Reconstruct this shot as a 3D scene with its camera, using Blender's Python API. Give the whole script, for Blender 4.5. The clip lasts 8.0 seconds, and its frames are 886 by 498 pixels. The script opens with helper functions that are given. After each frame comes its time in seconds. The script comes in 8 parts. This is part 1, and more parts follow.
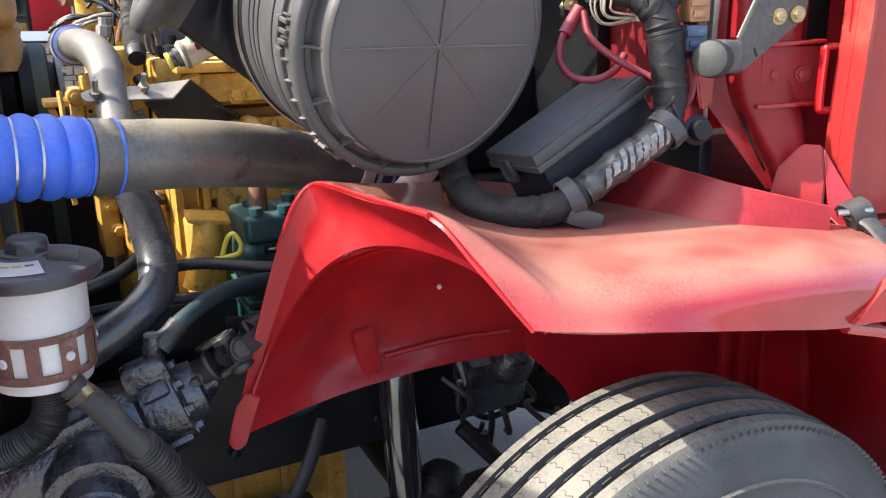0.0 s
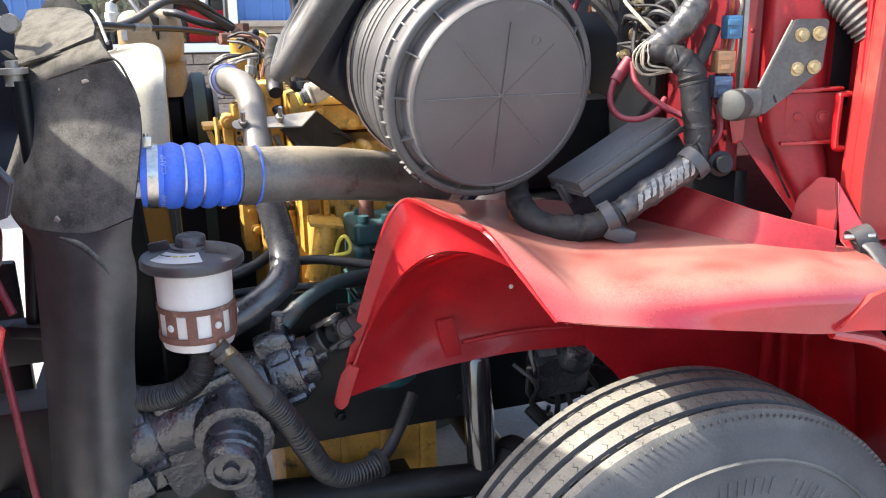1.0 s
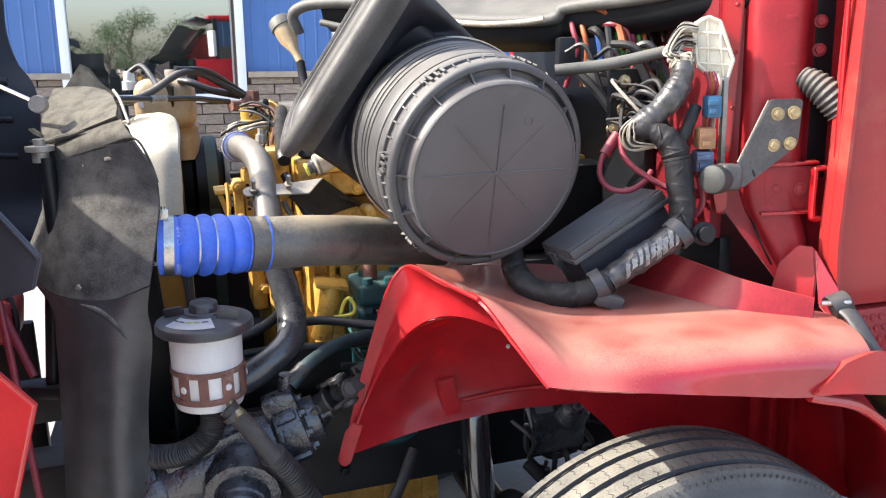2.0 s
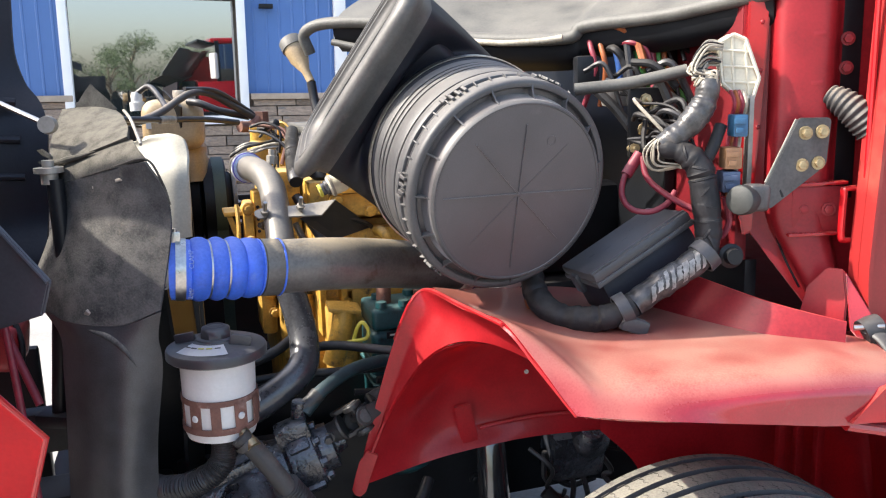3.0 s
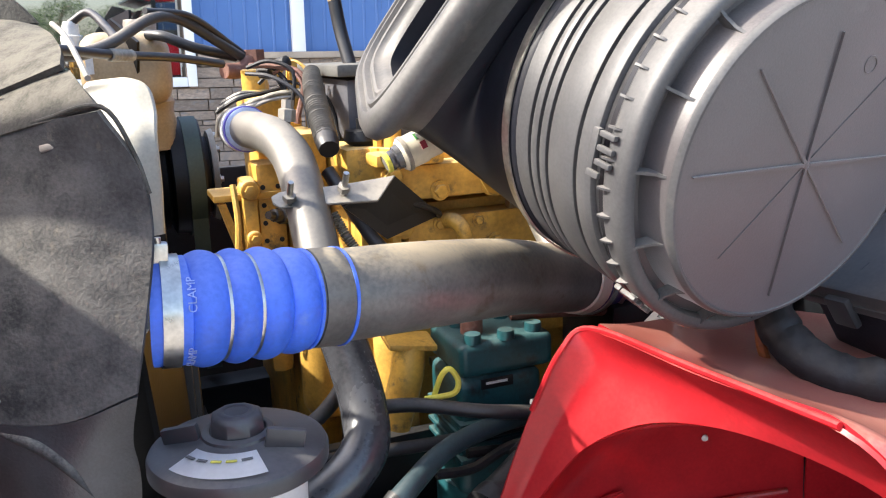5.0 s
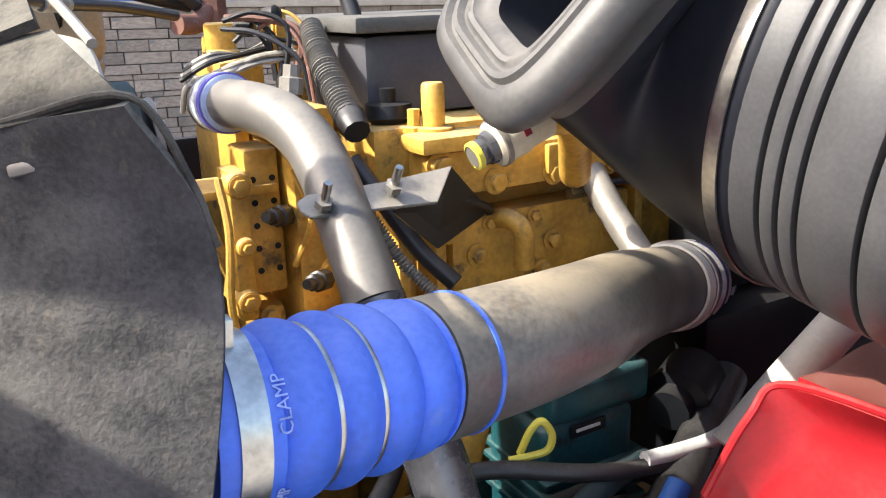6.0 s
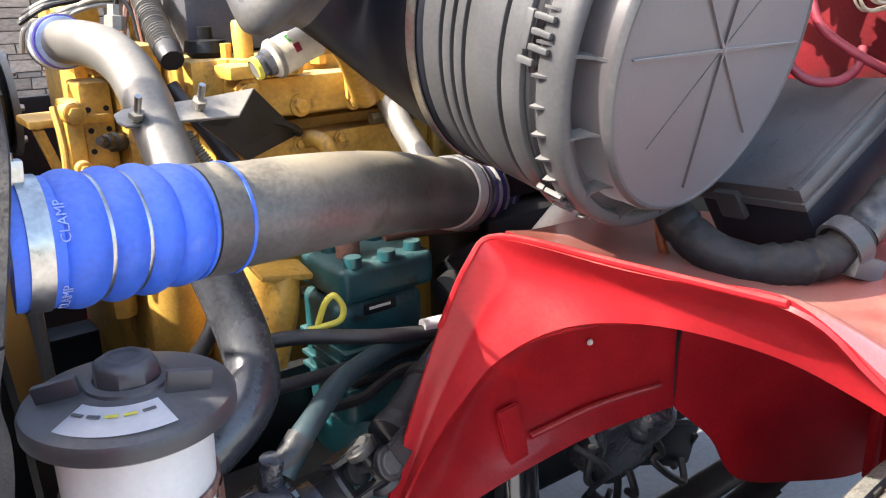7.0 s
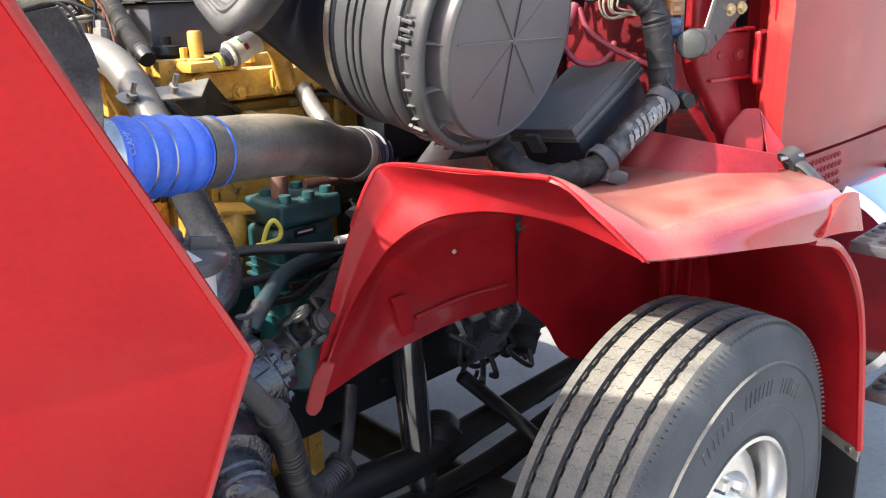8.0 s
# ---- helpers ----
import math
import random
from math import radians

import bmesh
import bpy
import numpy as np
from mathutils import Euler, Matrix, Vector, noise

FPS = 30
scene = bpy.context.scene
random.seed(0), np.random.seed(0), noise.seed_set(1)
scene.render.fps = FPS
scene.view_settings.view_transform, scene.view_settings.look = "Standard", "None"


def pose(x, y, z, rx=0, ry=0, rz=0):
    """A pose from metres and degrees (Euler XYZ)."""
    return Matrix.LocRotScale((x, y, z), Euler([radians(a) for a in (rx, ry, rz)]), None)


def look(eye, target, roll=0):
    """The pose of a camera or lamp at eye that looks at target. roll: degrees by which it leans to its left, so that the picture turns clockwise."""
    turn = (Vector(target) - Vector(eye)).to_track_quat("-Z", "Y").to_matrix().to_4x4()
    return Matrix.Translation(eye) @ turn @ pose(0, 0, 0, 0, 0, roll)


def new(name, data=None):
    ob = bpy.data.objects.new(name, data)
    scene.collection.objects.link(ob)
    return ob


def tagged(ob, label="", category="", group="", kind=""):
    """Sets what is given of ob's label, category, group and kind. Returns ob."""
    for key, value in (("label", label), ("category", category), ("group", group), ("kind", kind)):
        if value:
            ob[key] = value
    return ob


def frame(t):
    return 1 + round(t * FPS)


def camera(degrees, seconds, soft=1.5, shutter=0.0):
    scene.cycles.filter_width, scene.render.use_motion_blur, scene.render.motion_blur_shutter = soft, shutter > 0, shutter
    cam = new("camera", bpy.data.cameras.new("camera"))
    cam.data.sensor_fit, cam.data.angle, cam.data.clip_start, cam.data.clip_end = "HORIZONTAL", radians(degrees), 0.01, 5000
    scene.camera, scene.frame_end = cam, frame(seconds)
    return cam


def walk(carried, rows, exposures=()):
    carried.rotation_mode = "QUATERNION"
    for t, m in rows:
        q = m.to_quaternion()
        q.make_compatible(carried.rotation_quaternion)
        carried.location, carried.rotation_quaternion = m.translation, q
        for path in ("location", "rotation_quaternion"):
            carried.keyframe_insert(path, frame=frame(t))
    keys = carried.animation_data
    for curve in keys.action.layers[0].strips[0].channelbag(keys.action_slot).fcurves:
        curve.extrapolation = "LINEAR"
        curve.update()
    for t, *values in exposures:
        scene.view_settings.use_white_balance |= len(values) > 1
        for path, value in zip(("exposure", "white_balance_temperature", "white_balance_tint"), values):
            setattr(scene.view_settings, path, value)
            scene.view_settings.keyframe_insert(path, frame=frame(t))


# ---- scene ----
cam = camera(56.4, 8.0, soft=1.15)
PATH = [
    (0, (0.0162, 0.0115, 1.6242), (-0.0158, 1.9336, 1.0722), -1.11),
    (0.2, (0.0348, -0.1194, 1.6388), (-0.1581, 1.7935, 1.0878), -1.17),
    (0.5, (0.0830, -0.2315, 1.6904), (-0.2166, 1.6695, 1.1457), -1.33),
    (1, (0.1569, -0.3069, 1.7216), (-0.1796, 1.5894, 1.1824), -1.49),
    (1.5, (0.1814, -0.3842, 1.7856), (-0.1634, 1.5217, 1.2868), -1.64),
    (1.7, (0.1865, -0.3898, 1.7986), (-0.1619, 1.5219, 1.3254), -1.62),
    (2.8, (0.1527, -0.3493, 1.7930), (-0.1954, 1.5794, 1.3947), -1.77),
    (3, (0.1353, -0.3438, 1.7925), (-0.2140, 1.5860, 1.4003), -1.76),
    (3.5, (0.0931, -0.3298, 1.7928), (-0.2501, 1.6024, 1.4072), -1.78),
    (4, (0.0326, -0.2307, 1.7592), (-0.3004, 1.7024, 1.3688), -1.75),
    (4.2, (-0.0031, -0.1284, 1.7346), (-0.3292, 1.8043, 1.3366), -1.69),
    (4.5, (-0.0886, 0.0926, 1.7058), (-0.3879, 2.0255, 1.2885), -1.76),
    (4.7, (-0.1527, 0.1962, 1.7208), (-0.4234, 2.1275, 1.2770), -2.09),
    (5, (-0.2977, 0.3649, 1.7083), (-0.5132, 2.2964, 1.2362), -1.96),
    (5.2, (-0.4028, 0.4823, 1.7031), (-0.5836, 2.4112, 1.2065), -2.22),
    (5.57, (-0.5075, 0.6099, 1.7038), (-0.6040, 2.5344, 1.1681), -2.17),
    (5.93, (-0.5722, 0.7003, 1.7109), (-0.5441, 2.6135, 1.1287), -1.78),
    (6.3, (-0.5687, 0.7025, 1.7151), (-0.4529, 2.6030, 1.1030), -1.52),
    (6.5, (-0.5262, 0.6490, 1.7149), (-0.3700, 2.5425, 1.0903), -1.49),
    (6.7, (-0.4724, 0.5836, 1.6859), (-0.2752, 2.4722, 1.0581), -1.72),
    (7, (-0.4319, 0.4405, 1.6560), (-0.1640, 2.3202, 1.0277), -1.55),
    (7.2, (-0.4126, 0.3011, 1.6692), (-0.1020, 2.1747, 1.0421), -1.43),
    (7.5, (-0.4117, 0.0932, 1.6358), (-0.0366, 1.9582, 1.0185), -1.72),
    (7.7, (-0.4398, -0.0008, 1.6247), (-0.0131, 1.8586, 1.0244), -1.64),
    (8, (-0.5656, -0.1445, 1.6581), (-0.0329, 1.6908, 1.0682), -1.86),
]
walk(cam, [(t, look(eye, target, roll)) for t, eye, target, roll in PATH],
     exposures=[(t, 1.82 + d) for t, d in ((0.0, 0.06), (0.5, 0.30), (1.0, 0.32), (1.5, 0.22), (3.0, -0.04), (3.5, -0.08), (4.0, -0.03), (4.5, 0.0), (5.0, 0.24), (6.5, 0.08), (7.0, 0.48), (7.5, 0.41), (8.0, 0.13))])

# ---- light ----
SUN = Vector((-0.72, -0.19, 0.67)).normalized()
world = bpy.data.worlds.new("world")
scene.world = world
world.use_nodes = True
wn, wl = world.node_tree.nodes, world.node_tree.links
sky = wn.new("ShaderNodeTexSky")
sky.sky_type = "NISHITA"
sky.sun_disc = False
sky.sun_elevation = math.asin(SUN.z)
sky.sun_rotation = math.atan2(SUN.x, SUN.y)
sky.dust_density, sky.ozone_density = 3.0, 0.9
wn["Background"].inputs["Strength"].default_value = 0.15
wl.new(sky.outputs["Color"], wn["Background"].inputs["Color"])
sun_data = bpy.data.lights.new("sun", "SUN")
sun_data.energy, sun_data.angle, sun_data.color = 2.85, radians(0.55), (1.0, 0.94, 0.84)
sun = new("sun", sun_data)
sun.matrix_world = look((-6, -1, 6), Vector((-6, -1, 6)) - SUN)
scene.view_settings.exposure = 1.82


# ---- materials ----
def mat(name, base, rough=0.5, metal=0.0, var=0.25, scale=18.0, bump=0.15, coat=0.0, dust=None, dust_up=0.0,
        dust_min=0.30, spots=None, spot_scale=30.0, spot_amount=0.45, glow=0.0, fine=160.0, vary=0.0, spec=0.5, up_from=0.15, up_to=0.95, sheen=0.0):
    """A surface with colour drift at two scales, fine relief, optional dust that lies on upward faces and optional blotches."""
    m = bpy.data.materials.new(name)
    m.use_nodes = True
    n, l = m.node_tree.nodes, m.node_tree.links
    b = n["Principled BSDF"]
    b.inputs["Metallic"].default_value = metal
    b.inputs["Specular IOR Level"].default_value = spec
    b.inputs["Coat Weight"].default_value = coat
    b.inputs["Sheen Weight"].default_value = sheen
    b.inputs["Sheen Roughness"].default_value = 0.45
    b.inputs["Coat Roughness"].default_value = 0.06
    geo = n.new("ShaderNodeTexCoord")
    a = n.new("ShaderNodeTexNoise")
    a.inputs["Scale"].default_value, a.inputs["Detail"].default_value = scale, 6.0
    l.new(geo.outputs["Object"], a.inputs["Vector"])
    c = n.new("ShaderNodeTexNoise")
    c.inputs["Scale"].default_value, c.inputs["Detail"].default_value = fine, 4.0
    l.new(geo.outputs["Object"], c.inputs["Vector"])
    mixn = n.new("ShaderNodeMath")
    mixn.operation = "MULTIPLY_ADD"
    mixn.inputs[1].default_value = 0.50
    l.new(c.outputs["Fac"], mixn.inputs[0])
    l.new(a.outputs["Fac"], mixn.inputs[2])
    ramp = n.new("ShaderNodeMapRange")
    ramp.inputs["From Min"].default_value, ramp.inputs["From Max"].default_value = 0.47, 1.03
    ramp.inputs["To Min"].default_value, ramp.inputs["To Max"].default_value = 1.0 - var, 1.0 + var
    l.new(mixn.outputs[0], ramp.inputs["Value"])
    tint = n.new("ShaderNodeMix")
    tint.data_type, tint.blend_type = "RGBA", "MULTIPLY"
    tint.inputs["Factor"].default_value = 1.0
    tint.inputs["A"].default_value = (*base, 1)
    l.new(ramp.outputs["Result"], tint.inputs["B"])
    colour = tint.outputs["Result"]
    if vary:
        info = n.new("ShaderNodeObjectInfo")
        vr = n.new("ShaderNodeMapRange")
        vr.inputs["To Min"].default_value, vr.inputs["To Max"].default_value = 1 - vary, 1 + vary
        l.new(info.outputs["Random"], vr.inputs["Value"])
        vm = n.new("ShaderNodeMix")
        vm.data_type, vm.blend_type = "RGBA", "MULTIPLY"
        vm.inputs["Factor"].default_value = 1.0
        l.new(colour, vm.inputs["A"])
        l.new(vr.outputs["Result"], vm.inputs["B"])
        colour = vm.outputs["Result"]
    rough_out = None
    if spots:
        s = n.new("ShaderNodeTexNoise")
        s.inputs["Scale"].default_value, s.inputs["Detail"].default_value, s.inputs["Roughness"].default_value = spot_scale, 8.0, 0.65
        l.new(geo.outputs["Object"], s.inputs["Vector"])
        sr = n.new("ShaderNodeMapRange")
        sr.inputs["From Min"].default_value, sr.inputs["From Max"].default_value = 1.0 - spot_amount, 1.12 - spot_amount
        l.new(s.outputs["Fac"], sr.inputs["Value"])
        sm = n.new("ShaderNodeMix")
        sm.data_type = "RGBA"
        l.new(sr.outputs["Result"], sm.inputs["Factor"])
        l.new(colour, sm.inputs["A"])
        sm.inputs["B"].default_value = (*spots, 1)
        colour = sm.outputs["Result"]
    if dust:
        g = n.new("ShaderNodeNewGeometry")
        sep = n.new("ShaderNodeSeparateXYZ")
        l.new(g.outputs["Normal"], sep.inputs["Vector"])
        up = n.new("ShaderNodeMapRange")
        up.inputs["From Min"].default_value, up.inputs["From Max"].default_value = up_from, up_to
        up.inputs["To Max"].default_value = dust_up
        l.new(sep.outputs["Z"], up.inputs["Value"])
        dm = n.new("ShaderNodeMath")
        dm.operation = "MULTIPLY"
        dr = n.new("ShaderNodeMapRange")
        dr.inputs["From Min"].default_value, dr.inputs["From Max"].default_value = 0.55, 0.88
        dr.inputs["To Min"].default_value = dust_min
        l.new(mixn.outputs[0], dr.inputs["Value"])
        l.new(up.outputs["Result"], dm.inputs[0])
        l.new(dr.outputs["Result"], dm.inputs[1])
        dx = n.new("ShaderNodeMix")
        dx.data_type = "RGBA"
        l.new(dm.outputs[0], dx.inputs["Factor"])
        l.new(colour, dx.inputs["A"])
        dx.inputs["B"].default_value = (*dust, 1)
        colour = dx.outputs["Result"]
        ra = n.new("ShaderNodeMath")
        ra.operation = "MULTIPLY_ADD"
        ra.inputs[1].default_value = 0.5
        ra.inputs[2].default_value = rough
        ra.use_clamp = True
        l.new(dm.outputs[0], ra.inputs[0])
        rough_out = ra.outputs[0]
    l.new(colour, b.inputs["Base Color"])
    if rough_out is None:
        rr = n.new("ShaderNodeMapRange")
        rr.inputs["To Min"].default_value, rr.inputs["To Max"].default_value = max(rough - 0.12, 0.02), min(rough + 0.12, 1)
        l.new(a.outputs["Fac"], rr.inputs["Value"])
        rough_out = rr.outputs["Result"]
    l.new(rough_out, b.inputs["Roughness"])
    bp = n.new("ShaderNodeBump")
    bp.inputs["Strength"].default_value, bp.inputs["Distance"].default_value = bump, 0.002
    l.new(mixn.outputs[0], bp.inputs["Height"])
    l.new(bp.outputs["Normal"], b.inputs["Normal"])
    if glow:
        tr = n.new("ShaderNodeBsdfTranslucent")
        l.new(colour, tr.inputs["Color"])
        mx = n.new("ShaderNodeMixShader")
        mx.inputs["Fac"].default_value = glow
        l.new(b.outputs["BSDF"], mx.inputs[1])
        l.new(tr.outputs["BSDF"], mx.inputs[2])
        l.new(mx.outputs["Shader"], n["Material Output"].inputs["Surface"])
    return m


RED = mat("red_paint", (0.34, 0.006, 0.010), 0.22, var=0.16, scale=5, bump=0.03, coat=0.30, dust=(0.50, 0.22, 0.15), dust_up=0.22, spots=(0.28, 0.012, 0.016), spot_scale=6, spot_amount=0.38)
RED_DUSTY = mat("dusty_red_fibreglass", (0.32, 0.014, 0.020), 0.22, var=0.28, scale=7, bump=0.10, coat=0.7, spec=0.5, fine=260, dust=(0.40, 0.215, 0.155), dust_up=0.85, dust_min=0.34, up_from=0.45, up_to=0.97, glow=0.08, spots=(0.30, 0.05, 0.045), spot_scale=26, spot_amount=0.38)
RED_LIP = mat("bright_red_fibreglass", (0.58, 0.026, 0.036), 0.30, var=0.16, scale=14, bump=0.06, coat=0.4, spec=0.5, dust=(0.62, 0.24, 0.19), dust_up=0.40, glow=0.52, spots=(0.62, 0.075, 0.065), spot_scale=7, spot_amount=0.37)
# The yard's brownish reflection is mixed into the door's base red.
RED_DOOR = mat("red_door_reflection_tone", (0.30, 0.022, 0.022), 0.34, var=0.18, scale=4, bump=0.03, coat=0.08, spec=0.4, dust=(0.42, 0.20, 0.14), dust_up=0.3, spots=(0.34, 0.06, 0.045), spot_scale=3.0, spot_amount=0.45)
RED_GLOW = mat("thin_red_fibreglass", (0.58, 0.034, 0.040), 0.42, var=0.14, scale=3, bump=0.04, coat=0.12, spec=0.5, glow=0.55, spots=(0.62, 0.05, 0.05), spot_scale=2.2, spot_amount=0.45)
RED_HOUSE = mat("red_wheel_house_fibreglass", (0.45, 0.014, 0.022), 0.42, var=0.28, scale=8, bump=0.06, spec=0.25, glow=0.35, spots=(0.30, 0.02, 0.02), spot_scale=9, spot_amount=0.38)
# The truck's red again, darkened for panels that lie in shade.
RED_DARK = mat("red_paint_in_shade", (0.235, 0.011, 0.016), 0.40, var=0.32, scale=9, bump=0.08, spec=0.4, dust=(0.30, 0.12, 0.09), dust_up=0.10, spots=(0.16, 0.010, 0.012), spot_scale=7, spot_amount=0.42)
BLACK_PLASTIC = mat("grey_black_plastic", (0.036, 0.035, 0.038), 0.38, var=0.2, scale=12, bump=0.12, spec=0.6, dust=(0.22, 0.20, 0.18), dust_up=0.28, sheen=0.12)
COVER_PLASTIC = mat("dusty_cover_plastic", (0.052, 0.046, 0.048), 0.42, var=0.30, scale=6, bump=0.12, fine=420, spec=0.65, dust=(0.30, 0.27, 0.24), dust_up=0.3, spots=(0.088, 0.077, 0.075), spot_scale=9, spot_amount=0.40, sheen=0.42)
BODY_PLASTIC = mat("dusty_housing_plastic", (0.060, 0.060, 0.062), 0.46, var=0.34, scale=9, bump=0.12, fine=260, dust=(0.21, 0.195, 0.175), dust_up=0.6, dust_min=0.35, spots=(0.098, 0.092, 0.085), spot_scale=11, spot_amount=0.40)
RUBBER = mat("dusty_rubber", (0.028, 0.027, 0.028), 0.55, var=0.25, scale=14, bump=0.18, dust=(0.34, 0.29, 0.23), dust_up=0.55)
RUBBER_CLEAN = mat("black_rubber", (0.016, 0.016, 0.018), 0.42, var=0.25, scale=18, bump=0.12, dust=(0.22, 0.20, 0.18), dust_up=0.25)
FLAP = mat("worn_rubber_sheet", (0.040, 0.041, 0.045), 0.42, var=0.45, scale=16, bump=0.6, fine=300, spec=0.7, dust=(0.13, 0.12, 0.105), dust_up=0.35, spots=(0.056, 0.055, 0.054), spot_scale=34, spot_amount=0.40)
FLAP_MID = mat("gritty_rubber_sheet", (0.052, 0.052, 0.054), 0.70, var=0.5, scale=24, bump=1.1, fine=240, spec=0.25, dust=(0.27, 0.245, 0.20), dust_up=0.75, dust_min=0.12, up_from=0.02, up_to=0.75, spots=(0.090, 0.083, 0.072), spot_scale=70, spot_amount=0.42)
FLAP_DUSTY = mat("dust_covered_rubber_sheet", (0.060, 0.057, 0.050), 0.88, var=0.55, scale=40, bump=1.3, fine=300, spec=0.3, dust=(0.155, 0.140, 0.112), dust_up=0.9, dust_min=0.35, spots=(0.042, 0.040, 0.036), spot_scale=45, spot_amount=0.40)
DUCT = mat("soft_black_duct_rubber", (0.012, 0.013, 0.018), 0.45, var=0.3, scale=8, bump=0.12, dust=(0.09, 0.085, 0.08), dust_up=0.30, spec=0.28)
DUCT_RIM = mat("dusty_grey_duct_rim", (0.070, 0.068, 0.065), 0.46, var=0.35, scale=14, bump=0.2, dust=(0.20, 0.18, 0.155), dust_up=0.5, spots=(0.11, 0.10, 0.09), spot_scale=18, spot_amount=0.40)
GREASE = mat("greasy_black_iron", (0.024, 0.026, 0.033), 0.20, var=0.8, scale=34, bump=2.0, fine=120, dust=(0.10, 0.10, 0.105), dust_up=0.30, spec=1.0)
GLOSS_BLACK = mat("gloss_black_paint", (0.018, 0.019, 0.022), 0.14, var=0.4, scale=20, bump=0.15, spec=1.0, coat=0.5)
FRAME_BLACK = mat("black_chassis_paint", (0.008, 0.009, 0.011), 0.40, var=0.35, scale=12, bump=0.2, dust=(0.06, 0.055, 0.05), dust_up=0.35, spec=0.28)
YELLOW = mat("yellow_engine_paint", (0.56, 0.32, 0.055), 0.48, var=0.38, scale=18, bump=0.35, fine=120, dust=(0.47, 0.38, 0.22), dust_up=0.55, spots=(0.10, 0.075, 0.04), spot_scale=20, spot_amount=0.43)
YELLOW_DARK = mat("oily_yellow_paint", (0.52, 0.30, 0.06), 0.45, var=0.35, scale=12, bump=0.3, spots=(0.06, 0.045, 0.03), spot_scale=12, spot_amount=0.42)
TEAL = mat("teal_pump_paint", (0.009, 0.062, 0.072), 0.4, var=0.4, scale=14, bump=0.25, dust=(0.14, 0.20, 0.19), dust_up=0.4, spots=(0.012, 0.016, 0.017), spot_scale=18, spot_amount=0.46)
BLUE_HOSE = mat("blue_silicone_hose", (0.05, 0.15, 0.70), 0.46, var=0.25, scale=16, bump=0.18, dust=(0.27, 0.31, 0.50), dust_up=0.5, spots=(0.12, 0.22, 0.62), spot_scale=14, spot_amount=0.38)
PURPLE = mat("purple_hose", (0.12, 0.10, 0.42), 0.5, var=0.15, scale=20)
PURPLE_DARK = mat("dark_blue_hose", (0.028, 0.022, 0.12), 0.4, var=0.25, scale=20)
STEEL = mat("bright_clamp_steel", (0.52, 0.50, 0.46), 0.32, metal=1.0, var=0.25, scale=40, bump=0.12, spots=(0.30, 0.24, 0.17), spot_scale=50, spot_amount=0.36)
PIPE = mat("dusty_aluminised_pipe", (0.15, 0.145, 0.138), 0.38, metal=0.35, var=0.35, scale=11, bump=0.14, dust=(0.40, 0.33, 0.225), dust_up=0.85, spots=(0.085, 0.060, 0.042), spot_scale=15, spot_amount=0.42)
PIPE_LIGHT = mat("dusty_grey_coolant_pipe", (0.15, 0.142, 0.130), 0.36, metal=0.25, var=0.16, scale=14, bump=0.08, dust=(0.32, 0.285, 0.23), dust_up=0.5, spots=(0.24, 0.22, 0.19), spot_scale=60, spot_amount=0.32)
PIPE_DARK = mat("oily_dark_pipe", (0.050, 0.051, 0.058), 0.24, var=0.4, scale=24, bump=0.25, spec=0.8, dust=(0.2, 0.19, 0.17), dust_up=0.2)
GREY_METAL = mat("dull_grey_steel", (0.28, 0.26, 0.23), 0.48, metal=0.5, var=0.22, scale=22, bump=0.15, dust=(0.5, 0.44, 0.34), dust_up=0.4)
JOINT = mat("greasy_joint_steel", (0.040, 0.038, 0.037), 0.42, metal=0.2, var=0.5, scale=26, bump=0.6, spots=(0.075, 0.064, 0.054), spot_scale=30, spot_amount=0.38)
ARM_GREY = mat("hinge_arm_steel", (0.080, 0.078, 0.076), 0.48, metal=0.2, var=0.4, scale=18, bump=0.25, spots=(0.13, 0.12, 0.105), spot_scale=22, spot_amount=0.38)
BRASS = mat("zinc_bolt", (0.36, 0.285, 0.165), 0.38, metal=0.75, var=0.35, scale=40, bump=0.25, spots=(0.16, 0.11, 0.06), spot_scale=60, spot_amount=0.40)
RUST = mat("rusted_strap", (0.16, 0.075, 0.055), 0.75, var=0.4, scale=26, bump=0.5, spots=(0.30, 0.20, 0.17), spot_scale=22, spot_amount=0.42)
WHITE_PLASTIC = mat("milky_white_plastic", (0.62, 0.62, 0.60), 0.40, var=0.08, scale=10, bump=0.05, spots=(0.45, 0.40, 0.30), spot_scale=9, spot_amount=0.33)
CREAM = mat("aged_cream_shroud", (0.47, 0.44, 0.36), 0.55, var=0.2, scale=10, bump=0.15, spots=(0.33, 0.29, 0.21), spot_scale=12, spot_amount=0.38)
TANK = mat("aged_tan_tank", (0.36, 0.265, 0.150), 0.40, var=0.35, scale=9, bump=0.15, dust=(0.46, 0.40, 0.29), dust_up=0.6, spots=(0.22, 0.145, 0.08), spot_scale=10, spot_amount=0.38)
PAPER = mat("label_paper", (0.58, 0.58, 0.56), 0.6, var=0.16, scale=40, bump=0.02)
LABEL_WHITE = mat("clean_label_paper", (0.74, 0.74, 0.75), 0.5, var=0.06, scale=40, bump=0.02)
TEAL_HOSE = mat("teal_grey_hose", (0.018, 0.036, 0.042), 0.42, var=0.35, scale=18, bump=0.15, dust=(0.07, 0.09, 0.09), dust_up=0.3)
PRINT = mat("label_print", (0.10, 0.10, 0.10), 0.6, var=0.1)
PRINT_YELLOW = mat("label_yellow", (0.55, 0.50, 0.08), 0.6, var=0.1)
HOSE_PRINT = mat("pale_hose_print", (0.28, 0.36, 0.66), 0.6, var=0.4, scale=60)
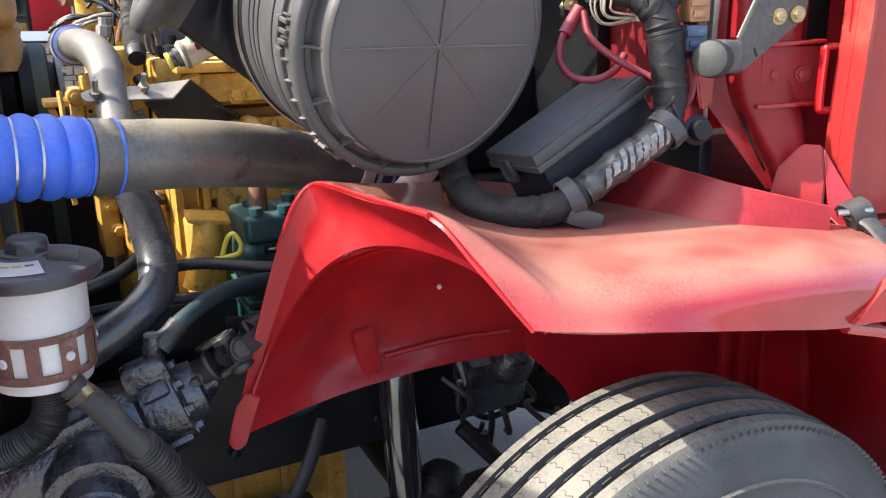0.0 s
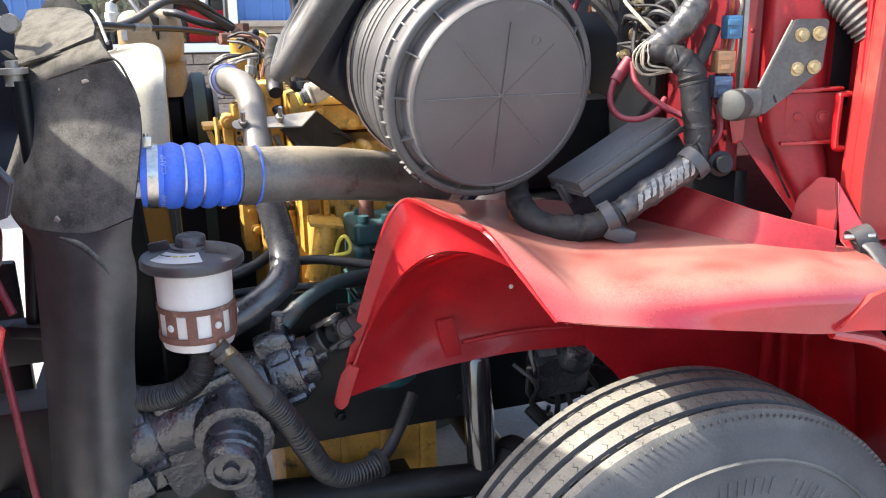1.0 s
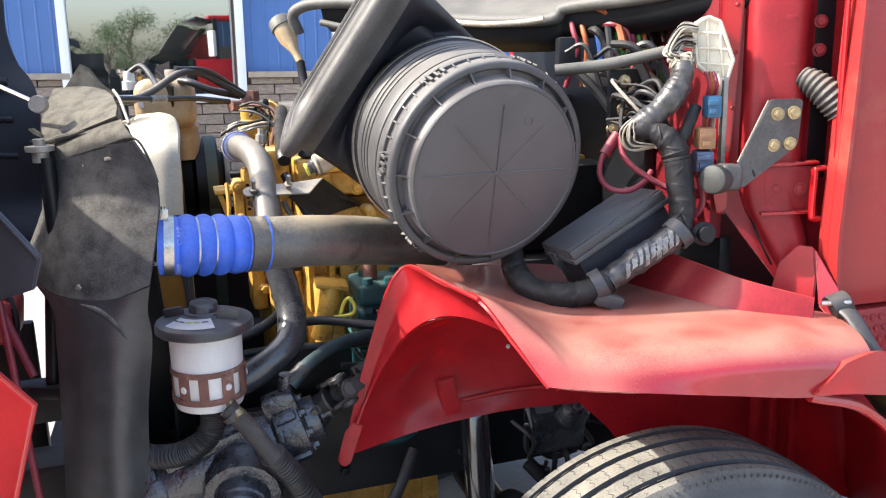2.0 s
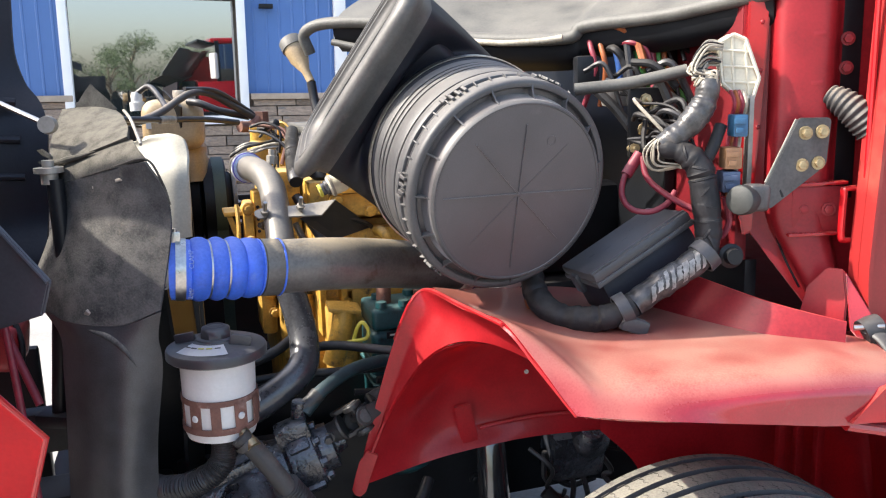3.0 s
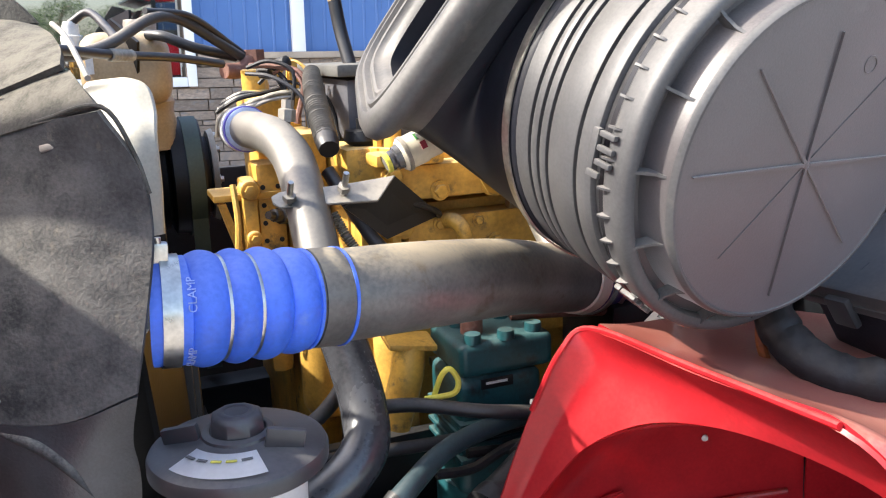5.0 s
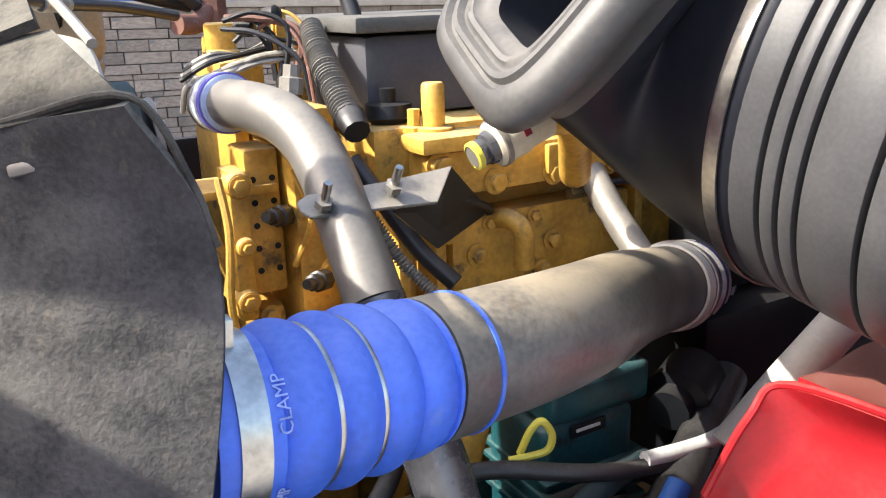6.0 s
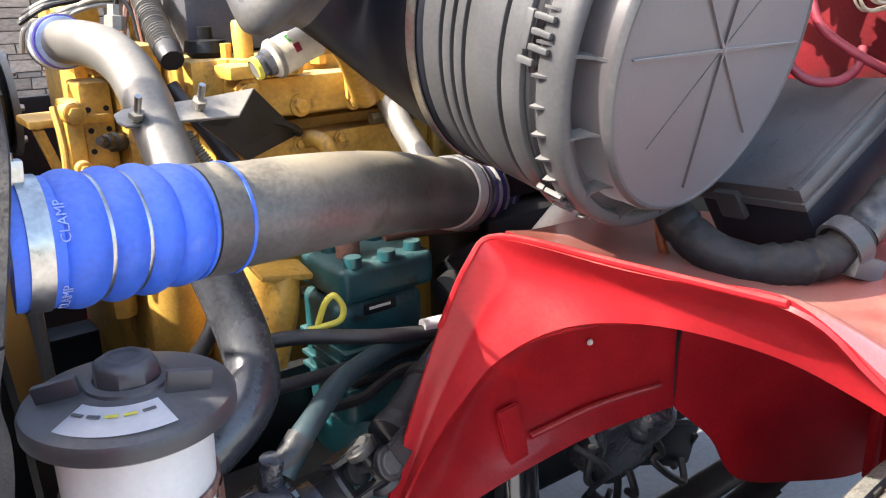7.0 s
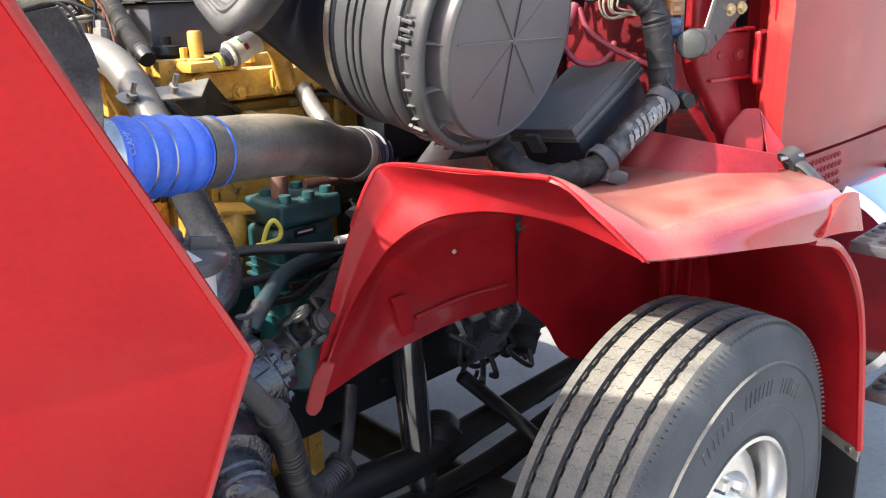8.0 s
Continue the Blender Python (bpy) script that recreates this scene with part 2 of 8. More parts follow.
YELLOW_PLASTIC = mat("yellow_dipstick_loop", (0.62, 0.56, 0.08), 0.45, var=0.12)
WIRE_RED = mat("red_cable", (0.20, 0.020, 0.036), 0.45, var=0.25, scale=30, dust=(0.3, 0.15, 0.14), dust_up=0.3)
WIRE_PALE = mat("pale_wire", (0.30, 0.27, 0.215), 0.5, var=0.4, scale=40, spots=(0.10, 0.09, 0.075), spot_scale=50, spot_amount=0.38)
WIRE_ORANGE = mat("orange_wire", (0.26, 0.070, 0.018), 0.5, var=0.4, scale=40, dust=(0.2, 0.15, 0.1), dust_up=0.3)
WIRE_GREEN = mat("green_wire", (0.06, 0.26, 0.05), 0.5, var=0.3, scale=40)
WIRE_BLUE = mat("blue_wire", (0.02, 0.07, 0.24), 0.5, var=0.3, scale=40)
BLUE_STRAP = mat("blue_strap", (0.02, 0.11, 0.42), 0.5, var=0.2)
TAPE = mat("wrapped_loom_tape", (0.011, 0.011, 0.013), 0.55, var=0.6, scale=30, bump=0.9, fine=90, spec=0.35, dust=(0.10, 0.085, 0.065), dust_up=0.35, spots=(0.045, 0.038, 0.028), spot_scale=24, spot_amount=0.36)
FOIL = mat("scuffed_foil_wrap", (0.075, 0.072, 0.070), 0.34, metal=0.35, var=0.7, scale=46, bump=1.0, fine=70, spots=(0.02, 0.02, 0.02), spot_scale=50, spot_amount=0.42)
SIPE = mat("dark_tyre_cut", (0.085, 0.080, 0.070), 0.9, var=0.2, scale=40)
WORN_FOIL = mat("peeling_white_foil", (0.46, 0.45, 0.43), 0.42, metal=0.25, var=0.5, scale=50, bump=0.8, fine=90, spots=(0.05, 0.05, 0.05), spot_scale=58, spot_amount=0.44)
TYRE = mat("tyre_rubber", (0.054, 0.056, 0.061), 0.75, var=0.35, scale=8, bump=0.45, fine=220, dust=(0.34, 0.315, 0.25), dust_up=0.62, up_from=0.35)
RIM = mat("polished_aluminium_rim", (0.74, 0.73, 0.70), 0.22, metal=0.9, var=0.06, scale=16, bump=0.04)
CHROME = mat("polished_tank", (0.72, 0.73, 0.74), 0.08, metal=1.0, var=0.04, scale=5, bump=0.02)
STEP = mat("diamond_step_plate", (0.16, 0.17, 0.18), 0.35, metal=0.7, var=0.25, scale=20, bump=0.2)
COWL = mat("weathered_grey_cowl", (0.085, 0.084, 0.077), 0.55, var=0.4, scale=12, bump=0.3, dust=(0.155, 0.145, 0.125), dust_up=0.5, spots=(0.05, 0.049, 0.045), spot_scale=9, spot_amount=0.42)
GREY_GLASS = mat("dusty_windscreen", (0.13, 0.145, 0.145), 0.12, var=0.10, scale=5, bump=0.02, spec=0.7)
CONCRETE = mat("worn_grey_pavement", (0.30, 0.29, 0.275), 0.88, var=0.25, scale=1.8, bump=0.4, fine=60, spots=(0.21, 0.20, 0.19), spot_scale=1.6, spot_amount=0.42)
SIDING = mat("blue_steel_siding", (0.065, 0.150, 0.365), 0.45, var=0.08, scale=3, bump=0.03, vary=0.04)
STONE = mat("tan_ledge_stone", (0.255, 0.195, 0.150), 0.85, var=0.45, scale=6, bump=1.0, fine=34, vary=0.36, spots=(0.17, 0.155, 0.145), spot_scale=3.5, spot_amount=0.46)
MORTAR = mat("shadowed_brown_mortar", (0.150, 0.118, 0.094), 0.9, var=0.3, scale=10, bump=0.5)
TRIM_WHITE = mat("white_window_trim", (0.78, 0.78, 0.77), 0.45, var=0.04, scale=6, bump=0.03)
# The cab's red, darkened so its colour carries the firewall's deep shade.
RED_FIREWALL_SHADE = mat("shade_toned_red_firewall", (0.13, 0.006, 0.010), 0.55, var=0.45, scale=7, bump=0.15, spec=0.3, spots=(0.045, 0.012, 0.012), spot_scale=5, spot_amount=0.46)
LINER = mat("black_hood_liner", (0.014, 0.015, 0.022), 0.5, var=0.25, scale=9, bump=0.25, dust=(0.10, 0.09, 0.08), dust_up=0.25, spec=0.28)
GREY_LINER = mat("grey_hood_liner", (0.085, 0.085, 0.095), 0.5, var=0.2, scale=9, bump=0.15, spec=0.28)
YELLOWED = mat("yellowed_white_plastic", (0.56, 0.52, 0.41), 0.42, var=0.2, scale=18, bump=0.08, spots=(0.36, 0.30, 0.20), spot_scale=16, spot_amount=0.36)
BARK = mat("bark", (0.12, 0.09, 0.06), 0.9, var=0.3, scale=10, bump=0.6)
LEAF = mat("leaf", (0.06, 0.10, 0.03), 0.6, var=0.4, scale=2, bump=0.1, vary=0.2)


def glass_material():
    m = bpy.data.materials.new("window_glass")
    m.use_nodes = True
    b = m.node_tree.nodes["Principled BSDF"]
    b.inputs["Base Color"].default_value = (0.012, 0.018, 0.016, 1)
    b.inputs["Roughness"].default_value = 0.02
    b.inputs["Metallic"].default_value = 0.0
    b.inputs["IOR"].default_value = 2.6
    b.inputs["Specular IOR Level"].default_value = 1.0
    return m


GLASS = glass_material()


# ---- mesh tools ----
def part(name, bm, material, parent=None, label="", angle=38):
    """Links a bmesh as one mesh object under a thing or a part. Its shape is given in the world's places."""
    me = bpy.data.meshes.new(name)
    bm.normal_update()
    bm.to_mesh(me)
    bm.free()
    me.polygons.foreach_set("use_smooth", [True] * len(me.polygons))
    me.set_sharp_from_angle(angle=radians(angle))
    me.materials.append(material)
    ob = new(name, me)
    if parent is not None:
        ob.parent = parent
    if label:
        ob["label"] = label
    return ob


def thing(name, label, category, group="", kind=""):
    return tagged(new(name), label, category, group, kind)


def join(*parts_in):
    out = bmesh.new()
    for bm in parts_in:
        me = bpy.data.meshes.new("tmp")
        bm.to_mesh(me)
        bm.free()
        out.from_mesh(me)
        bpy.data.meshes.remove(me)
    return out


def smooth_path(points, per=6):
    """Points along a rounded line through the given ones."""
    p = [Vector(q) for q in points]
    if len(p) < 3:
        return [p[0].lerp(p[-1], i / per) for i in range(per + 1)]
    out = []
    ext = [p[0] * 2 - p[1]] + p + [p[-1] * 2 - p[-2]]
    for i in range(1, len(ext) - 2):
        a, b, c, d = ext[i - 1:i + 3]
        for k in range(per):
            t = k / per
            out.append(0.5 * (2 * b + (c - a) * t + (2 * a - 5 * b + 4 * c - d) * t * t + (3 * b - a - 3 * c + d) * t ** 3))
    out.append(p[-1])
    return out


def tube(points, r, seg=12, per=6, cap=True, wave=None, flat=1.0):
    """A hose along a rounded line. r: a radius, or one for each given point. wave(d): radius factor at d metres along it."""
    path = smooth_path(points, per)
    n = len(path)
    radii = [r] * n if isinstance(r, (int, float)) else [np.interp(i / (n - 1) * (len(r) - 1), range(len(r)), r) for i in range(n)]
    bm = bmesh.new()
    up, rings, run = None, [], 0.0
    for i, q in enumerate(path):
        t = (path[min(i + 1, n - 1)] - path[max(i - 1, 0)]).normalized()
        if i:
            run += (q - path[i - 1]).length
        if up is None:
            up = t.orthogonal().normalized() if abs(t.z) > 0.95 else (Vector((0, 0, 1)) - t * t.z).normalized()
        else:
            up = (up - t * up.dot(t)).normalized()
        side = t.cross(up)
        k = radii[i] * (wave(run) if wave else 1.0)
        rings.append([bm.verts.new(q + (up * math.sin(a) * flat + side * math.cos(a)) * k) for a in [2 * math.pi * j / seg for j in range(seg)]])
    for a, b in zip(rings, rings[1:]):
        for j in range(seg):
            bm.faces.new((a[j], a[(j + 1) % seg], b[(j + 1) % seg], b[j]))
    if cap:
        bm.faces.new(rings[0][::-1])
        bm.faces.new(rings[-1])
    bmesh.ops.recalc_face_normals(bm, faces=bm.faces)
    return bm


def frame_of(origin, axis, up=(0, 0, 1)):
    """A matrix whose z runs along axis."""
    z = Vector(axis).normalized()
    x = Vector(up).cross(z)
    x = x.normalized() if x.length > 1e-4 else Vector((1, 0, 0))
    y = z.cross(x)
    m = Matrix((x, y, z)).transposed().to_4x4()
    m.translation = Vector(origin)
    return m


def lathe(profile, origin, axis, seg=48, closed=True):
    """A turned body: (radius, height) pairs round an axis."""
    m = frame_of(origin, axis)
    bm = bmesh.new()
    rings = []
    for r, h in profile:
        if r < 1e-5:
            rings.append([bm.verts.new(m @ Vector((0, 0, h)))])
        else:
            rings.append([bm.verts.new(m @ Vector((r * math.cos(2 * math.pi * j / seg), r * math.sin(2 * math.pi * j / seg), h))) for j in range(seg)])
    for a, b in zip(rings, rings[1:]):
        for j in range(seg):
            k = (j + 1) % seg
            if len(a) == 1 and len(b) == 1:
                continue
            if len(a) == 1:
                bm.faces.new((a[0], b[j], b[k]))
            elif len(b) == 1:
                bm.faces.new((a[j], b[0], a[k]))
            else:
                bm.faces.new((a[j], b[j], b[k], a[k]))
    if closed:
        for ring in (rings[0], rings[-1]):
            if len(ring) > 1:
                bm.faces.new(ring)
    bmesh.ops.recalc_face_normals(bm, faces=bm.faces)
    return bm


def box(m, size, bevel=0.006, seg=2):
    """A box with rounded edges, centred on the pose m."""
    bm = bmesh.new()
    bmesh.ops.create_cube(bm, size=1.0)
    bmesh.ops.scale(bm, vec=size, verts=bm.verts)
    if bevel:
        bmesh.ops.bevel(bm, geom=bm.edges[:], offset=min(bevel, min(size) * 0.45), segments=seg, affect="EDGES", profile=0.6)
    bmesh.ops.transform(bm, matrix=m, verts=bm.verts)
    return bm


def slab(points, thick, bevel=0.0, normal=None):
    """A flat plate with the outline given in space, thick along its normal."""
    p = [Vector(q) for q in points]
    if normal is None:
        nrm = Vector()
        for a, b in zip(p, p[1:] + p[:1]):
            nrm += a.cross(b)
        nrm.normalize()
    else:
        nrm = Vector(normal).normalized()
    bm = bmesh.new()
    lo = [bm.verts.new(q) for q in p]
    hi = [bm.verts.new(q + nrm * thick) for q in p]
    bm.faces.new(lo[::-1])
    bm.faces.new(hi)
    for i in range(len(p)):
        j = (i + 1) % len(p)
        bm.faces.new((lo[i], lo[j], hi[j], hi[i]))
    bmesh.ops.recalc_face_normals(bm, faces=bm.faces)
    if bevel:
        bmesh.ops.bevel(bm, geom=bm.edges[:], offset=bevel, segments=2, affect="EDGES")
    return bm


def patch(grid, per=6, thick=0.004, wobble=0.0):
    """A curved sheet with thickness through rows of points."""
    rows_ = [smooth_path(r, per) for r in grid]
    cols = [smooth_path([r[j] for r in rows_], per) for j in range(len(rows_[0]))]
    nj, ni = len(cols), len(cols[0])
    pts = [[cols[j][i] for j in range(nj)] for i in range(ni)]
    if wobble:
        pts = [[q + noise.noise_vector(q * 9) * wobble for q in r] for r in pts]
    nor = []
    for i in range(ni):
        row = []
        for j in range(nj):
            du = pts[i][min(j + 1, nj - 1)] - pts[i][max(j - 1, 0)]
            dv = pts[min(i + 1, ni - 1)][j] - pts[max(i - 1, 0)][j]
            c = du.cross(dv)
            row.append(c.normalized() if c.length > 1e-12 else Vector((0, 0, 1)))
        nor.append(row)
    bm = bmesh.new()
    a = [[bm.verts.new(pts[i][j]) for j in range(nj)] for i in range(ni)]
    b = [[bm.verts.new(pts[i][j] - nor[i][j] * thick) for j in range(nj)] for i in range(ni)]
    for i in range(ni - 1):
        for j in range(nj - 1):
            bm.faces.new((a[i][j], a[i][j + 1], a[i + 1][j + 1], a[i + 1][j]))
            bm.faces.new((b[i][j], b[i + 1][j], b[i + 1][j + 1], b[i][j + 1]))
    for i in range(ni - 1):
        bm.faces.new((a[i][0], a[i + 1][0], b[i + 1][0], b[i][0]))
        bm.faces.new((a[i][-1], b[i][-1], b[i + 1][-1], a[i + 1][-1]))
    for j in range(nj - 1):
        bm.faces.new((a[0][j], b[0][j], b[0][j + 1], a[0][j + 1]))
        bm.faces.new((a[-1][j], a[-1][j + 1], b[-1][j + 1], b[-1][j]))
    bmesh.ops.recalc_face_normals(bm, faces=bm.faces)
    return bm


def bolt(origin, axis, r=0.009, h=0.008):
    """A hexagon head on a round washer."""
    return join(lathe([(0, 0), (r * 1.45, 0), (r * 1.45, h * 0.25), (r * 0.8, h * 0.26)], origin, axis, 16), lathe([(0, h * 0.2), (r, h * 0.2), (r, h * 0.92), (r * 0.86, h), (0, h)], origin, axis, 6))


def along(a, b, t):
    return Vector(a).lerp(Vector(b), t)


TH = 28.0
U = Vector((math.cos(radians(TH)), math.sin(radians(TH)), 0))      # towards the truck's rear
V = Vector((-math.sin(radians(TH)), math.cos(radians(TH)), 0))     # across the truck, away from the near side
GROUND = -0.045


def at(x, y, z, turn=TH, rx=0, ry=0):
    return pose(x, y, z, rx, ry, turn)


# ---- ground ----
def ground():
    bm = bmesh.new()
    bmesh.ops.create_grid(bm, x_segments=8, y_segments=8, size=900)
    bmesh.ops.translate(bm, vec=(0, 0, GROUND), verts=bm.verts)
    ob = part("ground", bm, CONCRETE)
    tagged(ob, "pale grey sunlit paved yard under the truck", "ground", kind="structure")


ground()

# ---- building behind ----
BUILDING = pose(-3.9, 9.0, 0, 0, 0, 26) @ pose(0, 0, 0, 0, 1.2, 0)
LEDGE, WIN_L, WIN_R, WIN_B, WIN_T = 1.75, -1.86, -0.06, 1.50, 2.83


def building():
    m = BUILDING
    b = thing("building", "workshop with blue metal siding over tan stone", "building")
    # core walls around the window opening
    for x0, x1, z0, z1 in ((-14, WIN_L, GROUND, 5.5), (WIN_R, 16, GROUND, 5.5), (WIN_L, WIN_R, GROUND, WIN_B), (WIN_L, WIN_R, WIN_T, 5.5)):
        part("wall", box(m @ Matrix.Translation(((x0 + x1) / 2, 0.19, (z0 + z1) / 2)), (x1 - x0, 0.3, z1 - z0), 0), MORTAR, b)
    part("roof", box(m @ pose(1, 3.6, 5.62, -8, 0, 0), (30.5, 8.4, 0.16), 0.02), GREY_METAL, b, "grey metal roof")
    part("room_back", box(m @ Matrix.Translation((-1, 3.0, 1.6)), (6, 0.1, 3.4), 0), GREY_LINER, b, "dark room wall behind the window")
    part("ledge", box(m @ Matrix.Translation((WIN_L / 2 - 4.0 - 0.06, -0.03, LEDGE - 0.035)), (8 + WIN_L - 0.1 + 0.2, 0.12, 0.07), 0.012), mat("tan_ledge", (0.36, 0.29, 0.22), 0.8, var=0.2, scale=9, bump=0.4), b, "tan stone ledge")
    part("ledge", box(m @ Matrix.Translation((4.06, -0.03, LEDGE - 0.035)), (8, 0.12, 0.07), 0.012), bpy.data.materials["tan_ledge"], b)
    # window
    w = new("window")
    w.parent = b
    w["label"] = "white framed window mirroring trees and the red cab"
    f = 0.10
    for nm, x, z, sx, sz in (("frame", WIN_L - f / 2, (WIN_B + WIN_T) / 2, f, WIN_T - WIN_B + 2 * f), ("frame", WIN_R + f / 2, (WIN_B + WIN_T) / 2, f, WIN_T - WIN_B + 2 * f),
                             ("frame", (WIN_L + WIN_R) / 2, WIN_T + f / 2, WIN_R - WIN_L, f), ("sill", (WIN_L + WIN_R) / 2, WIN_B - f / 2, WIN_R - WIN_L, f)):
        part(nm, box(m @ Matrix.Translation((x, -0.01, z)), (sx - 0.004, 0.14, sz - 0.004), 0.008), TRIM_WHITE, w)
    part("pane", box(m @ Matrix.Translation(((WIN_L + WIN_R) / 2, 0.10, (WIN_B + WIN_T) / 2)) @ pose(0, 0, 0, 0, 0, 5), (WIN_R - WIN_L, 0.012, WIN_T - WIN_B), 0), GLASS, w, "dark reflecting glass")
    # corner board on the siding
    part("corner_board", box(m @ Matrix.Translation((1.14, -0.02, 3.6)), (0.14, 0.10, 3.8), 0.008), TRIM_WHITE, b, "white corner board")
    # siding: raised vertical ribs on flat sheets, one panel each
    def panel(x0, x1, z0, z1):
        bm = bmesh.new()
        prof = []
        x = x0
        while x < x1 - 0.02:
            for dx, dy in ((0, 0), (0.075, 0), (0.085, -0.008), (0.10, -0.008), (0.11, 0)):
                if x + dx < x1:
                    prof.append((x + dx, dy))
            x += 0.15
        prof.append((x1, 0))
        for a, b_ in zip(prof, prof[1:]):
            vs = [bm.verts.new(m @ Vector(q)) for q in ((a[0], a[1], z0), (b_[0], b_[1], z0), (b_[0], b_[1], z1), (a[0], a[1], z1))]
            bm.faces.new(vs)
        bmesh.ops.remove_doubles(bm, verts=bm.verts, dist=1e-5)
        bmesh.ops.translate(bm, vec=(m.to_3x3() @ Vector((0, 0.03, 0))), verts=bm.verts)
        bmesh.ops.solidify(bm, geom=bm.faces[:], thickness=0.004)
        return bm
    f2 = f + 0.003
    for x0, x1, z0, z1 in ([(WIN_L - f2 - 0.9 * (i + 1), WIN_L - f2 - 0.9 * i - 0.002, LEDGE, 5.5) for i in range(6)] + [(WIN_L - f2, WIN_R + f2, WIN_T + f, 5.5)] +
                           [(WIN_R + f2, 1.068, LEDGE, 5.5)] + [(1.212 + 0.9 * i, 1.212 + 0.9 * (i + 1) - 0.002, LEDGE, 5.5) for i in range(6)]):
        part("siding_panel", panel(x0, x1, z0, z1), SIDING, b)
    part("vent_hood", box(m @ Matrix.Translation((0.28, -0.05, 2.74)), (0.16, 0.12, 0.05), 0.01), FRAME_BLACK, b, "small black wall fitting")
    # stones, each its own piece near the view, the rest joined
    rng = random.Random(4)
    shapes = []
    for k in range(6):
        bm = bmesh.new()
        bmesh.ops.create_cube(bm, size=1.0)
        for v in bm.verts:
            if v.co.y < 0:
                v.co.x *= rng.uniform(0.95, 0.99)
                v.co.z *= rng.uniform(0.86, 0.97)
                v.co.y += rng.uniform(-0.15, 0.25)
        me = bpy.data.meshes.new("stone")
        bm.to_mesh(me)
        bm.free()
        me.materials.append(STONE)
        shapes.append(me)
    rest = bmesh.new()
    z = LEDGE - 0.072
    while z > GROUND + 0.05:
        h = rng.choice((0.055, 0.075, 0.10, 0.12))
        z0 = max(z - h, GROUND)
        x = -7.0 + rng.random() * 0.2
        while x < 7.0:
            wd = rng.uniform(0.18, 0.5)
            cx, cz = x + wd / 2, (z + z0) / 2
            inside = WIN_L - f < cx < WIN_R + f and z > WIN_B - f
            if not inside:
                pm = m @ Matrix.Translation((cx, 0.02 - rng.uniform(0, 0.02), cz)) @ Matrix.Diagonal((wd - 0.002, 0.07, z - z0 - 0.002, 1))
                if -3.4 < cx < 2.0 and z > 0.78:
                    ob = new("stone", rng.choice(shapes))
                    ob.parent = b
                    ob.matrix_world = pm
                else:
                    vs = [rest.verts.new(pm @ Vector(q)) for q in ((-.5, .5, -.5), (.5, .5, -.5), (.5, .5, .5), (-.5, .5, .5), (-.48, -.5, -.47), (.48, -.5, -.47), (.48, -.5, .47), (-.48, -.5, .47))]
                    for q in ((4, 5, 6, 7), (0, 4, 7, 3), (1, 2, 6, 5), (3, 7, 6, 2), (0, 1, 5, 4)):
                        rest.faces.new([vs[i] for i in q])
            x += wd
        z = z0
    ob = part("stone_facing", rest, STONE, b, "tan stacked ledge stone", angle=20)
    ob["kind"] = "stuff"


building()

# ---- air filter ----
FILTER_YAW, FILTER_DIP = radians(34), radians(13)
FILTER_N = Vector((math.sin(FILTER_YAW) * math.cos(FILTER_DIP), -math.cos(FILTER_YAW) * math.cos(FILTER_DIP), -math.sin(FILTER_DIP)))
FILTER_C = Vector((-0.004, 1.290, 1.573))


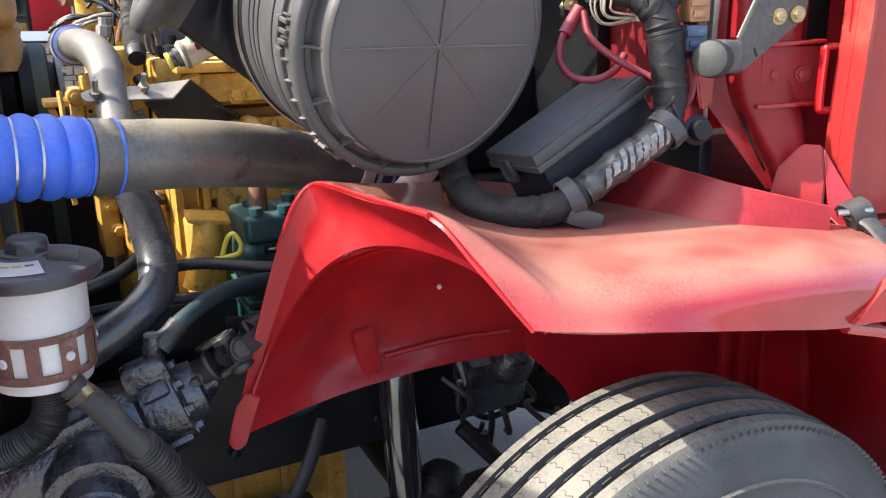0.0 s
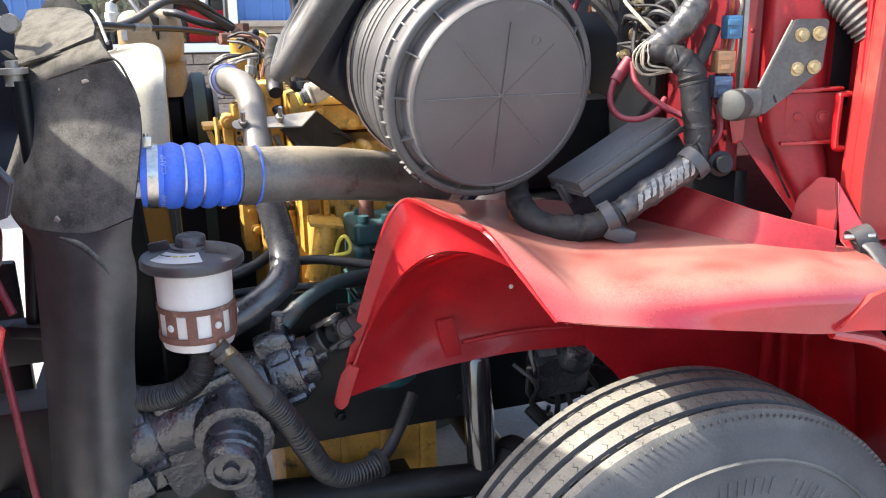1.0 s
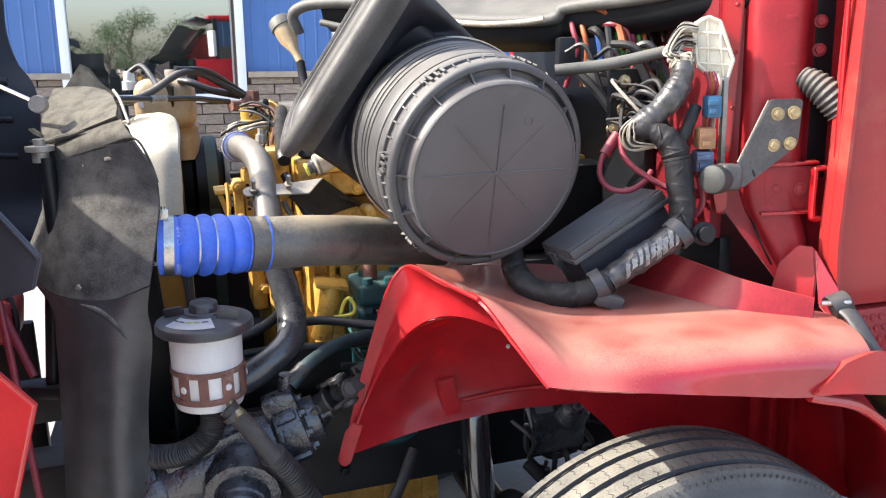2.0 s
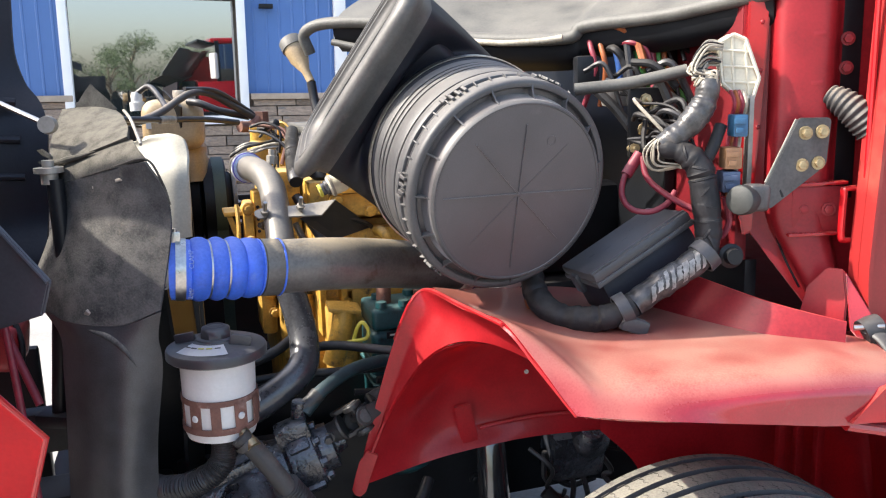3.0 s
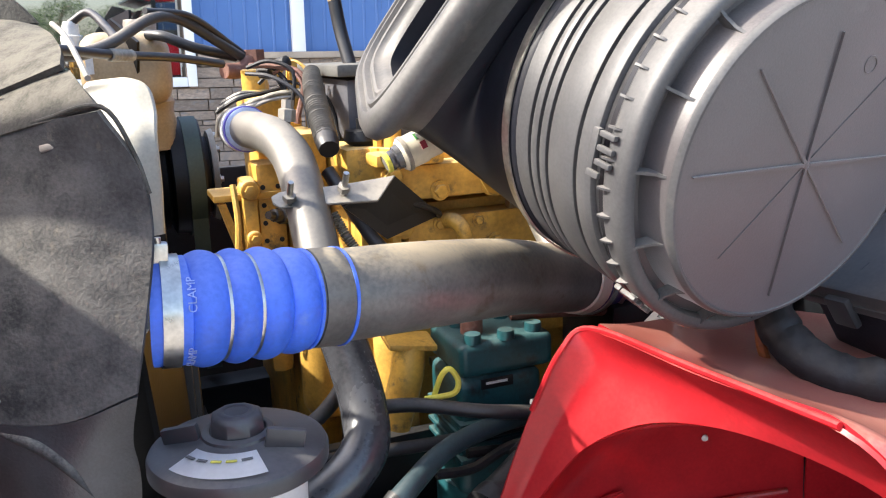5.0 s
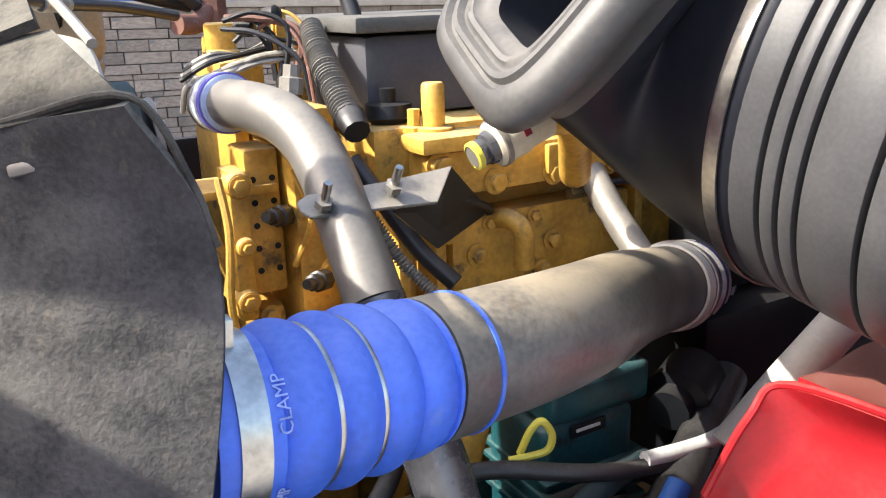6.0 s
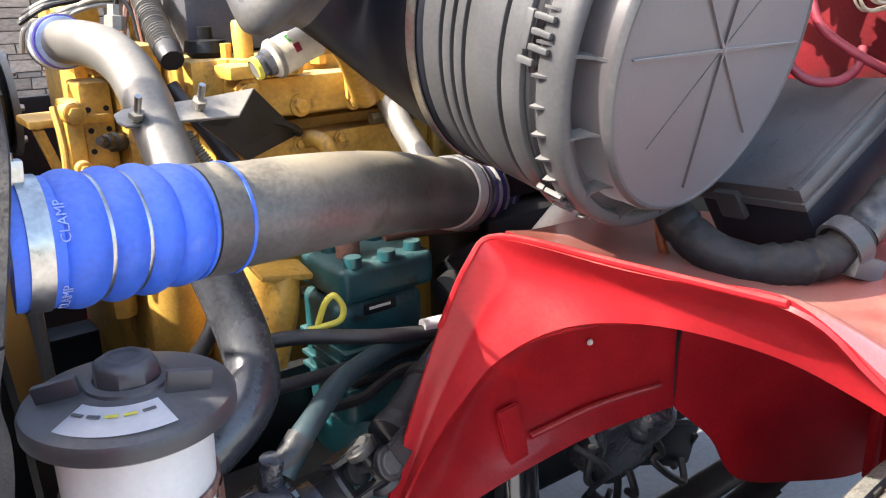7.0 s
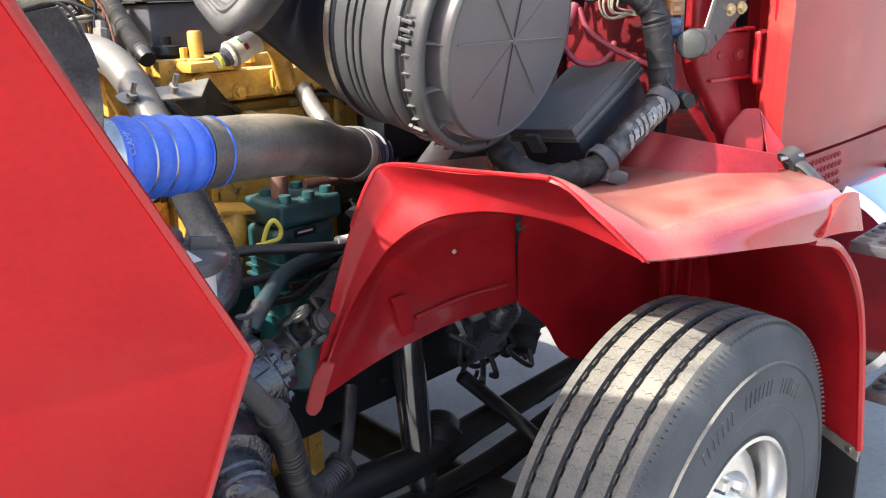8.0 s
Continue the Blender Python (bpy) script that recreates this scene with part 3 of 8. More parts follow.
def air_filter():
    t = thing("air_filter", "large grey-black plastic air filter canister with a ribbed cover", "air filter")
    m = frame_of(FILTER_C, FILTER_N)
    ring = lambda k, r, h: m @ Vector((math.cos(k) * r, math.sin(k) * r, h))
    # cup-shaped cover: flat disc, rounded edge, side wall, trough and outer ring
    cover = part("cover", lathe([(0, 0.0), (0.180, 0.0), (0.1845, -0.0008), (0.1875, -0.003), (0.189, -0.007), (0.1905, -0.030), (0.1925, -0.043), (0.2035, -0.0445), (0.2045, -0.040), (0, -0.060)][:9], FILTER_C, FILTER_N, 120, closed=False), COVER_PLASTIC, t, "dusty brown-grey round cover with star ribs")
    part("cover_edge", lathe([(0.1805, 0.0), (0.1815, 0.0016), (0.1845, 0.0016), (0.187, -0.001), (0.1885, -0.005)], FILTER_C, FILTER_N, 120, closed=False), BODY_PLASTIC, cover)
    # eight thin star ribs, the slanting pair towards the top finer, and a small moulded ring
    for k in range(8):
        rm = m @ pose(0, 0, -0.001, 0, 0, 45 * k - 1.0)
        w, h, r = (0.0010, 0.0022, 0.140) if k in (1, 5) else (0.0019, 0.0042, (0.172, 0, 0.142, 0.150, 0.165, 0, 0.160, 0.150)[k])
        part("star_rib", slab([rm @ Vector(q) for q in ((0.004, -w, 0), (r, -w * 0.35, 0), (r, w * 0.35, 0), (0.004, w, 0))], h, normal=FILTER_N), COVER_PLASTIC, cover)
    part("hub_boss", lathe([(0, 0.0035), (0.0035, 0.0035), (0.0055, 0.002), (0.006, -0.001)], FILTER_C, FILTER_N, 20), COVER_PLASTIC, cover)
    part("mould_mark", lathe([(0.0080, 0), (0.0082, 0.0010), (0.0100, 0.0010), (0.0102, 0)], m @ Vector((0.062, 0.106, 0)), FILTER_N, 24, closed=False), COVER_PLASTIC, cover)
    # outer ring of the cover, with thin fins across the trough
    part("flange", lathe([(0.2035, -0.050), (0.2040, -0.036), (0.2075, -0.031), (0.213, -0.0295), (0.218, -0.0305), (0.2215, -0.034), (0.2225, -0.040), (0.2225, -0.062), (0.2205, -0.065), (0.200, -0.065)], FILTER_C, FILTER_N, 120, closed=False), BODY_PLASTIC, t, "outer ring of the cover")
    for k in range(15):
        a = math.pi + 2 * math.pi * k / 15
        fin = slab([ring(a, 0.1885, -0.008), ring(a, 0.1905, -0.034), ring(a, 0.205, -0.043), ring(a, 0.219, -0.0315), ring(a, 0.205, -0.027), ring(a, 0.194, -0.019)], 0.0034)
        part("gusset", fin, BODY_PLASTIC, t)
    for k in range(44):
        a = math.pi + radians(8.18 * k + 6.5)
        part("tooth", slab([ring(a, 0.2215, -0.050), ring(a, 0.2215, -0.0645), ring(a, 0.2290, -0.0655), ring(a, 0.2275, -0.059), ring(a, 0.2240, -0.052)], 0.0026), BODY_PLASTIC, t)
    # snap latches that bridge the seal
    for deg in (176, 122, 68, 14, 230, 284):
        lm = m @ pose(0, 0, 0, 0, 0, deg) @ Matrix.Translation((0.2245, 0, -0.076))
        l = part("latch", box(lm @ Matrix.Translation((0.001, 0, -0.005)), (0.007, 0.038, 0.010), 0.002), BODY_PLASTIC, t, "plastic snap latch with three prongs")
        for dy in (-0.015, 0.0, 0.015):
            part("prong", box(lm @ Matrix.Translation((0.0015, dy, 0.013)), (0.006, 0.0062, 0.024), 0.0015), BODY_PLASTIC, l)
        part("hook", box(lm @ Matrix.Translation((-0.001, 0.030, -0.002)), (0.005, 0.007, 0.020), 0.0015), BODY_PLASTIC, l)
    part("seal", lathe([(0.19, -0.064), (0.2150, -0.0645), (0.2160, -0.070), (0.2135, -0.074), (0.2160, -0.078), (0.2135, -0.0865), (0.19, -0.087)], FILTER_C, FILTER_N, 120, closed=False), RUBBER_CLEAN, t, "black rubber seal")
    # housing with four narrow grooves
    prof = [(0.205, -0.0865), (0.216, -0.0865), (0.2195, -0.0885), (0.2215, -0.094), (0.2215, -0.098)]
    h = -0.098
    for end in (0.113, 0.1665, 0.1845, 0.2025):
        prof += [(0.2215, -end + 0.002), (0.2200, -end), (0.2080, -end - 0.0006), (0.2075, -end - 0.0052), (0.2205, -end - 0.0058), (0.2215, -end - 0.008)]
    prof += [(0.2215, -0.262), (0.2190, -0.266), (0.205, -0.268)]
    part("housing", lathe(prof, FILTER_C, FILTER_N, 120, closed=False), BODY_PLASTIC, t, "pale dusty grooved housing")
    return -0.266


FILTER_END = air_filter()


def intake_duct():
    t = thing("intake_duct", "soft black rubber intake duct with a ribbed slot mouth", "air duct")
    c0 = FILTER_C + FILTER_N * (FILTER_END + 0.004)
    m0 = frame_of(c0, -FILTER_N)
    low, high = Vector((-0.482, 1.488, 1.676)), Vector((-0.258, 1.436, 1.960))
    lon = (high - low).normalized()
    lat = Vector((-0.45, 0.89, -0.02))
    lat = (lat - lon * lat.dot(lon)).normalized()
    nrm = lon.cross(lat).normalized()
    if nrm.x > 0:
        nrm = -nrm
    mid = (low + high) / 2
    half_l, half_w = (high - low).length / 2, 0.068
    seg = 64

    def mouth(k, grow, push):
        """A point of the rounded slot outline."""
        a = 2 * math.pi * k / seg
        e = 0.36
        x = math.copysign(abs(math.cos(a)) ** e, math.cos(a)) * (half_l + grow)
        y = math.copysign(abs(math.sin(a)) ** e, math.sin(a)) * (half_w + grow)
        return mid + lon * x + lat * y + nrm * push

    def collar(k, r, h):
        p = mouth(k, 0, 0) - mid
        q = m0.inverted().to_3x3() @ p
        a = math.atan2(q.y, q.x)
        return m0 @ Vector((r * math.cos(a), r * math.sin(a), h))
    # order the collar by even angles so that the skin does not bunch
    base = math.atan2(*(m0.inverted().to_3x3() @ (mouth(0, 0, 0) - mid)).yx)
    q1 = math.atan2(*(m0.inverted().to_3x3() @ (mouth(seg // 4, 0, 0) - mid)).yx)
    sgn = 1 if math.sin(q1 - base) > 0 else -1
    rings = []
    for r, h in ((0.221, -0.030), (0.224, -0.026), (0.224, 0.0), (0.217, 0.012), (0.215, 0.03)):
        rings.append([m0 @ Vector((r * math.cos(base + sgn * 2 * math.pi * k / seg), r * math.sin(base + sgn * 2 * math.pi * k / seg), h)) for k in range(seg)])
    a_ring = rings[-1]
    b_ring = [mouth(k, 0.036, -0.03) for k in range(seg)]
    steps = 12
    for i in range(1, steps):
        s = i / steps
        h00, h10, h01, h11 = 2 * s**3 - 3 * s**2 + 1, s**3 - 2 * s**2 + s, -2 * s**3 + 3 * s**2, s**3 - s**2
        rings.append([a_ring[k] * h00 - FILTER_N * 0.20 * h10 + b_ring[k] * h01 + nrm * 0.22 * h11 for k in range(seg)])
    n_boot = len(rings) - 0
    for grow, push in ((0.042, -0.024), (0.058, -0.014), (0.067, -0.002), (0.068, 0.010), (0.062, 0.020), (0.051, 0.026), (0.045, 0.026), (0.042, 0.020), (0.038, 0.020), (0.035, 0.025), (0.030, 0.025), (0.027, 0.018), (0.023, 0.018), (0.020, 0.021), (0.015, 0.020), (0.012, 0.012), (0.007, 0.010), (0.0, 0.002), (-0.004, -0.05), (-0.03, -0.16)):
        rings.append([mouth(k, grow, push) for k in range(seg)])

    def skin(rs, cap):
        out = bmesh.new()
        vs = [[out.verts.new(p) for p in r] for r in rs]
        for a, b in zip(vs, vs[1:]):
            for k in range(seg):
                out.faces.new((a[k], a[(k + 1) % seg], b[(k + 1) % seg], b[k]))
        if cap:
            out.faces.new(vs[-1])
        bmesh.ops.recalc_face_normals(out, faces=out.faces)
        return out
    part("boot", skin(rings[:n_boot], False), DUCT, t, angle=60)
    part("mouth_rim", skin(rings[n_boot - 1:-2], False), DUCT_RIM, t, "dusty grey ridged rim", angle=50)
    part("throat", skin(rings[-3:], True), DUCT, t)
    part("band_clamp", lathe([(0.2255, -0.020), (0.2275, -0.020), (0.2275, -0.006), (0.2255, -0.006)], c0, -FILTER_N, 96, closed=False), STEEL, t, "steel band clamp")
    sp = Vector((-0.352, 1.442, 1.650))
    part("paint_chip", box(pose(*sp, 20, 30, 10), (0.010, 0.008, 0.010), 0.002), PAPER, t, "fleck of white paint")


intake_duct()


def text_mesh(words, size):
    """Flat letters with a little thickness, along x from the origin."""
    cu = bpy.data.curves.new("letters", "FONT")
    cu.body, cu.size, cu.extrude, cu.resolution_u = words, size, 0.0003, 2
    ob = bpy.data.objects.new("letters", cu)
    me = bpy.data.meshes.new_from_object(ob)
    bm = bmesh.new()
    bm.from_mesh(me)
    bpy.data.objects.remove(ob)
    bpy.data.curves.remove(cu)
    bpy.data.meshes.remove(me)
    return bm


# ---- charge air pipe ----
def charge_pipe():
    t = thing("charge_air_pipe", "dusty grey charge air pipe with a ribbed blue silicone hose", "pipe")
    run = smooth_path([(-0.765, 1.218, 1.428), (-0.714, 1.238, 1.424), (-0.650, 1.281, 1.417), (-0.586, 1.335, 1.408), (-0.548, 1.368, 1.402)], 24)
    dist = [0.0]
    for p, q in zip(run, run[1:]):
        dist.append(dist[-1] + (q - p).length)

    def station(s):
        """The hose's axis s metres from its end: the place and the way."""
        k = min(max(int(np.searchsorted(dist, s)), 1), len(run) - 1)
        way = run[min(k + 1, len(run) - 1)] - run[max(k - 2, 0)]
        return run[k - 1].lerp(run[k], (s - dist[k - 1]) / (dist[k] - dist[k - 1])), way.normalized()
    L = 0.218
    b, d = station(L)

    stops = [0.070, 0.109, 0.143, 0.178, 0.214]

    def hose_r(s):
        for p, q in zip(stops, stops[1:]):
            if p <= s < q:
                return 0.0605 + (0.0085 if q < 0.19 else 0.0060) * max(math.sin(math.pi * (s - p) / (q - p)), 0) ** 0.65 if p > 0.06 else 0.0605 + 0.0075 * max(math.cos(math.pi / 2 * (s - p) / (q - p)), 0) ** 0.5 - 0.003 * (1 - (s - p) / (q - p))
        return 0.0640
    bm = bmesh.new()
    rings = []
    for i in range(151):
        s = 0.036 + (L - 0.036) * i / 150
        p, w = station(s)
        fr = frame_of(p, w)
        rings.append([bm.verts.new(fr @ Vector((hose_r(s) * math.cos(2 * math.pi * k / 56), hose_r(s) * math.sin(2 * math.pi * k / 56), 0))) for k in range(56)])
    for p, q in zip(rings, rings[1:]):
        for k in range(56):
            bm.faces.new((p[k], p[(k + 1) % 56], q[(k + 1) % 56], q[k]))
    bm.faces.new(rings[0])
    bm.faces.new(rings[-1])
    bmesh.ops.recalc_face_normals(bm, faces=bm.faces)
    hose = part("hose", bm, BLUE_HOSE, t, "royal blue silicone hose")
    for s in (0.109, 0.143):
        part("ring_wire", lathe([(0.056, -0.0020), (0.0630, -0.0020), (0.0636, 0.0), (0.0630, 0.0020), (0.056, 0.0020)], *station(s), 48, closed=False), STEEL, hose)
    part("clamp", lathe([(0.0635, -0.0105), (0.0662, -0.0105), (0.0662, 0.0105), (0.0635, 0.0105)], *station(0.053), 56, closed=False), STEEL, t, "bright steel band clamp")
    cb, cw = station(0.053)
    part("clamp_bolt", box(frame_of(cb + Vector((0, -0.012, 0.069)), cw), (0.016, 0.030, 0.022), 0.003), STEEL, t)
    part("clamp_bolt", lathe([(0, -0.010), (0.0045, -0.010), (0.0045, 0.020), (0, 0.020)], cb + Vector((0.002, -0.014, 0.070)), (0, 0, 1), 10), STEEL, t)
    # the word printed twice round the hose
    tp, tw = station(0.0705)
    side = tw.cross(Vector((0, 0, 1))).normalized()
    up = side.cross(tw).normalized()
    if side.y > 0:
        side = -side
    if up.z < 0:
        up = -up
    for start in (12, -62):
        bm = text_mesh("CLAMP", 0.0135)
        for v in bm.verts:
            q = radians(start) + v.co.x / 0.0658
            v.co = tp + tw * (0.004 - v.co.y) + (side * math.cos(q) + up * math.sin(q)) * (0.0656 + v.co.z)
        bmesh.ops.recalc_face_normals(bm, faces=bm.faces)
        part("lettering", bm, HOSE_PRINT, hose, "pale blue printed word")
    # steel pipe, from the hose back and down under the filter
    path = [station(0.20)[0], b + d * 0.038, Vector((-0.475, 1.422, 1.397)), Vector((-0.405, 1.508, 1.381)), Vector((-0.335, 1.632, 1.352)), Vector((-0.276, 1.735, 1.321)), Vector((-0.225, 1.815, 1.298))]
    part("pipe", tube(path, 0.0605, 40, 8), PIPE, t, "dusty aluminised steel pipe")
    part("bead", lathe([(0.0600, -0.036), (0.0632, -0.036), (0.0636, 0.0), (0.0630, 0.004), (0.0600, 0.004)], b + d * 0.040, d, 48, closed=False), PIPE, t)
    part("blue_bead", lathe([(0.060, 0.0), (0.0645, 0.001), (0.0645, 0.005), (0.060, 0.006)], b + d * 0.042, d, 48, closed=False), BLUE_HOSE, t, "edge of the blue hose liner")
    # hose at the far end
    e, d3 = path[-1] + Vector((0.012, 0.017, -0.005)), (path[-1] - path[-3]).normalized()
    prof = [(0.062, 0.0)]
    for i in range(40):
        s = 0.005 + i / 40 * 0.30
        prof.append((0.063 + 0.004 * math.sin(i / 40 * math.pi * 8), s))
    part("far_hose", lathe(prof + [(0.05, 0.31)], e, d3, 40), PURPLE_DARK, t, "dark blue ribbed hose")
    for s in (0.075, 0.115, 0.155):
        part("ring_wire", lathe([(0.059, s), (0.0675, s), (0.0675, s + 0.003), (0.059, s + 0.003)], e, d3, 40, closed=False), STEEL, t)
    part("far_clamp", lathe([(0.065, 0.012), (0.0680, 0.012), (0.0680, 0.028), (0.065, 0.028)], e, d3, 40, closed=False), STEEL, t)
    part("far_collar", lathe([(0.0605, -0.034), (0.0640, -0.032), (0.0655, -0.014), (0.0655, 0.004), (0.060, 0.005)], e, d3, 40, closed=False), mat("pale_collar", (0.6, 0.56, 0.48), 0.5, var=0.15), t, "pale pipe collar")
    part("support_strut", tube([(-0.335, 1.98, 1.50), (-0.29, 1.90, 1.40), (-0.25, 1.83, 1.33)], 0.022, 12), GREY_METAL, t)


charge_pipe()


# ---- coolant pipe and its bracket ----
def coolant_pipe():
    t = thing("coolant_pipe", "bent grey metal coolant pipe, dark and oily lower down", "pipe")
    up = [(-0.905, 2.035, 1.560), (-0.875, 1.985, 1.564), (-0.845, 1.937, 1.567), (-0.798, 1.872, 1.567), (-0.752, 1.816, 1.558), (-0.714, 1.768, 1.533), (-0.688, 1.722, 1.498), (-0.668, 1.680, 1.460), (-0.648, 1.640, 1.415), (-0.630, 1.605, 1.37)]
    part("upper_pipe", tube(up, 0.036, 28, 7), PIPE_LIGHT, t, "light grey dusty bend")
    low = [(-0.632, 1.608, 1.376), (-0.607, 1.578, 1.30), (-0.581, 1.555, 1.235), (-0.558, 1.522, 1.175), (-0.550, 1.482, 1.132), (-0.574, 1.440, 1.098), (-0.63, 1.40, 1.062), (-0.72, 1.33, 1.02)]
    part("lower_pipe", tube(low, 0.0365, 28, 7), PIPE_DARK, t, "oily black lower bend")
    e = Vector((-0.868, 1.974, 1.5645))
    d = (Vector(up[0]) - Vector(up[1])).normalized()
    part("sleeve", lathe([(0.036, -0.035), (0.0425, -0.033), (0.043, 0.035), (0.040, 0.04)], e, d, 32), mat("pale_blue_sleeve", (0.38, 0.44, 0.60), 0.5, var=0.2, scale=20), t, "pale blue hose sleeve")
    for s in (-0.028, 0.018):
        part("band_clamp", lathe([(0.043, s), (0.0455, s), (0.0455, s + 0.012), (0.043, s + 0.012)], e, d, 32, closed=False), PURPLE if s < 0 else STEEL, t)
    for k, (dx, dz) in enumerate(((0.0, 0.0), (0.012, 0.010), (0.030, 0.006), (0.042, 0.018))):
        a = Vector((-0.905 + dx, 2.000, 1.592 + dz))
        part("strap_wire", tube([a + Vector((-0.035, 0.01, -0.045)), a + Vector((-0.022, 0.0, -0.006)), a, a + Vector((0.06, -0.005, 0.022)), a + Vector((0.135, 0.02, 0.040 - 0.006 * k))], 0.0042, 8, wave=lambda q: 1 + 0.12 * math.sin(q * 900)), WIRE_PALE if k % 2 else GREY_METAL, t, "braided wire over the sleeve")
    part("sleeve_ring", lathe([(0.040, -0.008), (0.0465, -0.006), (0.0465, 0.006), (0.040, 0.008)], e - d * 0.002, d, 32, closed=False), WHITE_PLASTIC, t, "white sleeve ring")
    part("sensor_boss", lathe([(0, -0.01), (0.017, -0.01), (0.017, 0.012), (0.012, 0.014), (0.012, 0.03), (0, 0.03)], (-0.747, 1.868, 1.596), (0.1, 0.1, 1), 8), GREY_METAL, t)


coolant_pipe()


def pipe_bracket():
    t = thing("pipe_bracket", "flat grey steel bracket with two studs and a black flap", "bracket")
    left, right = Vector((-0.719, 1.652, 1.484)), Vector((-0.531, 1.756, 1.500))
    n = (right - left).cross(Vector((-0.552, 1.697, 1.466)) - left).normalized()
    if n.z < 0:
        n = -n
    pts = [left, (-0.714, 1.643, 1.471), (-0.702, 1.640, 1.463), (-0.62, 1.672, 1.4655), (-0.552, 1.697, 1.467), right, (-0.615, 1.709, 1.493), (-0.68, 1.676, 1.493), (-0.708, 1.664, 1.490)]
    flat = [Vector(q) - n * (Vector(q) - left).dot(n) for q in pts]
    part("plate", slab(flat, 0.005, 0.001, normal=-n), GREY_METAL, t)
    for q in (Vector((-0.688, 1.648, 1.478)), Vector((-0.607, 1.690, 1.485))):
        s = part("stud", lathe([(0, -0.015), (0.0055, -0.015), (0.0055, 0.036), (0.0048, 0.038), (0, 0.038)], q, n + Vector((0.10, -0.03, 0.25)), 10), STEEL, t)
        part("nut", lathe([(0, 0.002), (0.011, 0.002), (0.011, 0.012), (0, 0.012)], q, n, 6), GREY_METAL, s)
    part("flap", slab([right - n * 0.003, (-0.471, 1.890, 1.402), (-0.552, 1.768, 1.384), (-0.606, 1.682, 1.458)], 0.004), RUBBER_CLEAN, t, "black rubber flap")
    return t


pipe_bracket()


# ---- steering fluid reservoir ----
def reservoir():
    t = thing("steering_fluid_reservoir", "milky white fluid reservoir with a wide black lid and rusty strap", "reservoir")
    c = Vector((-0.643, 1.224, 1.263))
    axis = (0.02, 0.0, 1)
    part("lid", lathe([(0, 0.018), (0.040, 0.018), (0.048, 0.0135), (0.092, 0.005), (0.102, 0.001), (0.1045, -0.004), (0.1045, -0.017), (0.101, -0.020), (0.090, -0.021)], c, axis, 72), BLACK_PLASTIC, t, "black plastic lid")
    cap = part("cap", join(lathe([(0, 0.043), (0.024, 0.043), (0.0285, 0.041), (0.0315, 0.037), (0.0325, 0.022), (0.034, 0.015)], c, axis, 8), lathe([(0.014, 0.0435), (0.016, 0.0445), (0.020, 0.0445), (0.022, 0.0435)], c, axis, 24, closed=False)), BLACK_PLASTIC, t, "eight-sided black screw cap")
    part("cap_collar", lathe([(0.043, 0.014), (0.041, 0.020), (0.033, 0.022)], c, axis, 40, closed=False), BLACK_PLASTIC, cap)
    for dx, rz in ((-0.062, 0), (0.062, 20)):
        part("lid_rib", box(pose(c.x + dx, c.y - 0.015, c.z + 0.017, 0, 12 if dx > 0 else -12, rz), (0.045, 0.010, 0.026), 0.003), BLACK_PLASTIC, t)
    # curved label on the lid
    bm = bmesh.new()
    r0, r1, pr = 0.056, 0.092, []
    for k in range(17):
        a = radians(-128 + 76 * k / 16)
        pr.append([bm.verts.new(c + Vector((r * math.cos(a) + 0.003, r * math.sin(a), 0.0195 - (r - 0.05) * 0.30))) for r in (r0, r1)])
    for p, q in zip(pr, pr[1:]):
        bm.faces.new((p[0], p[1], q[1], q[0]))
    bmesh.ops.solidify(bm, geom=bm.faces[:], thickness=0.0012)
    part("label", bm, LABEL_WHITE, t, "crescent-shaped white paper label with unreadable print")
    for k in range(5):
        a = radians(-118 + 14 * k)
        part("print_bar", box(pose(c.x + 0.069 * math.cos(a), c.y + 0.069 * math.sin(a), c.z + 0.0150, 0, 0, -118 + 14 * k + 90), (0.012, 0.004, 0.0012), 0), PRINT_YELLOW if k in (2, 3) else PRINT, t)
    part("body", lathe([(0.076, -0.018), (0.078, -0.03), (0.0765, -0.10), (0.075, -0.180), (0.072, -0.191), (0.06, -0.195), (0, -0.195)], c, axis, 64), WHITE_PLASTIC, t, "milky white plastic body")
    # strap: a ring with cut-outs
    st = new("strap")
    st.parent = t
    st["label"] = "rusted steel strap with square windows"
    for z0, z1 in ((-0.110, -0.098), (-0.172, -0.159)):
        part("band", lathe([(0.0770, z0), (0.0800, z0), (0.0800, z1), (0.0770, z1)], c, axis, 64, closed=False), RUST, st)
    for k in range(10):
        a0 = radians(36 * k - 9)
        bm = bmesh.new()
        wd = radians(20 if k % 2 else 15)
        grid = []
        for s in range(5):
            a = a0 + wd * s / 4
            grid.append([[bm.verts.new(c + Vector((r * math.cos(a), r * math.sin(a), z))) for r in (0.0770, 0.0800)] for z in (-0.161, -0.108)])
        for p, q in zip(grid, grid[1:]):
            bm.faces.new((p[0][1], q[0][1], q[1][1], p[1][1]))
            bm.faces.new((p[0][0], p[1][0], q[1][0], q[0][0]))
        for g in (grid[0], grid[-1]):
            bm.faces.new((g[0][0], g[0][1], g[1][1], g[1][0]))
        bmesh.ops.recalc_face_normals(bm, faces=bm.faces)
        part("post", bm, RUST, st)
        if k % 2:
            a = a0 + wd / 2
            part("rivet", lathe([(0, 0.004), (0.006, 0.003), (0.008, 0)], c + Vector((0.080 * math.cos(a), 0.080 * math.sin(a), -0.136)), (math.cos(a), math.sin(a), 0), 12), PAPER, st)
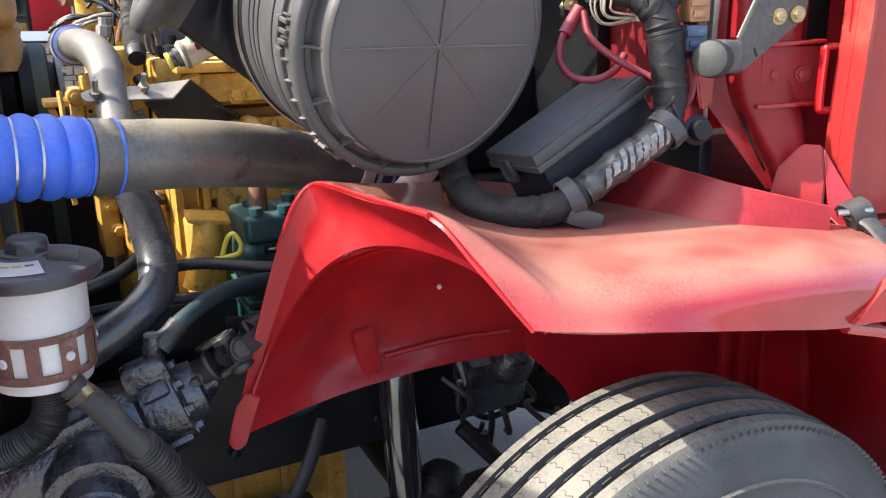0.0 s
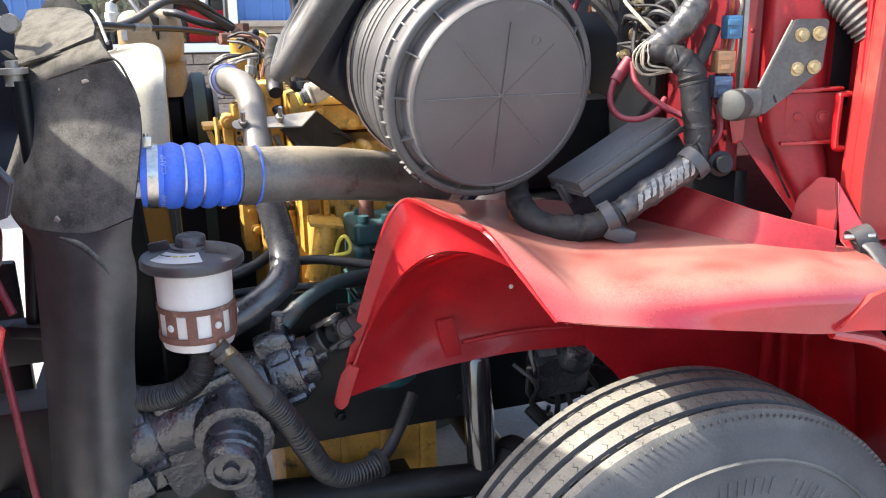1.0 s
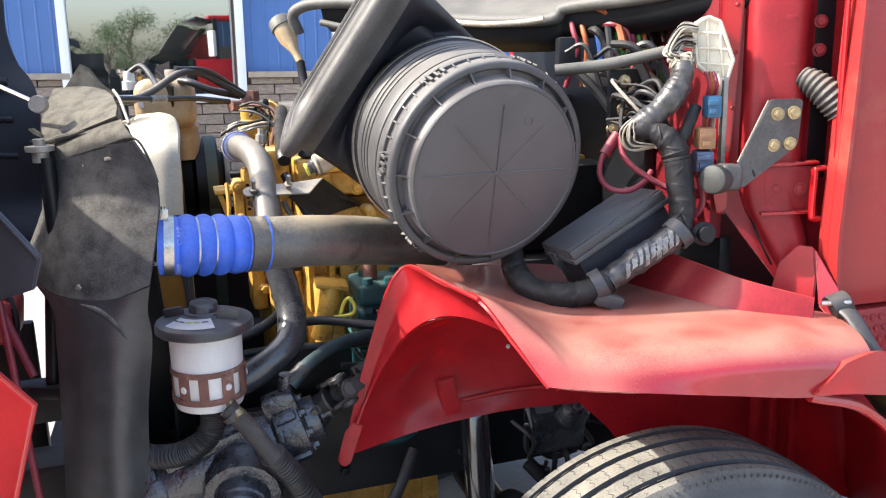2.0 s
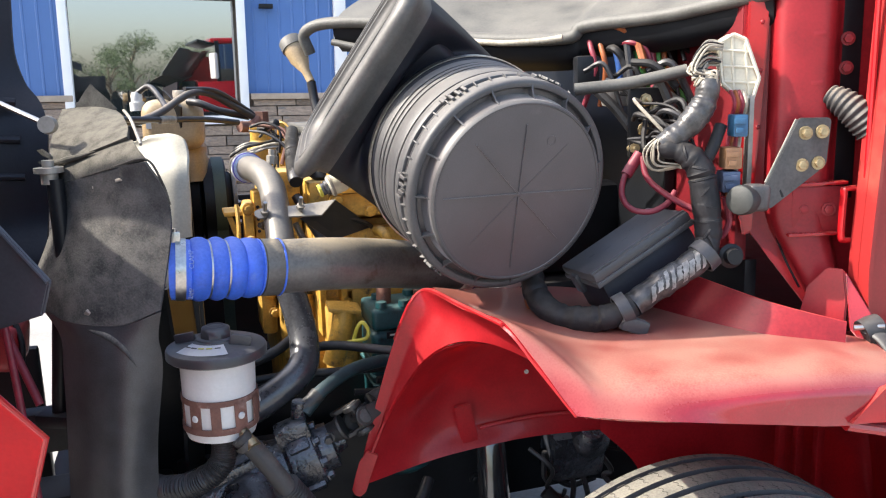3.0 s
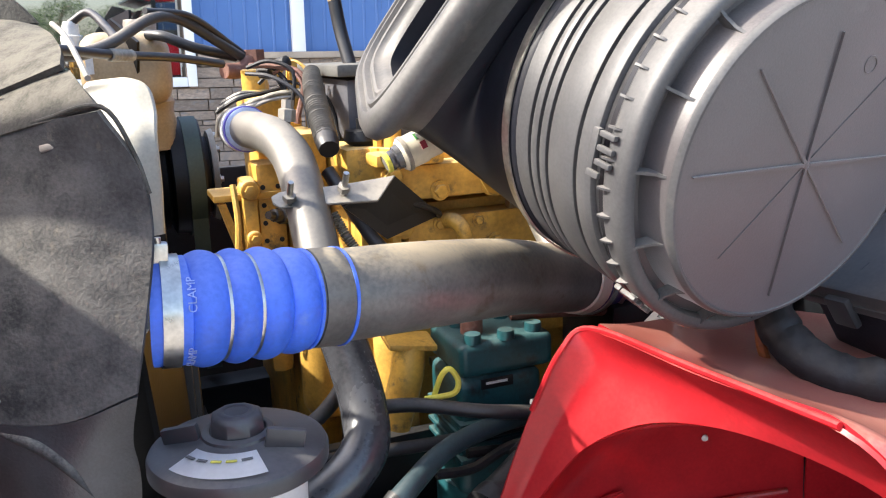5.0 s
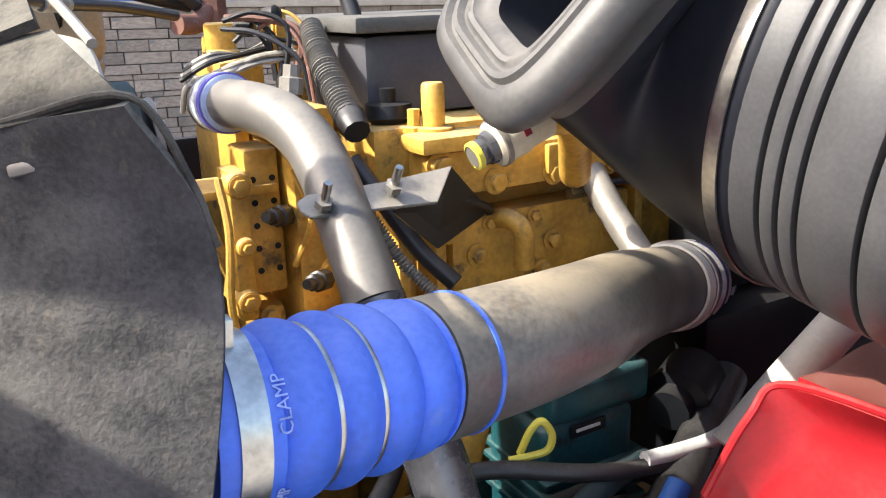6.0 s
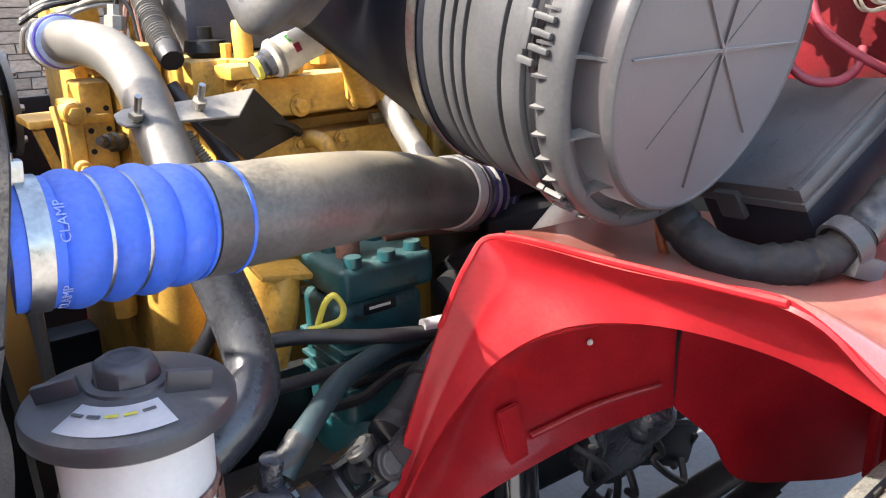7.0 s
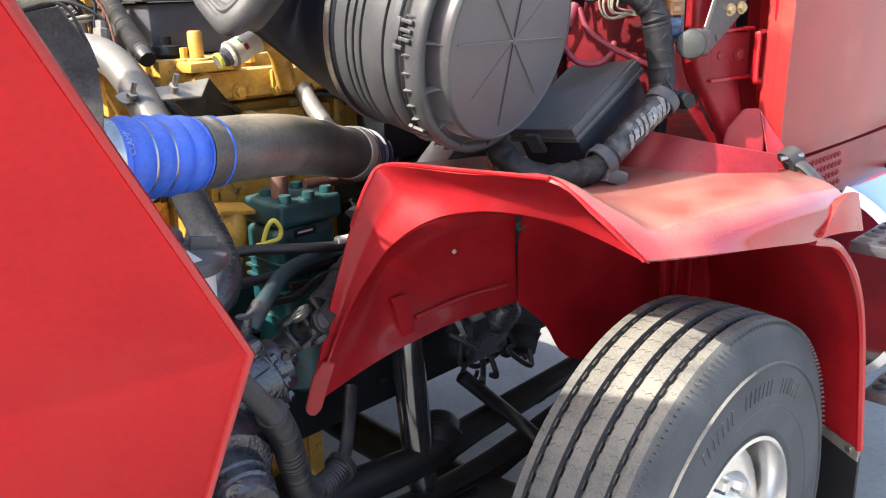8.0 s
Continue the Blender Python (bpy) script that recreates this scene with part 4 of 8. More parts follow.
    part("mount_plate", box(pose(c.x - 0.056, c.y + 0.052, c.z - 0.15, 0, 0, 10), (0.085, 0.02, 0.10), 0.003), RUST, t, "rusty mounting plate")
    part("outlet", lathe([(0, -0.01), (0.012, -0.01), (0.012, 0.03), (0.015, 0.03), (0.015, 0.045), (0, 0.045)], c + Vector((0.060, -0.035, -0.176)), (0.6, -0.35, -0.5), 16), BRASS, t)
    # ribbed hose from the bottom
    part("ribbed_hose", tube([c + Vector((0.0, 0, -0.19)), c + Vector((-0.005, -0.01, -0.26)), c + Vector((-0.05, -0.03, -0.30)), c + Vector((-0.13, -0.02, -0.325)), c + Vector((-0.2, 0, -0.33))], 0.027, 20, 44, wave=lambda s: 1.0 + 0.05 * math.sin(s * 1250)), RUBBER_CLEAN, t, "ribbed black hose")


reservoir()


# ---- wheel ----
def wheel():
    t = thing("tyre_assembly", "large worn truck tyre on a polished aluminium rim", "tyre")
    C = Vector((0.372, 1.250, 0.481))
    psi = 0.50
    axis = Vector((math.sin(psi), -math.cos(psi), 0))      # towards the near side
    R, hw = 0.526, 0.132
    prof = [(0.300, -hw + 0.01), (0.36, -hw - 0.012), (0.43, -hw - 0.012), (0.485, -hw + 0.004), (0.508, -hw + 0.016), (R - 0.006, -hw + 0.024)]
    grooves = [-0.080, -0.027, 0.027, 0.080]
    for g in grooves:
        crown = lambda y: R - 0.010 * (y / hw) ** 2
        prof += [(crown(g - 0.0088), g - 0.0088), (R - 0.021, g - 0.0066), (R - 0.021, g + 0.0066), (crown(g + 0.0088), g + 0.0088)]
    prof += [(R - 0.006, hw - 0.024), (0.508, hw - 0.014), (0.485, hw - 0.004), (0.455, hw + 0.006), (0.40, hw + 0.016), (0.335, hw + 0.015), (0.282, hw + 0.006), (0.266, hw - 0.006), (0.258, hw - 0.03)]
    tyre = part("tyre", lathe(prof, C, axis, 128, closed=False), TYRE, t, "worn black tyre with four grooves", angle=24)
    m = frame_of(C, axis)
    # groove walls bear short blocks, the shoulder bears slits
    me = None
    bmk = box(Matrix.Identity(4), (0.011, 0.0040, 0.019), 0)
    me = bpy.data.meshes.new("groove_block")
    bmk.to_mesh(me)
    bmk.free()
    me.materials.append(RUBBER_CLEAN)
    for gi, g in enumerate(grooves):
        for k in range(72):
            a = math.pi * (0.08 + 0.84 * k / 72) + 0.01 * gi
            ob = new("groove_block", me)
            ob.parent = tyre
            # angle in the wheel plane, over the top and front
            ob.matrix_world = m @ Matrix.Rotation(a if m.col[1].z > 0 else -a, 4, "Z") @ Matrix.Translation((R - 0.0165, 0, g + (0.0066 if k % 2 else -0.0066))) @ Matrix.Rotation(radians(90), 4, "X")
    bmk = box(Matrix.Identity(4), (0.022, 0.0018, 0.006), 0.0004, 1)
    slit = bpy.data.meshes.new("shoulder_slit")
    bmk.to_mesh(slit)
    bmk.free()
    slit.materials.append(TYRE)
    for k in range(96):
        a = math.pi * (0.05 + 0.95 * k / 96)
        ob = new("shoulder_slit", slit)
        ob.parent = tyre
        ob.matrix_world = m @ Matrix.Rotation(a, 4, "Z") @ Matrix.Translation((0.5068, 0, hw - 0.0162)) @ Matrix.Rotation(radians(-38), 4, "Y")
    # fine wavy cuts across the ribs
    bmk = bmesh.new()
    prev = None
    for k in range(9):
        zz, yy = -0.019 + 0.038 * k / 8, 0.0035 * math.sin(k * 1.9)
        cur = [bmk.verts.new((rr, yy + dy, zz)) for rr in (-0.001, 0.0006) for dy in (-0.0004, 0.0004)]
        if prev:
            for p, q in ((0, 2), (2, 3), (3, 1), (1, 0)):
                bmk.faces.new((prev[p], prev[q], cur[q], cur[p]))
        prev = cur
    cut = bpy.data.meshes.new("sipe")
    bmk.to_mesh(cut)
    bmk.free()
    cut.materials.append(SIPE)
    for y, w in ((-0.0985, 0.45), (-0.0535, 1), (0.0, 1), (0.0535, 1), (0.0985, 0.45)):
        for k in range(40):
            ob = new("sipe", cut)
            ob.parent = tyre
            ob.matrix_world = m @ Matrix.Rotation(math.pi * (0.08 + 0.84 * (k + 0.3 * math.sin(y * 90)) / 40), 4, "Z") @ Matrix.Translation((R - 0.010 * (y / hw) ** 2, 0, y)) @ Matrix.Diagonal((1, 1, w, 1))
    # raised rings on the sidewall
    for r in (0.335, 0.428):
        part("sidewall_ring", lathe([(r - 0.004, hw + 0.006), (r, hw + 0.0158), (r + 0.004, hw + 0.0158), (r + 0.008, hw + 0.006)], C, axis, 96, closed=False), TYRE, tyre)
    for k in range(26):
        a = math.pi * (0.30 + 0.42 * k / 26)
        if k % 9 in (6, 7):
            continue
        w = 0.010 if k % 3 else 0.005
        r0, r1 = (0.365, 0.400)
        part("raised_bar", slab([m @ Vector((r * math.cos(a + q), r * math.sin(a + q), hw + 0.0145)) for r, q in ((r0, -w), (r1, -w), (r1, w), (r0, w))], 0.0036), TYRE, tyre)
    rim = part("rim", lathe([(0.258, hw - 0.03), (0.268, hw - 0.005), (0.266, hw + 0.004), (0.257, hw + 0.005), (0.248, hw - 0.012), (0.243, hw - 0.05), (0.241, hw - 0.10), (0.236, hw - 0.105), (0.225, hw - 0.055), (0.200, hw - 0.040), (0.172, hw - 0.040), (0.160, hw - 0.07), (0, hw - 0.07)], C, axis, 96, closed=False), RIM, t, "polished aluminium rim")
    for k in range(10):
        a = 2 * math.pi * k / 10 + 0.2
        o = m @ Vector((0.226 * math.cos(a), 0.226 * math.sin(a), hw - 0.060))
        hole = lathe([(0, 0.006), (0.028, 0.006), (0.031, 0.0), (0, -0.01)], o, axis, 20)
        part("hand_hole", hole, FRAME_BLACK, rim)
        o = m @ Vector((0.143 * math.cos(a), 0.143 * math.sin(a), hw - 0.07))
        part("wheel_nut", lathe([(0, 0.04), (0.014, 0.04), (0.017, 0.036), (0.017, 0.008), (0.022, 0.0)], o, axis, 6), RIM, rim)
    part("hub", lathe([(0, 0.085), (0.05, 0.085), (0.075, 0.07), (0.085, 0.0), (0.085, -0.20), (0, -0.20)], m @ Vector((0, 0, hw - 0.07)), axis, 32), GREASE, t, "black hub")


wheel()


# ---- trees across the yard ----
def tree(x, y, h, seed):
    t = thing("tree", "leafy green tree at the far edge of the yard", "tree", group="trees across the yard")
    rng = random.Random(seed)
    base = Vector((x, y, GROUND))
    trunk = [tube([base, base + Vector((0.1, 0, h * 0.3)), base + Vector((0.0, 0.1, h * 0.75))], [0.18, 0.14, 0.05], 10)]
    clumps = []
    for k in range(9):
        a = rng.uniform(0, 6.28)
        z = h * rng.uniform(0.35, 0.85)
        r = h * 0.30 * (1.15 - abs(z / h - 0.5))
        q = base + Vector((math.cos(a) * r, math.sin(a) * r, z + h * 0.08))
        trunk.append(tube([base + Vector((0.05, 0.05, z * 0.8)), along(base + Vector((0, 0, z)), q, 0.5), q], [0.07, 0.045, 0.015], 7))
        clumps.append(q)
    clumps += [base + Vector((rng.uniform(-.6, .6), rng.uniform(-.6, .6), h * 0.9)) for k in range(3)]
    part("trunk", join(*trunk), BARK, t)
    bm = bmesh.new()
    for q in clumps:
        s = h * rng.uniform(0.13, 0.2)
        for k in range(260):
            o = Vector((rng.gauss(0, 1), rng.gauss(0, 1), rng.gauss(0, 0.75))).normalized() * s * rng.uniform(0.45, 1.1) + q
            n1 = Vector((rng.uniform(-1, 1), rng.uniform(-1, 1), rng.uniform(-1, 1))).normalized()
            n2 = n1.orthogonal().normalized()
            w = h * 0.011
            bm.faces.new([bm.verts.new(o + n1 * w * i + n2 * w * j * 0.6) for i, j in ((-1, 0), (0, -1), (1.2, 0), (0, 1))])
    part("crown", bm, LEAF, t)


for k, (x, y, h) in enumerate(((12.0, -30, 4.6), (15.0, -33, 5.2), (18.5, -32, 4.4), (22.0, -35, 5.4), (8.5, -34, 4.8), (26.0, -34, 5.0))):
    tree(x, y, h, 300 + k)


# ---- fender ----
def fender():
    t = thing("front_fender", "dusty red fibreglass fender bolted over the front wheel", "fender")
    # rim of the front mouth, from the low tip up, over the peak and out to the corner
    R = [(-0.417, 1.420, 0.836), (-0.392, 1.418, 0.93), (-0.352, 1.416, 1.07), (-0.303, 1.414, 1.22), (-0.262, 1.414, 1.31), (-0.221, 1.413, 1.342), (-0.12, 1.253, 1.351), (-0.017, 1.092, 1.359), (0.045, 1.044, 1.302), (0.115, 1.006, 1.226)]
    K = [(-0.392, 1.417, 0.862), (-0.366, 1.412, 0.94), (-0.320, 1.406, 1.045), (-0.272, 1.398, 1.125), (-0.222, 1.383, 1.190), (-0.150, 1.340, 1.243), (-0.063, 1.272, 1.268), (0.03, 1.190, 1.262), (0.090, 1.110, 1.240), (0.132, 1.020, 1.216)]
    M = [along(a, b, 0.5) + Vector((0.010, 0.012, 0.004)) for a, b in zip(R, K)]
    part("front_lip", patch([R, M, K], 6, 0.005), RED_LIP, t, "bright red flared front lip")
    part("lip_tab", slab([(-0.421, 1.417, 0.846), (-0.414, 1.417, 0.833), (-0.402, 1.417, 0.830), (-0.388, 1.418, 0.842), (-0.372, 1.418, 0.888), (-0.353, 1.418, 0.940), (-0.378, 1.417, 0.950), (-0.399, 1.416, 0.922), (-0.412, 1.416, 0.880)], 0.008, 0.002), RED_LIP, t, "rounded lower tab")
    # recessed panel behind the lip, from its lower edge up to the ceiling
    g = [[(-0.392, 1.418, 0.858), (-0.25, 1.505, 0.885), (-0.13, 1.572, 0.897), (0.0, 1.640, 0.902), (0.165, 1.705, 0.900)],
         [(-0.366, 1.414, 0.938), (-0.25, 1.530, 0.955), (-0.13, 1.602, 0.962), (0.0, 1.655, 0.968), (0.160, 1.700, 0.965)],
         [(-0.320, 1.408, 1.043), (-0.235, 1.545, 1.050), (-0.12, 1.612, 1.060), (0.0, 1.655, 1.066), (0.152, 1.685, 1.066)],
         [(-0.272, 1.400, 1.123), (-0.195, 1.525, 1.130), (-0.10, 1.590, 1.140), (0.0, 1.625, 1.148), (0.145, 1.655, 1.150)],
         [(-0.222, 1.385, 1.188), (-0.150, 1.455, 1.200), (-0.07, 1.510, 1.215), (0.02, 1.530, 1.222), (0.140, 1.560, 1.205)],
         [(-0.150, 1.342, 1.241), (-0.063, 1.274, 1.266), (0.03, 1.192, 1.260), (0.090, 1.112, 1.238), (0.132, 1.022, 1.214)]]
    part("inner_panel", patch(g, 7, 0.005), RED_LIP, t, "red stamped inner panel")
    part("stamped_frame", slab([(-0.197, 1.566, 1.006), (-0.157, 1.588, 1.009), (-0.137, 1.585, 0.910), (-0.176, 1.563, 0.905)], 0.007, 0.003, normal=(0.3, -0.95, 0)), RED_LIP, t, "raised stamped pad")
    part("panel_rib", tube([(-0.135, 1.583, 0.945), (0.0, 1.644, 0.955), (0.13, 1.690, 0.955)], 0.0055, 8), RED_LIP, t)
    part("panel_bolt", lathe([(0, 0.004), (0.004, 0.0035), (0.006, 0)], (-0.02, 1.640, 1.075), (0.3, -0.95, 0), 12), PAPER, t)
    # rolled edge along the front rim
    part("rolled_edge", tube([(-0.300, 1.412, 1.225), (-0.262, 1.412, 1.31), (-0.221, 1.411, 1.343), (-0.12, 1.251, 1.353), (-0.020, 1.092, 1.361)], 0.0045, 8), RED_LIP, t)
    # one moulded top: flat floor that rolls over into the outer band and the slanting front band
    top = [[(-0.212, 1.422, 1.340), (-0.16, 1.47, 1.325), (-0.05, 1.58, 1.302), (0.08, 1.64, 1.290), (0.24, 1.590, 1.280), (0.355, 1.488, 1.272), (0.475, 1.396, 1.266), (0.635, 1.400, 1.258)],
           [(-0.172, 1.340, 1.344), (-0.13, 1.37, 1.328), (-0.03, 1.48, 1.298), (0.09, 1.54, 1.284), (0.24, 1.520, 1.278), (0.38, 1.440, 1.271), (0.505, 1.380, 1.264), (0.660, 1.398, 1.256)],
           [(-0.118, 1.255, 1.349), (-0.085, 1.275, 1.330), (0.0, 1.34, 1.297), (0.11, 1.39, 1.278), (0.24, 1.405, 1.275), (0.405, 1.375, 1.270), (0.540, 1.358, 1.262), (0.688, 1.385, 1.252)],
           [(-0.065, 1.170, 1.353), (-0.035, 1.188, 1.336), (0.03, 1.235, 1.301), (0.12, 1.265, 1.276), (0.24, 1.275, 1.272), (0.42, 1.295, 1.269), (0.58, 1.325, 1.260), (0.705, 1.350, 1.246)],
           [(-0.016, 1.094, 1.357), (0.004, 1.106, 1.350), (0.060, 1.140, 1.310), (0.130, 1.160, 1.277), (0.245, 1.170, 1.270), (0.43, 1.198, 1.266), (0.585, 1.245, 1.256), (0.715, 1.300, 1.240)],
           [(0.046, 1.045, 1.301), (0.074, 1.068, 1.306), (0.105, 1.082, 1.288), (0.155, 1.092, 1.268), (0.255, 1.105, 1.263), (0.435, 1.138, 1.257), (0.59, 1.195, 1.244), (0.720, 1.258, 1.226)],
           [(0.086, 1.021, 1.257), (0.124, 1.036, 1.264), (0.148, 1.042, 1.257), (0.190, 1.050, 1.248), (0.275, 1.066, 1.242), (0.44, 1.110, 1.231), (0.595, 1.172, 1.214), (0.728, 1.240, 1.196)],
           [(0.115, 1.006, 1.226), (0.145, 1.007, 1.223), (0.170, 1.011, 1.220), (0.210, 1.020, 1.215), (0.28, 1.042, 1.207), (0.45, 1.108, 1.184), (0.60, 1.178, 1.160), (0.740, 1.242, 1.162)]]
    part("top", patch(top, 6, 0.006), RED_DUSTY, t, "dust-caked red fender top rolling over into a glossy edge")
    # raised wall along the inner side of the top
    wall = [[(0.25, 1.622, 1.376), (0.31, 1.565, 1.366), (0.384, 1.500, 1.351), (0.487, 1.412, 1.330), (0.560, 1.385, 1.314), (0.645, 1.372, 1.296)],
            [(0.242, 1.595, 1.332), (0.302, 1.538, 1.326), (0.375, 1.474, 1.314), (0.477, 1.394, 1.298), (0.555, 1.372, 1.288), (0.642, 1.364, 1.276)],
            [(0.228, 1.560, 1.274), (0.288, 1.505, 1.270), (0.362, 1.443, 1.266), (0.465, 1.372, 1.260), (0.550, 1.357, 1.256), (0.640, 1.355, 1.250)]]
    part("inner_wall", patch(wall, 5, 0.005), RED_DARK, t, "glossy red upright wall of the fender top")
    part("wall_edge", tube(wall[0], 0.0035, 8), RED_LIP, t)
    # wheel house: ceiling, inner wall and rear drop
    lip = [(0.145, 1.010, 1.219), (0.29, 1.050, 1.201), (0.45, 1.112, 1.180), (0.60, 1.182, 1.156), (0.72, 1.24, 1.11), (0.83, 1.29, 0.99), (0.90, 1.325, 0.82), (0.955, 1.345, 0.515)]
    lip_in = [Vector(q) + Vector((0.0, 0.024, -0.002)) for q in lip[:4]] + lip[4:]
    cor = [(0.140, 1.600, 1.190), (0.30, 1.672, 1.170), (0.46, 1.720, 1.155), (0.60, 1.765, 1.135), (0.72, 1.84, 1.09), (0.82, 1.90, 0.98), (0.89, 1.94, 0.83), (0.94, 1.96, 0.53)]
    mid = [along(a, b, 0.45) + Vector((0, 0, 0.012)) for a, b in zip(lip_in, cor)]
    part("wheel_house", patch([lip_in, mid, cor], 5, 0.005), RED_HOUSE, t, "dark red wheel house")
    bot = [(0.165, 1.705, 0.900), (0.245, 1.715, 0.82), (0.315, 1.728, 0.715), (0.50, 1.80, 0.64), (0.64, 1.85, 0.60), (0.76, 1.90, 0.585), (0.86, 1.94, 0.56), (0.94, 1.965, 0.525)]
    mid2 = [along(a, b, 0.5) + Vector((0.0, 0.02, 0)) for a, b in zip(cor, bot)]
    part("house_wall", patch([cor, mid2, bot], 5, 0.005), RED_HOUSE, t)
    for x, y, z0, z1 in ((0.62, 1.755, 0.66, 1.10), (0.665, 1.768, 0.66, 1.10), (0.72, 1.785, 0.64, 1.07)):
        part("wall_rib", box(pose(x, y, (z0 + z1) / 2, 0, 0, TH), (0.024, 0.02, z1 - z0), 0.006), RED_HOUSE, t)
    part("rear_edge", tube(lip[3:], 0.010, 8), RED, t)
    strip = [(0.958, 1.342, 0.520), (0.955, 1.48, 0.535), (0.948, 1.62, 0.545), (0.945, 1.78, 0.548)]
    part("flap_strip", slab(strip + [Vector(q) + Vector((-0.004, 0, -0.040)) for q in reversed(strip)], 0.006, 0.001), GREY_METAL, t, "aluminium strip that holds the mud flap")
    part("mud_flap", slab([Vector(q) + Vector((0.006, 0.004, -0.030)) for q in strip] + [Vector((0.955, 1.78, 0.14)), Vector((0.965, 1.345, 0.14))], 0.008, 0.001), RUBBER_CLEAN, t, "black rubber mud flap")
    for q in strip[:3]:
        part("strip_bolt", bolt(Vector(q) + Vector((-0.008, 0.03, -0.02)), (-1, -0.2, 0), 0.008, 0.006), STEEL, t)
    part("access_hole", lathe([(0, 0.004), (0.012, 0.004), (0.012, 0), (0, 0)], (0.148, 1.640, 1.12), (-0.4, -0.9, 0), 16), FRAME_BLACK, t)
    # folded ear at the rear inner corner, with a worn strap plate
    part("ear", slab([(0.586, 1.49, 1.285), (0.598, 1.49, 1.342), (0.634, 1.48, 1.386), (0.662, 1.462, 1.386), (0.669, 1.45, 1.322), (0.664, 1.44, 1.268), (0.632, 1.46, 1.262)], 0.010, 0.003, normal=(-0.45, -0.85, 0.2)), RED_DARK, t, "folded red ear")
    part("ear_strap", slab([(0.661, 1.455, 1.384), (0.686, 1.44, 1.340), (0.728, 1.402, 1.264), (0.679, 1.382, 1.252), (0.667, 1.42, 1.269)], 0.008, 0.002), RED_DUSTY, t, "dusty red strap plate")
    part("rear_corner", patch([[(0.66, 1.205, 1.224), (0.72, 1.24, 1.232), (0.765, 1.265, 1.222)], [(0.60, 1.172, 1.166), (0.69, 1.205, 1.158), (0.775, 1.25, 1.14)]], 5, 0.012), RED, t)


fender()


def strap_latch():
    t = thing("hood_latch", "black rubber hood latch with a steel pin", "latch")
    a, b = Vector((0.70, 1.395, 1.275)), Vector((0.745, 1.315, 1.215))
    part("strap", tube([a, along(a, b, 0.4) + Vector((0, 0, 0.012)), b, b + Vector((0.03, -0.035, -0.045))], [0.026, 0.020, 0.017, 0.014], 16, flat=0.5), RUBBER_CLEAN, t)
    part("head", lathe([(0, -0.02), (0.028, -0.02), (0.030, 0), (0.028, 0.02), (0, 0.02)], a, (0.8, 0.2, 0.3), 20), RUBBER_CLEAN, t)
    part("pin", lathe([(0, -0.028), (0.006, -0.028), (0.006, 0.028), (0, 0.028)], a + Vector((-0.01, -0.018, 0.012)), (0.9, -0.1, 0.1), 12), STEEL, t)


strap_latch()


